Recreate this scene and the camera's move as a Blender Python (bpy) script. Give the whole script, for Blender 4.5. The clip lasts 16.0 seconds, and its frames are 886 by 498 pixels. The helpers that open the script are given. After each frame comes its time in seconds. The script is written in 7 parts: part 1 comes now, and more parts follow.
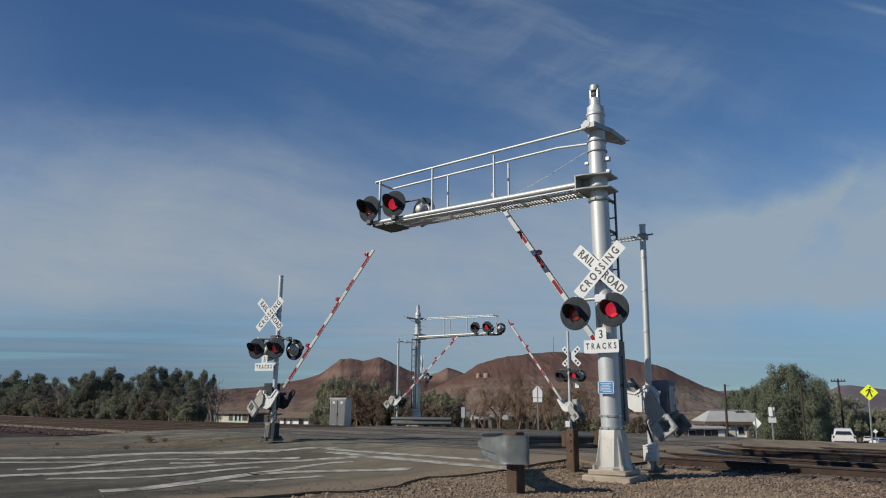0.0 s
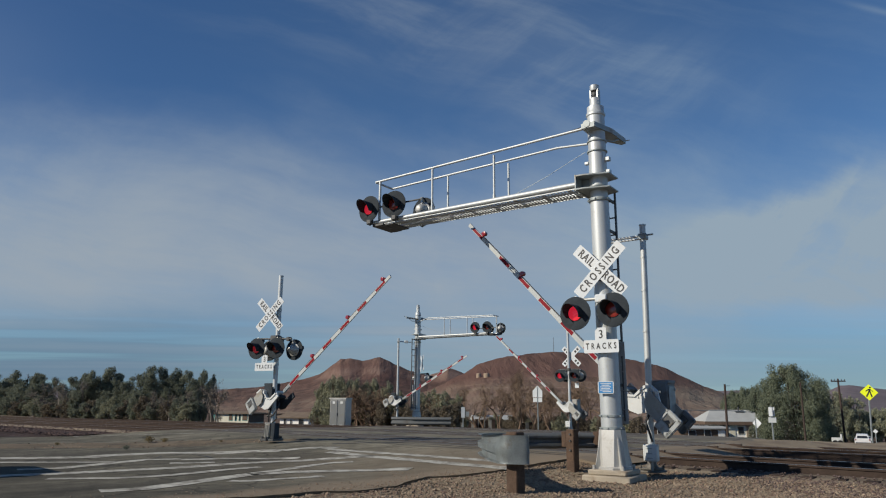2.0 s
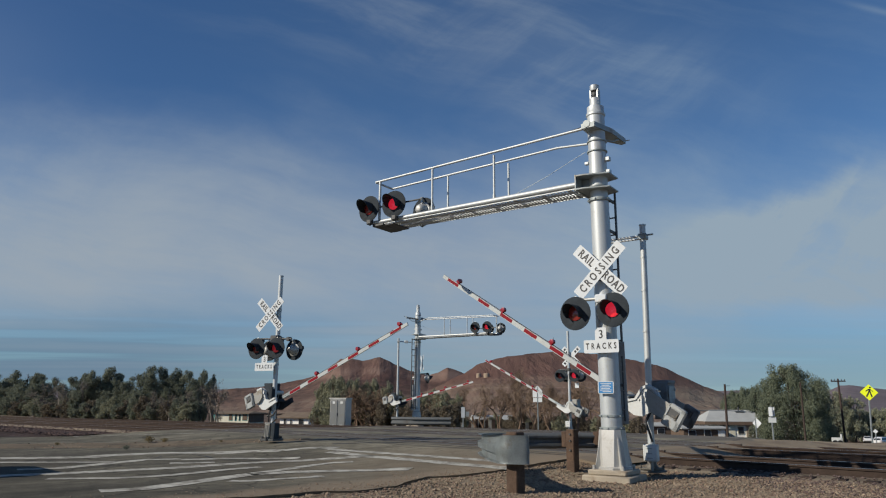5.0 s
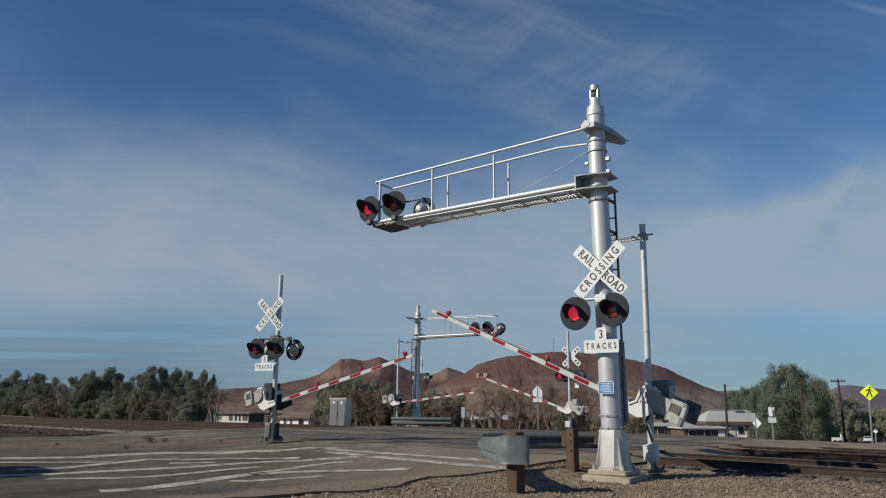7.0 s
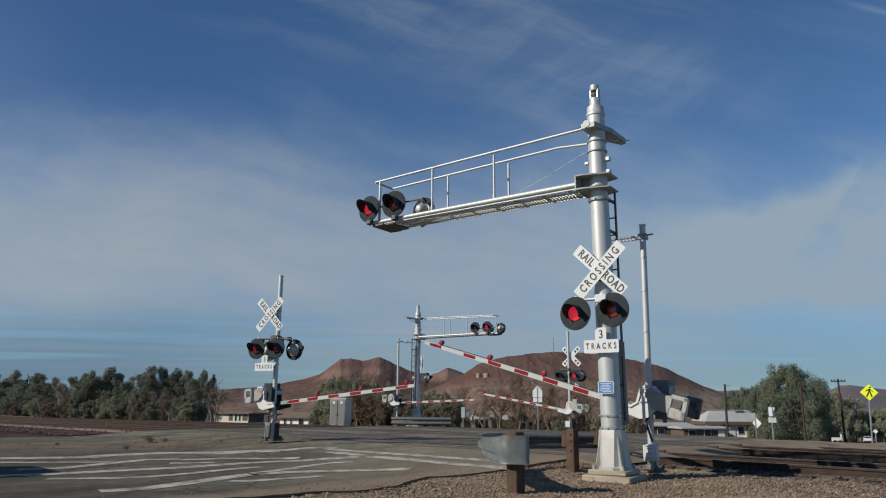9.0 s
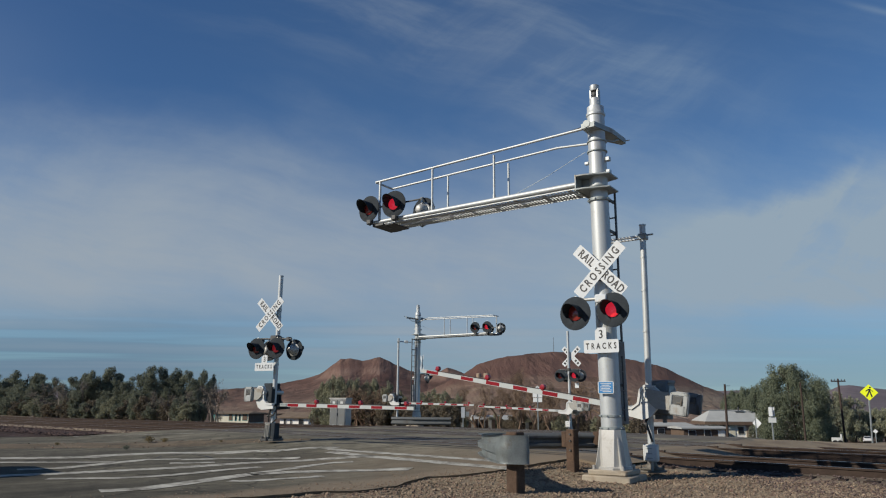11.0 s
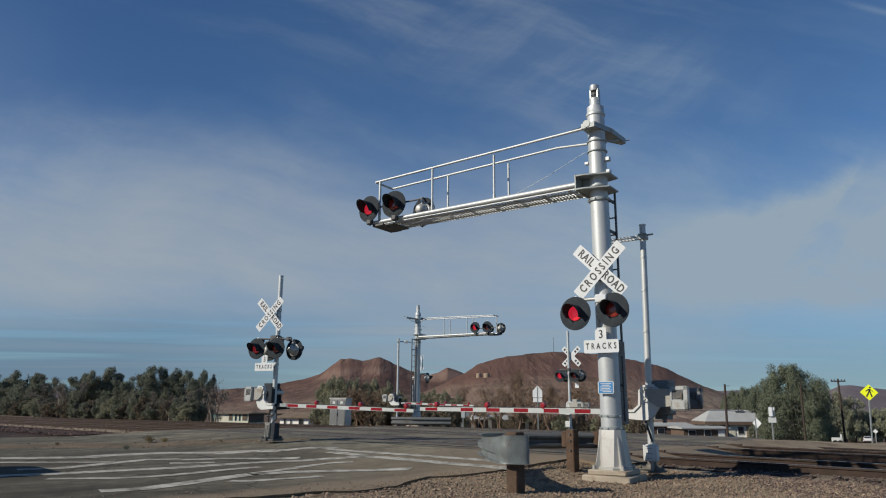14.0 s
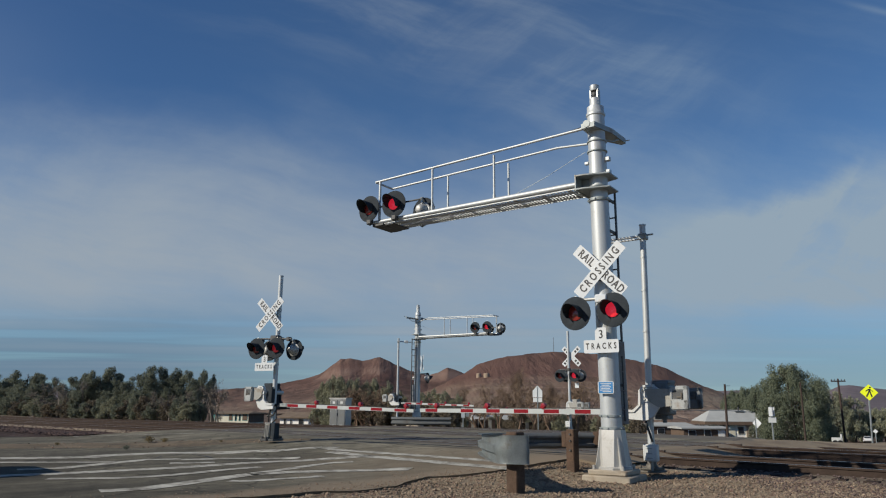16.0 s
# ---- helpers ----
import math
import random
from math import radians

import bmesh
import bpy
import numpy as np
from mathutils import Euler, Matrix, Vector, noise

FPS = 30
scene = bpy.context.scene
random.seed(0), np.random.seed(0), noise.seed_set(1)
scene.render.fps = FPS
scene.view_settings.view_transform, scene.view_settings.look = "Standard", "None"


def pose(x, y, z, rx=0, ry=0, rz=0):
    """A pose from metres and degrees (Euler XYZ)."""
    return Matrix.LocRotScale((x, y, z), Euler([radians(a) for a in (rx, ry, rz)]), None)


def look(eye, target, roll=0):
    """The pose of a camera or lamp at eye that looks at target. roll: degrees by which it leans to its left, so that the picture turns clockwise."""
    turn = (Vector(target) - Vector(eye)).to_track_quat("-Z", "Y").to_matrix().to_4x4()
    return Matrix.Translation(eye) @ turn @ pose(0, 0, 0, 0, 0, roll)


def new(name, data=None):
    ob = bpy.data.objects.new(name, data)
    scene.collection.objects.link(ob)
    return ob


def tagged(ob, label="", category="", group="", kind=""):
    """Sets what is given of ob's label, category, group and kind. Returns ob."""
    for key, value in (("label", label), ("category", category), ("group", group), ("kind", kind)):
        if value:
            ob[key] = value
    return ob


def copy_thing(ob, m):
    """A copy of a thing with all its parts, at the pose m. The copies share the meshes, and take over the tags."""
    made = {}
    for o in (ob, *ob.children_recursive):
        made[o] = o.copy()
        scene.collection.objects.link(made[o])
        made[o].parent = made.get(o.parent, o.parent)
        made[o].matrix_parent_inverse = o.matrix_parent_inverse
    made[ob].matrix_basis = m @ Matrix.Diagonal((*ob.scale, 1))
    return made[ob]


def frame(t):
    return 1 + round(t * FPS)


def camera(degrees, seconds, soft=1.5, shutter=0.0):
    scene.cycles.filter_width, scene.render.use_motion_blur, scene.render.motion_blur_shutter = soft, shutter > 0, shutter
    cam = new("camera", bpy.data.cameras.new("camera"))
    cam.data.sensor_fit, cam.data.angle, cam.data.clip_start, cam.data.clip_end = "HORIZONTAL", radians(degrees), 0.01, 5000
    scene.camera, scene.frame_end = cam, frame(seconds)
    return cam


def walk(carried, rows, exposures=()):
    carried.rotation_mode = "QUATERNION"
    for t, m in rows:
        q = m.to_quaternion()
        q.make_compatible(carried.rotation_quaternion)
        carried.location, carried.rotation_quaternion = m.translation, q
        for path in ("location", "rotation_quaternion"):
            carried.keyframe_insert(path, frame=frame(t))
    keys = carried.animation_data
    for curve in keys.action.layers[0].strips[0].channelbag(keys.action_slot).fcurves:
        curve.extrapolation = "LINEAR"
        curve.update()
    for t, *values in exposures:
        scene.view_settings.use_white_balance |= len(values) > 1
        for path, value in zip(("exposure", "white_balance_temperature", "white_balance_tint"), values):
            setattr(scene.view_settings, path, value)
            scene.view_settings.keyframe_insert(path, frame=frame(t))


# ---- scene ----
cam = camera(64.4, 16.0, soft=1.15)
EYE = (0.0, 0.0, 1.25)
VIEW = look(EYE, (0.0, 0.9761, 1.25 + 0.2172), 0.4)
walk(cam, [(0.0, VIEW), (16.0, VIEW)])

# ---- daylight ----
SUN_AZ, SUN_EL = 199.5, 30.5          # where the sun stands, counted from +x towards +y
world = bpy.data.worlds.new("sky")
scene.world = world
world.use_nodes = True
SKY_STRENGTH = 0.094
sun_data = bpy.data.lights.new("sun", "SUN")
sun_data.energy, sun_data.angle, sun_data.color = 4.6, radians(0.55), (1.0, 0.905, 0.76)
sun = new("sun", sun_data)
sun.matrix_world = look((0, 0, 0), (-math.cos(radians(SUN_AZ)) * math.cos(radians(SUN_EL)),
                                    -math.sin(radians(SUN_AZ)) * math.cos(radians(SUN_EL)), -math.sin(radians(SUN_EL))))
scene.view_settings.exposure = 0.0


def nodes_of(m):
    nt = m.node_tree
    nt.nodes.clear()
    return nt, nt.nodes.new, nt.links.new


def build_sky():
    """Clear winter sky with thin streaked high cloud."""
    nt = world.node_tree
    nt.nodes.clear()
    n, link = nt.nodes.new, nt.links.new
    out, bg = n("ShaderNodeOutputWorld"), n("ShaderNodeBackground")
    sky = n("ShaderNodeTexSky")
    sky.sky_type, sky.sun_disc = "NISHITA", False
    sky.sun_elevation, sky.sun_rotation = radians(SUN_EL), radians(90 - SUN_AZ)
    sky.altitude, sky.air_density, sky.dust_density, sky.ozone_density = 300, 1.0, 0.05, 2.8
    tc, sep = n("ShaderNodeTexCoord"), n("ShaderNodeSeparateXYZ")
    link(tc.outputs["Generated"], sep.inputs[0])

    def calc(op, a, b=None, clamp=False):
        k = n("ShaderNodeMath")
        k.operation, k.use_clamp = op, clamp
        for i, w in enumerate((a, b)):
            if w is None:
                continue
            if isinstance(w, (int, float)):
                k.inputs[i].default_value = w
            else:
                link(w, k.inputs[i])
        return k.outputs[0]

    X, Y, Z = sep.outputs
    yy = calc("MAXIMUM", Y, 0.12)
    a, b = calc("DIVIDE", X, yy), calc("DIVIDE", Z, yy)      # slope to the side and upwards of the view north

    def bump(ca, cb, wa, wb, lean):
        """A soft bank of cloud round a direction."""
        da = calc("SUBTRACT", a, ca)
        db = calc("SUBTRACT", calc("SUBTRACT", b, cb), calc("MULTIPLY", da, lean))
        q = calc("ADD", calc("POWER", calc("DIVIDE", da, wa), 2), calc("POWER", calc("DIVIDE", db, wb), 2))
        return calc("POWER", 2.718, calc("MULTIPLY", q, -1))

    flat = n("ShaderNodeCombineXYZ")
    link(a, flat.inputs[0]), link(b, flat.inputs[1])

    def streaks(turn, along, across, detail, rough=0.58, warp=0.0, seed=0.0):
        """Fibrous noise drawn out along a direction that falls by turn degrees to the east."""
        rot, stretch, tex = n("ShaderNodeMapping"), n("ShaderNodeMapping"), n("ShaderNodeTexNoise")
        rot.inputs["Rotation"].default_value = (0, 0, radians(turn))
        stretch.inputs["Scale"].default_value = (along, across, 1)
        stretch.inputs["Location"].default_value = (seed, seed * 1.7, seed)
        link(bent if warp else flat.outputs[0], rot.inputs["Vector"])
        link(rot.outputs[0], stretch.inputs["Vector"])
        link(stretch.outputs[0], tex.inputs["Vector"])
        tex.inputs["Scale"].default_value, tex.inputs["Detail"].default_value = 1.0, detail
        tex.inputs["Roughness"].default_value = rough
        return tex.outputs[0]

    curl, bend = n("ShaderNodeTexNoise"), n("ShaderNodeVectorMath")
    curl.inputs["Scale"].default_value, curl.inputs["Detail"].default_value = 1.7, 3
    link(flat.outputs[0], curl.inputs["Vector"])
    bend.operation = "MULTIPLY_ADD"
    link(curl.outputs[1], bend.inputs[0])
    bend.inputs[1].default_value = (0.30, 0.16, 0)
    link(flat.outputs[0], bend.inputs[2])
    bent = bend.outputs[0]

    def ease(x, lo, hi):
        k = n("ShaderNodeMapRange")
        k.interpolation_type = "SMOOTHSTEP"
        k.inputs["From Min"].default_value, k.inputs["From Max"].default_value = lo, hi
        link(x, k.inputs["Value"])
        return k.outputs["Result"]

    wide = streaks(16, 1.5, 5.0, 8, 0.55, 1)
    thin = streaks(13, 3.2, 17.0, 8, 0.62, 1, 4.0)
    fibre = streaks(-34, 3.5, 16.0, 7, 0.6, 1, 9.0)
    puff = streaks(0, 2.6, 3.6, 7, 0.6, 1, 2.0)
    ruffle = calc("ADD", calc("MULTIPLY", calc("SUBTRACT", wide, 0.5), 0.22), calc("MULTIPLY", calc("SUBTRACT", puff, 0.5), 0.16))
    # upper edge of the cloud sheet: falls to the east
    edge = calc("SUBTRACT", calc("SUBTRACT", 0.345, calc("MULTIPLY", a, 0.08)), calc("MULTIPLY", ease(a, 0.10, 0.30), 0.02))
    edge = calc("ADD", edge, calc("MULTIPLY", ease(a, 0.28, 0.60), 0.05))
    edge = calc("SUBTRACT", edge, calc("MULTIPLY", bump(-0.10, 0.33, 0.16, 0.30, 0.0), 0.03))
    sheet = ease(calc("ADD", calc("SUBTRACT", edge, b), ruffle), -0.13, 0.12)
    thick = calc("MAXIMUM", ease(calc("ADD", b, calc("MULTIPLY", ruffle, 0.3)), 0.075, 0.17), calc("MULTIPLY", bump(0.10, 0.12, 0.34, 0.10, 0.0), 0.86))
    sheet = calc("MULTIPLY", sheet, calc("ADD", 0.06, calc("MULTIPLY", thick, 0.94)))
    sheet = calc("MULTIPLY", sheet, calc("ADD", 0.64, calc("MULTIPLY", ease(calc("ADD", calc("MULTIPLY", thin, 0.5), calc("MULTIPLY", puff, 0.5)), 0.36, 0.64), 0.36)))
    # firm-edged bank to the east whose top rises towards the right
    rim = calc("SUBTRACT", calc("ADD", 0.182, calc("MULTIPLY", a, 0.29)), b)
    bank = calc("MULTIPLY", ease(calc("ADD", rim, calc("MULTIPLY", ruffle, 0.5)), -0.01, 0.04), calc("SUBTRACT", 1.0, ease(rim, 0.05, 0.24)))
    bank = calc("MULTIPLY", calc("MULTIPLY", bank, ease(a, 0.26, 0.52)), calc("ADD", 0.30, calc("MULTIPLY", ease(fibre, 0.38, 0.62), 0.42)))
    lower = calc("MULTIPLY", bump(0.58, 0.165, 0.16, 0.035, 0.1), calc("MULTIPLY", ease(thin, 0.3, 0.65), 0.28))
    west = calc("MULTIPLY", bump(-0.42, 0.20, 0.30, 0.07, 0.0), 0.16)
    # high wisps above a clear dark lane that falls from the upper left to the middle
    above = calc("ADD", calc("SUBTRACT", b, 0.415), calc("MULTIPLY", a, 0.30))
    lift = ease(calc("ADD", above, calc("MULTIPLY", calc("SUBTRACT", wide, 0.5), 0.10)), -0.015, 0.15)
    hair = ease(calc("ADD", calc("MULTIPLY", thin, 0.62), calc("MULTIPLY", wide, 0.38)), 0.42, 0.66)
    high = calc("MULTIPLY", calc("MULTIPLY", lift, hair), calc("SUBTRACT", calc("ADD", 0.12, calc("MULTIPLY", ease(a, -0.50, -0.05), 0.14)), calc("MULTIPLY", ease(a, 0.22, 0.50), 0.18)))
    crest = calc("MULTIPLY", bump(0.22, 0.52, 0.24, 0.09, -0.20), calc("ADD", 0.12, calc("MULTIPLY", ease(fibre, 0.40, 0.66), 0.18)))
    corner = calc("MULTIPLY", bump(-0.74, 0.52, 0.16, 0.12, -0.2), 0.10)
    trail = calc("MULTIPLY", bump(0.685, 0.612, 0.05, 0.006, -0.28), 0.24)
    veil = calc("MULTIPLY", sheet, calc("ADD", calc("ADD", 0.82, calc("MULTIPLY", ease(a, -0.30, 0.05), 0.10)), calc("MULTIPLY", ease(a, 0.0, 0.25), 0.16)))
    middle = calc("MULTIPLY", bump(0.15, 0.25, 0.13, 0.07, -0.1), 0.16)
    veil = calc("MULTIPLY", veil, calc("SUBTRACT", 1.0, calc("MULTIPLY", ease(a, 0.28, 0.50), 0.19)))
    for w in (middle, bank, lower, west, high, crest, corner, trail):
        veil = calc("ADD", veil, w, True)
    # thin level streaks low over the horizon
    low = n("ShaderNodeMapping")
    low.inputs["Scale"].default_value = (0.7, 26, 1)
    link(flat.outputs[0], low.inputs["Vector"])
    lt = n("ShaderNodeTexNoise")
    lt.inputs["Scale"].default_value, lt.inputs["Detail"].default_value = 1.6, 4
    link(low.outputs[0], lt.inputs["Vector"])
    lowband = calc("POWER", 2.718, calc("MULTIPLY", calc("POWER", calc("DIVIDE", calc("SUBTRACT", b, 0.075), 0.05), 2), -1))
    veil = calc("ADD", veil, calc("MULTIPLY", calc("MULTIPLY", lowband, calc("SUBTRACT", 0.52, lt.outputs[0], True)), 1.6), True)
    tint, mix = n("ShaderNodeMix"), n("ShaderNodeMix")
    tint.data_type = mix.data_type = "RGBA"
    tint.blend_type = "MULTIPLY"
    tint.inputs["Factor"].default_value = 1.0
    tint.inputs["B"].default_value = (0.548, 0.757, 0.935, 1)
    link(sky.outputs[0], tint.inputs["A"])
    link(veil, mix.inputs["Factor"])
    haze = n("ShaderNodeMix")
    haze.data_type = "RGBA"
    haze.inputs["B"].default_value = (1.15, 1.98, 3.00, 1)
    murk = calc("MULTIPLY", calc("SUBTRACT", 1.0, ease(b, 0.04, 0.21)), calc("SUBTRACT", 0.90, calc("MULTIPLY", ease(a, -0.48, -0.16), 0.32)))
    link(calc("MULTIPLY", murk, calc("SUBTRACT", 1.0, calc("MULTIPLY", ease(lt.outputs[0], 0.46, 0.60), calc("SUBTRACT", 0.50, calc("MULTIPLY", ease(a, -0.2, 0.4), 0.30))))), haze.inputs["Factor"])
    deep = n("ShaderNodeMix")          # clearer air high in the west
    deep.data_type, deep.blend_type = "RGBA", "MULTIPLY"
    deep.inputs["B"].default_value = (0.50, 0.60, 0.72, 1)
    link(calc("MULTIPLY", calc("SUBTRACT", 1.0, ease(a, -0.80, 0.0)), calc("MULTIPLY", ease(b, 0.30, 0.48), 0.60)), deep.inputs["Factor"])
    link(tint.outputs["Result"], deep.inputs["A"])
    link(deep.outputs["Result"], haze.inputs["A"])
    link(haze.outputs["Result"], mix.inputs["A"])
    vapour = n("ShaderNodeMix")        # the cloud thins and turns bluer to the east
    vapour.data_type = "RGBA"
    vapour.inputs["A"].default_value, vapour.inputs["B"].default_value = (3.45, 4.03, 4.62, 1), (3.10, 4.00, 4.86, 1)
    link(ease(a, 0.02, 0.34), vapour.inputs["Factor"])
    link(vapour.outputs["Result"], mix.inputs["B"])
    link(mix.outputs["Result"], bg.inputs["Color"])
    bg.inputs["Strength"].default_value = SKY_STRENGTH
    link(bg.outputs[0], out.inputs["Surface"])


build_sky()


# ---- materials ----
def surface(name, colour, rough=0.7, metal=0.0, scale=6.0, vary=0.18, fine=60.0, relief=0.15, dirt=None, dirt_amount=0.3,
            dirt_scale=2.0, spread=0.0, object_space=True, glow=None, coat=0.0, spec=None):
    """Painted, mineral or metal surface: broad stains and fine grain in colour, roughness and relief. spread: change from piece to piece."""
    m = bpy.data.materials.new(name)
    m.use_nodes = True
    nt, n, link = nodes_of(m)
    out, bsdf = n("ShaderNodeOutputMaterial"), n("ShaderNodeBsdfPrincipled")
    tc = n("ShaderNodeTexCoord")
    co = tc.outputs["Object"]
    if not object_space:
        co = n("ShaderNodeNewGeometry").outputs["Position"]
    big, small = n("ShaderNodeTexNoise"), n("ShaderNodeTexNoise")
    for tex, s, d in ((big, scale, 5), (small, fine, 3)):
        tex.inputs["Scale"].default_value, tex.inputs["Detail"].default_value = s, d
        link(co, tex.inputs["Vector"])
    ramp = n("ShaderNodeMapRange")
    ramp.inputs["From Min"].default_value, ramp.inputs["From Max"].default_value = 0.3, 0.7
    ramp.inputs["To Min"].default_value, ramp.inputs["To Max"].default_value = 1 - vary, 1 + vary
    link(big.outputs[0], ramp.inputs["Value"])
    grain = n("ShaderNodeMapRange")
    grain.inputs["From Min"].default_value, grain.inputs["From Max"].default_value = 0.3, 0.7
    grain.inputs["To Min"].default_value, grain.inputs["To Max"].default_value = 1 - vary * 0.6, 1 + vary * 0.6
    link(small.outputs[0], grain.inputs["Value"])
    k = n("ShaderNodeMath")
    k.operation = "MULTIPLY"
    link(ramp.outputs[0], k.inputs[0]), link(grain.outputs[0], k.inputs[1])
    shade = k.outputs[0]
    if spread:
        info, mr = n("ShaderNodeObjectInfo"), n("ShaderNodeMapRange")
        mr.inputs["To Min"].default_value, mr.inputs["To Max"].default_value = 1 - spread, 1 + spread
        link(info.outputs["Random"], mr.inputs["Value"])
        k2 = n("ShaderNodeMath")
        k2.operation = "MULTIPLY"
        link(shade, k2.inputs[0]), link(mr.outputs[0], k2.inputs[1])
        shade = k2.outputs[0]
    vm = n("ShaderNodeVectorMath")
    vm.operation = "SCALE"
    vm.inputs[0].default_value = colour
    link(shade, vm.inputs["Scale"])
    col = vm.outputs[0]
    if dirt:
        dn, dr, mix = n("ShaderNodeTexNoise"), n("ShaderNodeMapRange"), n("ShaderNodeMix")
        dn.inputs["Scale"].default_value, dn.inputs["Detail"].default_value, dn.inputs["Roughness"].default_value = dirt_scale, 8, 0.65
        link(co, dn.inputs["Vector"])
        dr.inputs["From Min"].default_value, dr.inputs["From Max"].default_value = 0.62 - dirt_amount * 0.35, 0.75 - dirt_amount * 0.2
        link(dn.outputs[0], dr.inputs["Value"])
        mix.data_type = "RGBA"
        link(dr.outputs[0], mix.inputs["Factor"]), link(col, mix.inputs["A"])
        mix.inputs["B"].default_value = (*dirt, 1)
        col = mix.outputs["Result"]
    link(col, bsdf.inputs["Base Color"])
    rr = n("ShaderNodeMapRange")
    rr.inputs["To Min"].default_value, rr.inputs["To Max"].default_value = max(0.02, rough - 0.12), min(1, rough + 0.12)
    link(big.outputs[0], rr.inputs["Value"]), link(rr.outputs[0], bsdf.inputs["Roughness"])
    bsdf.inputs["Metallic"].default_value, bsdf.inputs["Coat Weight"].default_value = metal, coat
    bsdf.inputs["Specular IOR Level"].default_value = spec if spec is not None else (0.2 if rough >= 0.8 else 0.5)
    if relief:
        bp = n("ShaderNodeBump")
        bp.inputs["Strength"].default_value, bp.inputs["Distance"].default_value = relief, 0.6 / fine
        link(small.outputs[0], bp.inputs["Height"]), link(bp.outputs[0], bsdf.inputs["Normal"])
    if glow:
        bsdf.inputs["Emission Color"].default_value, bsdf.inputs["Emission Strength"].default_value = (*glow[:3], 1), glow[3]
    link(bsdf.outputs[0], out.inputs["Surface"])
    return m


def leaf_surface(name, dark, light, gloss=0.8):
    m = bpy.data.materials.new(name)
    m.use_nodes = True
    nt, n, link = nodes_of(m)
    out, bsdf, geo, mix = n("ShaderNodeOutputMaterial"), n("ShaderNodeBsdfPrincipled"), n("ShaderNodeNewGeometry"), n("ShaderNodeMix")
    mix.data_type = "RGBA"
    tex = n("ShaderNodeTexNoise")
    tex.inputs["Scale"].default_value = 0.9
    link(geo.outputs["Position"], tex.inputs["Vector"])
    add = n("ShaderNodeMath")
    add.operation, add.use_clamp = "MULTIPLY_ADD", True
    link(geo.outputs["Random Per Island"], add.inputs[0])
    add.inputs[1].default_value = 0.22
    sub = n("ShaderNodeMath")
    sub.operation = "SUBTRACT"
    link(tex.outputs[0], sub.inputs[0])
    sub.inputs[1].default_value = 0.12
    link(sub.outputs[0], add.inputs[2])
    link(add.outputs[0], mix.inputs["Factor"])
    mix.inputs["A"].default_value, mix.inputs["B"].default_value = (*dark, 1), (*light, 1)
    link(mix.outputs["Result"], bsdf.inputs["Base Color"])
    bsdf.inputs["Roughness"].default_value = gloss
    bsdf.inputs["Specular IOR Level"].default_value = 0.15
    tr, ms = n("ShaderNodeBsdfTranslucent"), n("ShaderNodeMixShader")
    link(mix.outputs["Result"], tr.inputs["Color"])
    ms.inputs[0].default_value = 0.32
    link(bsdf.outputs[0], ms.inputs[1]), link(tr.outputs[0], ms.inputs[2]), link(ms.outputs[0], out.inputs["Surface"])
    return m


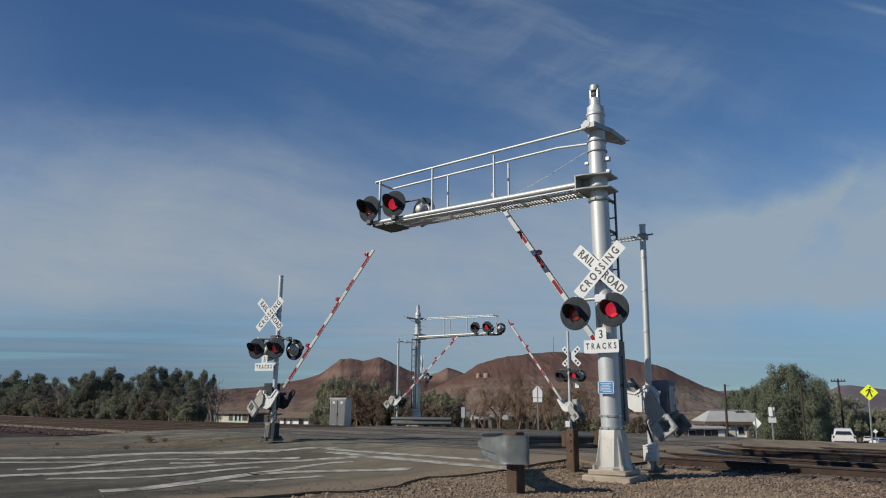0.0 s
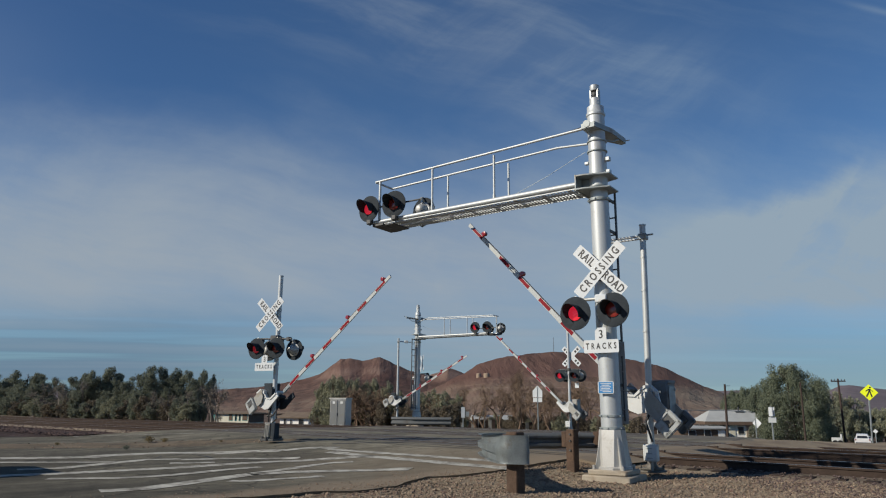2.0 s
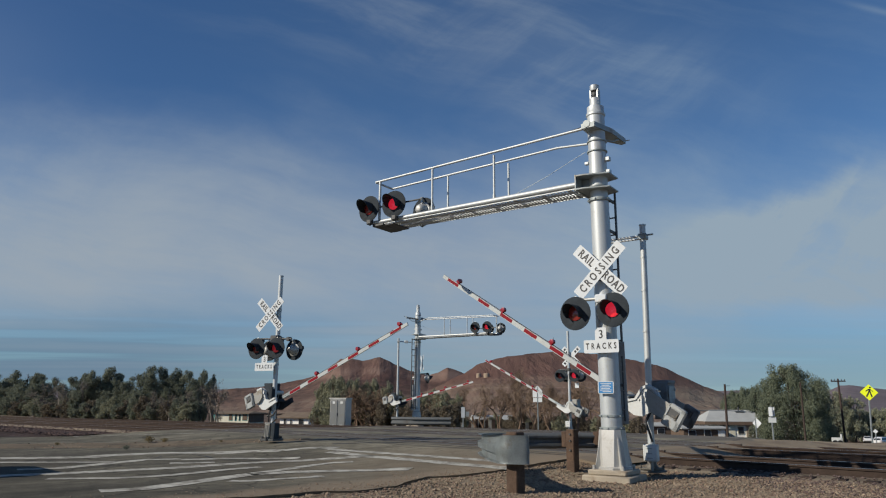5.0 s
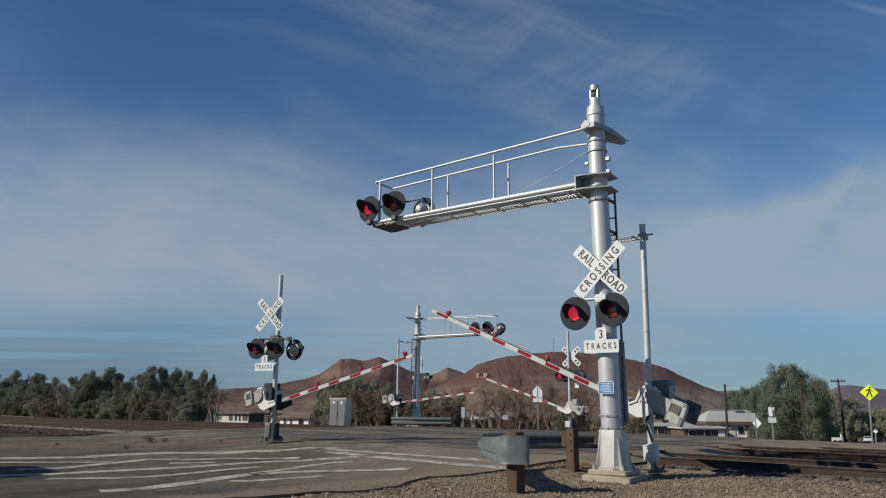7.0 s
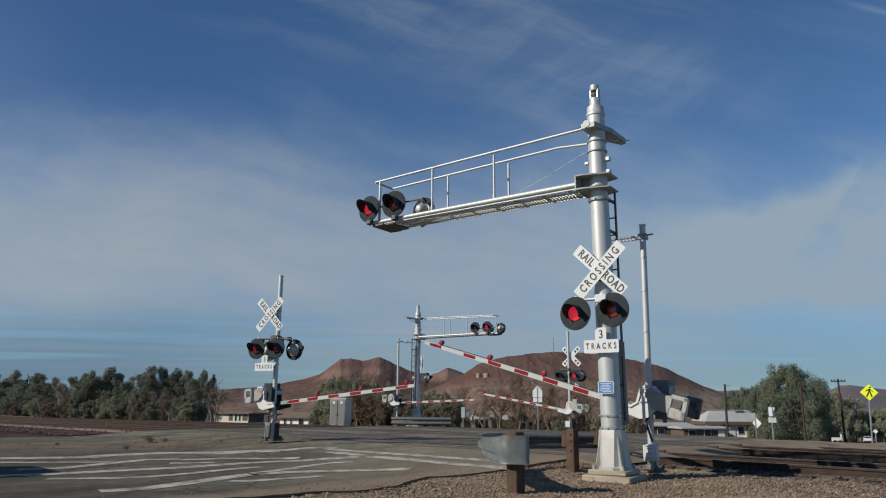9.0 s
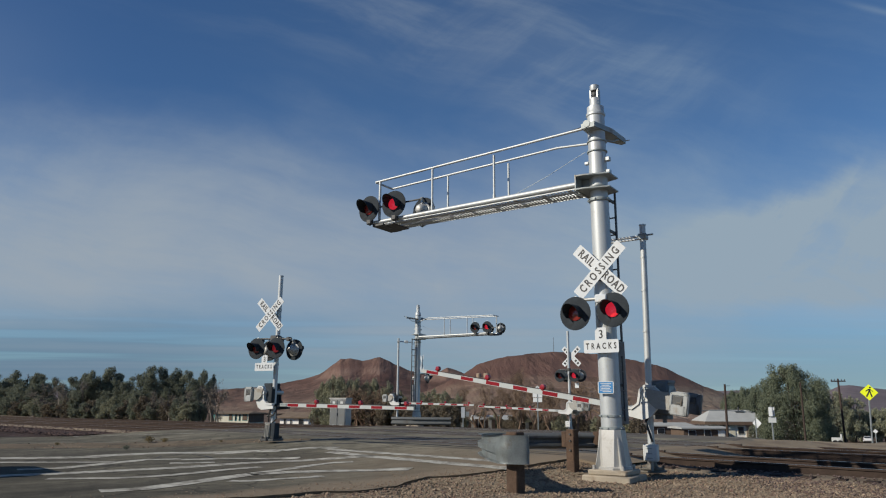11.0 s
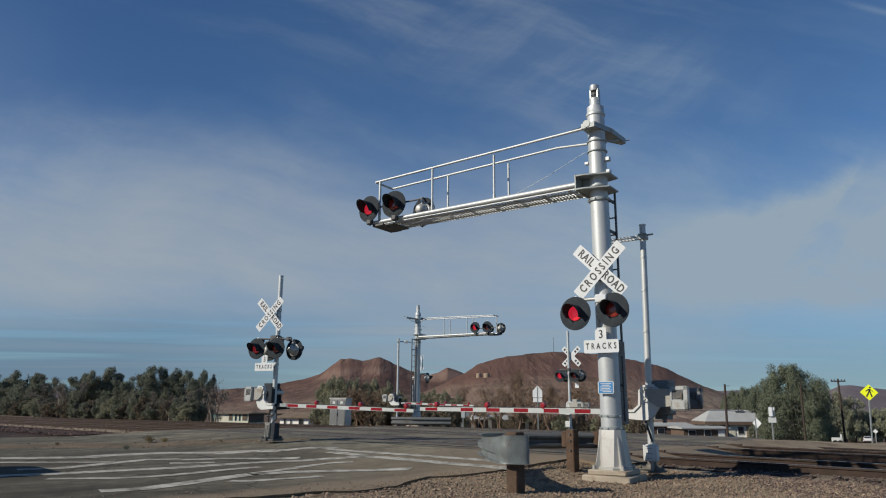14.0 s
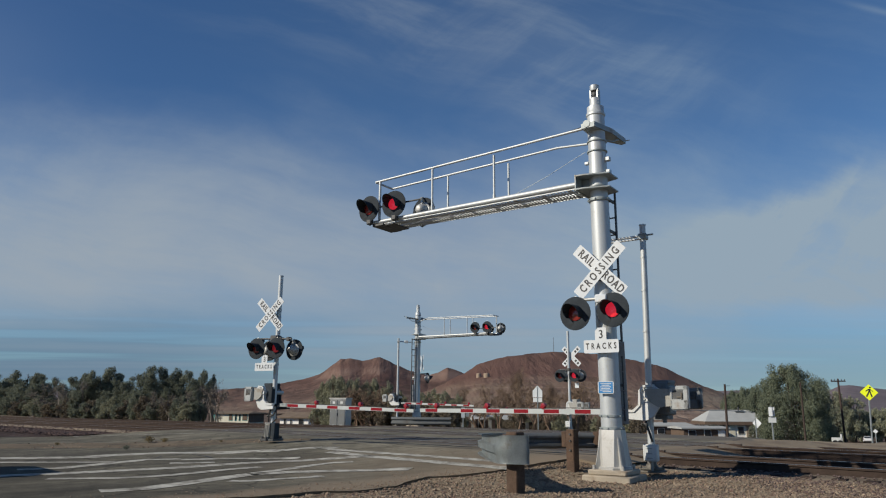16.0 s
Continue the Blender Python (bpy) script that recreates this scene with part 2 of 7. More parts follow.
def asphalt_surface():
    """Sun-bleached asphalt: pale aggregate, darker tar patches, tyre-polished lanes, fine cracks."""
    m = bpy.data.materials.new("asphalt")
    m.use_nodes = True
    nt, n, link = nodes_of(m)
    out, bsdf, geo = n("ShaderNodeOutputMaterial"), n("ShaderNodeBsdfPrincipled"), n("ShaderNodeNewGeometry")
    mp = n("ShaderNodeMapping")
    mp.inputs["Rotation"].default_value = (0, 0, radians(-45))
    link(geo.outputs["Position"], mp.inputs["Vector"])
    st = n("ShaderNodeMapping")
    st.inputs["Scale"].default_value = (0.16, 1.0, 1.0)
    link(mp.outputs[0], st.inputs["Vector"])
    patch, grain, lane, warp, mottle = (n("ShaderNodeTexNoise") for _ in range(5))
    for tex, s, d in ((patch, 0.45, 6), (grain, 55, 3), (lane, 1.1, 4), (warp, 0.9, 5), (mottle, 3.5, 8)):
        tex.inputs["Scale"].default_value, tex.inputs["Detail"].default_value = s, d
        link(st.outputs[0] if tex is lane else mp.outputs[0], tex.inputs["Vector"])
    crack = n("ShaderNodeTexVoronoi")
    crack.feature = "DISTANCE_TO_EDGE"
    crack.inputs["Scale"].default_value = 0.33
    wv = n("ShaderNodeVectorMath")
    wv.operation = "MULTIPLY_ADD"
    link(warp.outputs[1], wv.inputs[0])
    wv.inputs[1].default_value = (1.6, 1.6, 0)
    link(mp.outputs[0], wv.inputs[2]), link(wv.outputs[0], crack.inputs["Vector"])
    cr = n("ShaderNodeMapRange")
    cr.inputs["From Max"].default_value = 0.012
    cr.inputs["To Min"].default_value, cr.inputs["To Max"].default_value = 0.30, 1.0
    link(crack.outputs["Distance"], cr.inputs["Value"])
    shade = None
    for tex, lo, hi in ((patch, 0.58, 1.36), (grain, 0.66, 1.34), (lane, 0.66, 1.28), (mottle, 0.68, 1.32)):
        mr = n("ShaderNodeMapRange")
        mr.inputs["From Min"].default_value, mr.inputs["From Max"].default_value = 0.3, 0.7
        mr.inputs["To Min"].default_value, mr.inputs["To Max"].default_value = lo, hi
        link(tex.outputs[0], mr.inputs["Value"])
        if shade is None:
            shade = mr.outputs[0]
        else:
            k = n("ShaderNodeMath")
            k.operation = "MULTIPLY"
            link(shade, k.inputs[0]), link(mr.outputs[0], k.inputs[1])
            shade = k.outputs[0]
    # the asphalt is darker on the near approach than on the crossing itself
    way, approach_tone = n("ShaderNodeSeparateXYZ"), n("ShaderNodeMapRange")
    link(mp.outputs[0], way.inputs[0]), link(way.outputs[0], approach_tone.inputs["Value"])
    approach_tone.inputs["From Min"].default_value, approach_tone.inputs["From Max"].default_value = 4.0, 12.0
    approach_tone.inputs["To Min"].default_value, approach_tone.inputs["To Max"].default_value = 0.80, 1.72
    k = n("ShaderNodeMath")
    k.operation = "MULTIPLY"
    link(shade, k.inputs[0]), link(approach_tone.outputs[0], k.inputs[1])
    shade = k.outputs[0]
    k = n("ShaderNodeMath")
    k.operation = "MULTIPLY"
    link(shade, k.inputs[0]), link(cr.outputs[0], k.inputs[1])
    vm = n("ShaderNodeVectorMath")
    vm.operation = "SCALE"
    vm.inputs[0].default_value = (0.086, 0.080, 0.060)
    link(k.outputs[0], vm.inputs["Scale"])
    # tan dust that traffic throws towards the broken east edge and round the stop lines
    sep = n("ShaderNodeSeparateXYZ")
    link(mp.outputs[0], sep.inputs[0])
    near_edge, at_stop, far_stop, dn, dust = n("ShaderNodeMapRange"), n("ShaderNodeMapRange"), n("ShaderNodeMapRange"), n("ShaderNodeTexNoise"), n("ShaderNodeMix")
    for k2, src, lo, hi in ((near_edge, 1, 15.5, 9.0), (at_stop, 0, 5.5, 10.5), (far_stop, 0, 17.0, 12.0)):
        k2.interpolation_type = "SMOOTHSTEP"
        k2.inputs["From Min"].default_value, k2.inputs["From Max"].default_value = lo, hi
        link(sep.outputs[src], k2.inputs["Value"])
    dn.inputs["Scale"].default_value, dn.inputs["Detail"].default_value = 1.3, 8
    link(mp.outputs[0], dn.inputs["Vector"])
    amount = near_edge.outputs[0]
    for w in (at_stop.outputs[0], far_stop.outputs[0], dn.outputs[0]):
        q = n("ShaderNodeMath")
        q.operation, q.use_clamp = "MULTIPLY", True
        link(amount, q.inputs[0]), link(w, q.inputs[1])
        amount = q.outputs[0]
    q = n("ShaderNodeMath")
    q.operation, q.use_clamp = "MULTIPLY", True
    q.inputs[1].default_value = 1.7
    link(amount, q.inputs[0])
    dust.data_type = "RGBA"
    dust.inputs["B"].default_value = (0.185, 0.150, 0.105, 1)
    link(q.outputs[0], dust.inputs["Factor"]), link(vm.outputs[0], dust.inputs["A"])
    # sand drifted over the broken edge
    shove, drift, sand = n("ShaderNodeMath"), n("ShaderNodeMapRange"), n("ShaderNodeMix")
    shove.operation = "MULTIPLY_ADD"
    link(dn.outputs[0], shove.inputs[0]), link(sep.outputs[1], shove.inputs[2])
    shove.inputs[1].default_value = 1.3
    drift.interpolation_type = "SMOOTHSTEP"
    drift.inputs["From Min"].default_value, drift.inputs["From Max"].default_value = 10.5, 9.75
    drift.inputs["To Max"].default_value = 0.82
    link(shove.outputs[0], drift.inputs["Value"])
    sand.data_type = "RGBA"
    sand.inputs["B"].default_value = (0.215, 0.172, 0.122, 1)
    link(drift.outputs["Result"], sand.inputs["Factor"]), link(dust.outputs["Result"], sand.inputs["A"])
    link(sand.outputs["Result"], bsdf.inputs["Base Color"])
    bsdf.inputs["Roughness"].default_value = 0.92
    bsdf.inputs["Specular IOR Level"].default_value = 0.25
    bp = n("ShaderNodeBump")
    bp.inputs["Strength"].default_value, bp.inputs["Distance"].default_value = 0.35, 0.012
    link(grain.outputs[0], bp.inputs["Height"]), link(bp.outputs[0], bsdf.inputs["Normal"])
    link(bsdf.outputs[0], out.inputs["Surface"])
    return m


ALUMINIUM = surface("aluminium_paint", (0.472, 0.502, 0.510), 0.50, 0.34, 1.6, 0.07, 40, 0.03, (0.36, 0.35, 0.32), 0.12, 3.0)
GALVANISED = surface("galvanised_steel", (0.285, 0.32, 0.325), 0.5, 0.2, 5, 0.16, 60, 0.05, (0.22, 0.20, 0.17), 0.2, 4.0)
# galvanised steel made darker: the shade on the beams' backs is in the colour
SHADED_BEAM_STEEL = surface("weathered_shaded_beam_steel", (0.105, 0.115, 0.12), 0.6, 0.1, 4, 0.2, 50, 0.06, (0.07, 0.062, 0.052), 0.3, 4.0)
WEIGHT = surface("pale_weight_paint", (0.33, 0.35, 0.35), 0.55, 0.1, 5, 0.12, 50, 0.08, (0.22, 0.18, 0.14), 0.25, 5.0)
CASTING = surface("grey_casting", (0.30, 0.30, 0.28), 0.55, 0.2, 5, 0.12, 50, 0.08, (0.20, 0.17, 0.13), 0.3, 5.0)
# darker blue-grey that also holds the shade on rear crank and rear weight
SHADED_GREY = surface("shaded_machine_paint", (0.150, 0.165, 0.175), 0.5, 0.2, 5, 0.14, 50, 0.06, (0.10, 0.09, 0.075), 0.3, 5.0)
BASE_IRON = surface("weathered_base_iron", (0.135, 0.128, 0.112), 0.65, 0.15, 5, 0.20, 50, 0.10, (0.10, 0.08, 0.06), 0.4, 6.0)
DARK_STEEL = surface("dark_steel", (0.075, 0.078, 0.08), 0.6, 0.3, 4, 0.25, 50, 0.08)
BLACK = surface("black_paint", (0.033, 0.041, 0.049), 0.75, 0.0, 4, 0.25, 60, 0.04, (0.028, 0.03, 0.03), 0.2, 6.0, spec=0.12)
WHITE = surface("white_enamel", (0.54, 0.56, 0.555), 0.5, 0.0, 3, 0.05, 40, 0.02, (0.52, 0.47, 0.40), 0.10, 5.0)
SIGN_WHITE = surface("reflective_white_sheeting", (0.585, 0.62, 0.64), 0.42, 0.0, 3, 0.05, 90, 0.02, (0.55, 0.52, 0.46), 0.08, 7.0)
LETTER = surface("letter_black", (0.02, 0.02, 0.022), 0.5, 0.0, 6, 0.2, 60, 0.0)
STRIPE_RED = surface("reflective_red_sheeting", (0.20, 0.006, 0.014), 0.50, 0.0, 5, 0.10, 60, 0.02, spec=0.15)
ARM_WHITE = surface("arm_white_sheeting", (0.395, 0.425, 0.425), 0.45, 0.0, 3, 0.06, 50, 0.02, (0.45, 0.42, 0.37), 0.12, 4.0)
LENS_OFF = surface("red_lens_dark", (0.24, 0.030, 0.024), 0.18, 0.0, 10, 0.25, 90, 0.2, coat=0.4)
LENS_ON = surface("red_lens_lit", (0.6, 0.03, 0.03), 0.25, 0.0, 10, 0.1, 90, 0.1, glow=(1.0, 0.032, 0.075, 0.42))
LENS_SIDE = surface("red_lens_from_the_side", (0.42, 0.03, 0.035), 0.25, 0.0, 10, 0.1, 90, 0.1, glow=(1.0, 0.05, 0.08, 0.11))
LENS_RIM = surface("lens_rim", (0.10, 0.03, 0.025), 0.4, 0.0, 10, 0.1, 60, 0.0)
ARM_LAMP = surface("arm_lamp_red", (0.26, 0.012, 0.02), 0.25, 0.0, 10, 0.1, 60, 0.0, coat=0.5)
SILVER = surface("spun_aluminium", (0.40, 0.41, 0.40), 0.45, 0.25, 8, 0.10, 60, 0.03)
CONCRETE = surface("concrete", (0.36, 0.315, 0.25), 0.85, 0.0, 3, 0.14, 60, 0.3, (0.24, 0.19, 0.14), 0.25, 4.0)
POST_WOOD = surface("weathered_timber", (0.085, 0.056, 0.040), 0.8, 0.0, 5, 0.3, 40, 0.4, (0.07, 0.045, 0.03), 0.35, 7.0)
POLE_WOOD = surface("utility_pole_wood", (0.055, 0.040, 0.034), 0.85, 0.0, 3, 0.25, 40, 0.3)
BLUE = surface("blue_sign", (0.03, 0.19, 0.44), 0.45, 0.0, 5, 0.08, 60, 0.0)
YELLOW = surface("fluorescent_yellow_green", (0.80, 0.90, 0.015), 0.45, 0.0, 5, 0.04, 60, 0.0)
ASPHALT = asphalt_surface()
PAINT = surface("worn_road_paint", (0.42, 0.415, 0.37), 0.85, 0.0, 2.2, 0.22, 60, 0.2, (0.150, 0.140, 0.117), 0.50, 4.0, object_space=False)
TAR = surface("tar_seam", (0.022, 0.02, 0.018), 0.7, 0.0, 6, 0.3, 60, 0.3, object_space=False)
DIRT = surface("desert_dirt", (0.235, 0.193, 0.136), 0.95, 0.0, 0.5, 0.20, 34, 0.7, (0.145, 0.112, 0.083), 0.42, 0.8, object_space=False)
PATH_DIRT = surface("pale_path_dirt", (0.275, 0.220, 0.150), 0.95, 0.0, 0.5, 0.20, 34, 0.6, (0.16, 0.12, 0.09), 0.40, 0.7, object_space=False)
ISLAND_DIRT = surface("dark_island_dirt", (0.140, 0.112, 0.078), 0.95, 0.0, 0.8, 0.25, 30, 0.7, (0.085, 0.072, 0.055), 0.45, 1.4, object_space=False)
PEBBLE = surface("tan_gravel", (0.240, 0.192, 0.140), 0.9, 0.0, 3, 0.32, 40, 0.3, (0.16, 0.10, 0.08), 0.45, 9.0, object_space=False)
BALLAST = surface("ballast_stone", (0.130, 0.098, 0.086), 0.9, 0.0, 2, 0.3, 22, 0.8, (0.09, 0.062, 0.06), 0.45, 6.0, object_space=False)
HEAP_STONE = surface("dark_ballast_stone", (0.092, 0.064, 0.058), 0.9, 0.0, 2, 0.3, 22, 0.8, (0.07, 0.048, 0.046), 0.45, 6.0, object_space=False)
TRACK_BED = surface("oily_ballast", (0.036, 0.023, 0.021), 0.95, 0.0, 1.2, 0.3, 18, 0.8, (0.068, 0.048, 0.041), 0.35, 0.9, object_space=False, spec=0.2)
DUSTY_BED = surface("dusty_ballast", (0.128, 0.106, 0.083), 0.95, 0.0, 1.2, 0.3, 18, 0.8, (0.060, 0.046, 0.040), 0.40, 0.9, object_space=False, spec=0.2)
RAIL_RUST = surface("rail_rust", (0.046, 0.033, 0.027), 0.85, 0.0, 3, 0.22, 40, 0.3, (0.060, 0.044, 0.034), 0.3, 4.0, spec=0.15)
RAIL_TOP = surface("polished_rail", (0.42, 0.41, 0.40), 0.28, 0.9, 6, 0.12, 60, 0.03)
TIE = surface("creosoted_tie", (0.046, 0.034, 0.028), 0.9, 0.0, 4, 0.3, 30, 0.5, spread=0.3, spec=0.15)
PANEL = surface("crossing_panel", (0.098, 0.091, 0.080), 0.85, 0.0, 1.5, 0.2, 50, 0.3, object_space=False)
BARK = surface("bark", (0.085, 0.066, 0.052), 0.9, 0.0, 4, 0.25, 40, 0.4)
GREY_TWIG = surface("grey_twigs", (0.185, 0.160, 0.135), 0.9, 0.0, 3, 0.25, 30, 0.2)
TWIG = surface("bare_twigs", (0.170, 0.120, 0.084), 0.9, 0.0, 3, 0.25, 30, 0.2)
LEAF_DARK = leaf_surface("tamarisk_leaf", (0.104, 0.120, 0.090), (0.220, 0.238, 0.178))
LEAF_OLIVE = leaf_surface("olive_leaf", (0.170, 0.180, 0.122), (0.345, 0.345, 0.245))
LEAF_PALE = leaf_surface("pale_street_leaf", (0.200, 0.215, 0.150), (0.390, 0.400, 0.285))
LEAF_PEPPER = leaf_surface("pepper_tree_leaf", (0.100, 0.122, 0.083), (0.245, 0.278, 0.196))
LEAF_DRY = leaf_surface("dry_brush_leaf", (0.115, 0.098, 0.074), (0.215, 0.185, 0.140))
WEED = leaf_surface("dry_weed", (0.12, 0.09, 0.045), (0.25, 0.20, 0.10))
STUCCO = surface("white_stucco", (0.78, 0.77, 0.72), 0.85, 0.0, 1.0, 0.06, 30, 0.2)
TEAL = surface("teal_paint", (0.09, 0.30, 0.29), 0.7, 0.0, 1.0, 0.08, 30, 0.1)
TAN_ROOF = surface("tan_roofing", (0.30, 0.235, 0.175), 0.9, 0.0, 0.8, 0.12, 18, 0.3)
PALE_ROOF = surface("pale_roofing", (0.345, 0.360, 0.355), 0.85, 0.0, 0.7, 0.10, 16, 0.3)
BROWN_ROOF = surface("brown_roofing", (0.165, 0.128, 0.096), 0.9, 0.0, 0.8, 0.14, 18, 0.3)
CREAM = surface("cream_stucco", (0.60, 0.585, 0.48), 0.85, 0.0, 1.0, 0.08, 30, 0.2)
BROWN_WOOD = surface("brown_siding", (0.118, 0.085, 0.064), 0.85, 0.0, 1.5, 0.15, 20, 0.2)
PANE = surface("window_glass", (0.02, 0.024, 0.03), 0.08, 0.0, 2, 0.1, 10, 0.0)
CAB_DOOR = surface("cabinet_door_grey", (0.140, 0.150, 0.152), 0.55, 0.2, 2, 0.10, 40, 0.05, (0.16, 0.15, 0.13), 0.2, 3.0)
CAB_PAINT = surface("cabinet_silver", (0.46, 0.46, 0.44), 0.5, 0.25, 2, 0.08, 40, 0.03, (0.28, 0.25, 0.21), 0.15, 3.0)
CAR_WHITE = surface("white_car_paint", (0.62, 0.63, 0.64), 0.25, 0.0, 1, 0.03, 30, 0.0, coat=0.6)
CAR_DARK = surface("dark_car_paint", (0.03, 0.035, 0.045), 0.25, 0.1, 1, 0.05, 30, 0.0, coat=0.6)
TYRE = surface("tyre_rubber", (0.02, 0.02, 0.02), 0.85, 0.0, 6, 0.2, 60, 0.2)
TAIL_RED = surface("tail_lamp_red", (0.20, 0.03, 0.03), 0.2, 0.0, 6, 0.05, 60, 0.0, coat=0.5)
CABLE = surface("cable_rubber", (0.025, 0.025, 0.027), 0.6, 0.0, 6, 0.2, 60, 0.0)


def ground_surface():
    """Tan dirt near the road that gives way to reddish-brown scrub flats behind the tracks."""
    m = DIRT.copy()
    m.name = "desert_ground"
    nt = m.node_tree
    n, link = nt.nodes.new, nt.links.new
    bsdf = next(k for k in nt.nodes if k.type == "BSDF_PRINCIPLED")
    near = bsdf.inputs["Base Color"].links[0].from_socket
    geo, dot, far, mix, flats = n("ShaderNodeNewGeometry"), n("ShaderNodeVectorMath"), n("ShaderNodeMapRange"), n("ShaderNodeMix"), n("ShaderNodeMix")
    dot.operation = "DOT_PRODUCT"
    dot.inputs[1].default_value = (0.7071, 0.7071, 0)
    link(geo.outputs["Position"], dot.inputs[0])
    far.interpolation_type = "SMOOTHSTEP"
    far.inputs["From Min"].default_value, far.inputs["From Max"].default_value = 38, 75
    link(dot.outputs["Value"], far.inputs["Value"])
    tuft, field = n("ShaderNodeTexNoise"), n("ShaderNodeTexNoise")
    for tex, s in ((tuft, 0.35), (field, 0.02)):
        tex.inputs["Scale"].default_value, tex.inputs["Detail"].default_value = s, 6
        link(geo.outputs["Position"], tex.inputs["Vector"])
    amount, add = n("ShaderNodeMapRange"), n("ShaderNodeMath")
    link(tuft.outputs[0], add.inputs[0]), link(field.outputs[0], add.inputs[1])
    amount.inputs["From Min"].default_value, amount.inputs["From Max"].default_value = 0.85, 1.15
    link(add.outputs[0], amount.inputs["Value"]), link(amount.outputs[0], flats.inputs["Factor"])
    mix.data_type = flats.data_type = "RGBA"
    flats.inputs["A"].default_value, flats.inputs["B"].default_value = (0.135, 0.090, 0.064, 1), (0.070, 0.052, 0.040, 1)
    link(far.outputs["Result"], mix.inputs["Factor"]), link(near, mix.inputs["A"]), link(flats.outputs["Result"], mix.inputs["B"])
    link(mix.outputs["Result"], bsdf.inputs["Base Color"])
    return m


GROUND = ground_surface()


def hill_surface():
    """Dark red-brown rock with paler scree fans, gullies that run downslope, scrub specks and level cuts at the foot."""
    m = bpy.data.materials.new("desert_hill")
    m.use_nodes = True
    nt, n, link = nodes_of(m)
    out, bsdf, geo, sep = n("ShaderNodeOutputMaterial"), n("ShaderNodeBsdfPrincipled"), n("ShaderNodeNewGeometry"), n("ShaderNodeSeparateXYZ")
    link(geo.outputs["Position"], sep.inputs[0])

    def field(scale, detail, rough=0.55, seed=0.0):
        mp, tex = n("ShaderNodeMapping"), n("ShaderNodeTexNoise")
        mp.inputs["Scale"].default_value, mp.inputs["Location"].default_value = scale, (seed, seed, seed)
        link(geo.outputs["Position"], mp.inputs["Vector"]), link(mp.outputs[0], tex.inputs["Vector"])
        tex.inputs["Scale"].default_value, tex.inputs["Detail"].default_value, tex.inputs["Roughness"].default_value = 1.0, detail, rough
        return tex.outputs[0]

    def span(value, lo, hi, a=0.0, b=1.0):
        k = n("ShaderNodeMapRange")
        k.interpolation_type = "SMOOTHSTEP"
        for name, x in (("From Min", lo), ("From Max", hi), ("To Min", a), ("To Max", b)):
            k.inputs[name].default_value = x
        link(value, k.inputs["Value"])
        return k.outputs["Result"]

    def times(*values):
        made = values[0]
        for w in values[1:]:
            k = n("ShaderNodeMath")
            k.operation, k.use_clamp = "MULTIPLY", True
            link(made, k.inputs[0]), link(w, k.inputs[1])
            made = k.outputs[0]
        return made

    def blend(colour, other, factor):
        k = n("ShaderNodeMix")
        k.data_type = "RGBA"
        link(factor, k.inputs["Factor"])
        if isinstance(colour, tuple):
            k.inputs["A"].default_value = (*colour, 1)
        else:
            link(colour, k.inputs["A"])
        k.inputs["B"].default_value = (*other, 1)
        return k.outputs["Result"]

    broad, gully, fan, speck, lay, rub = (field((0.003, 0.002, 0.012), 6), field((0.035, 0.004, 0.010), 7, 0.6, 3.0), field((0.011, 0.001, 0.006), 5, 0.5, 8.0),
                                          field((0.22, 0.05, 0.25), 4, 0.6, 1.0), field((0.006, 0.001, 0.24), 5, 0.6, 5.0), field((0.03, 0.01, 0.08), 6, 0.65, 6.0))
    colour = blend((0.108, 0.061, 0.050), (0.140, 0.088, 0.072), span(broad, 0.38, 0.62))
    # pale scree fans below the dark caps of the farther hills
    colour = blend(colour, (0.255, 0.180, 0.145), times(span(fan, 0.44, 0.56), span(sep.outputs[2], 50, 66), span(sep.outputs[2], 100, 76), span(sep.outputs[1], 1150, 1350), span(gully, 0.30, 0.60, 0.20, 0.62)))
    # tan lower slopes, level tracks and rubble
    colour = blend(colour, (0.225, 0.175, 0.132), times(span(sep.outputs[2], 46, 10), span(rub, 0.36, 0.66, 0.25, 0.85), span(sep.outputs[1], 1350, 1050, 0.30, 1.0)))
    colour = blend(colour, (0.310, 0.240, 0.185), times(span(sep.outputs[2], 46, 20), span(lay, 0.54, 0.66), span(broad, 0.38, 0.60, 0.05, 0.75), span(sep.outputs[1], 1350, 1050, 0.30, 1.0)))
    colour = blend(colour, (0.062, 0.038, 0.032), span(gully, 0.50, 0.74, 0.0, 0.58))
    colour = blend(colour, (0.052, 0.044, 0.034), times(span(speck, 0.56, 0.70, 0.0, 0.55), span(rub, 0.35, 0.65)))
    colour = blend(colour, (0.225, 0.185, 0.142), times(span(sep.outputs[2], 34, 12), span(sep.outputs[0], 200, 290), span(lay, 0.34, 0.62, 0.35, 0.85)))
    colour = blend(colour, (0.055, 0.037, 0.032), times(span(rub, 0.40, 0.60, 0.0, 0.72), span(sep.outputs[1], 1150, 1350), span(sep.outputs[2], 75, 45)))
    link(colour, bsdf.inputs["Base Color"])
    bsdf.inputs["Roughness"].default_value = 0.95
    bsdf.inputs["Specular IOR Level"].default_value = 0.1
    bp, deep = n("ShaderNodeBump"), n("ShaderNodeBump")
    for k, h, d, w in ((deep, gully, 12, 0.6), (bp, speck, 5, 0.6)):
        k.inputs["Strength"].default_value, k.inputs["Distance"].default_value = w, d
        link(h, k.inputs["Height"])
    link(deep.outputs[0], bp.inputs["Normal"]), link(bp.outputs[0], bsdf.inputs["Normal"])
    link(bsdf.outputs[0], out.inputs["Surface"])
    return m


HILL = hill_surface()
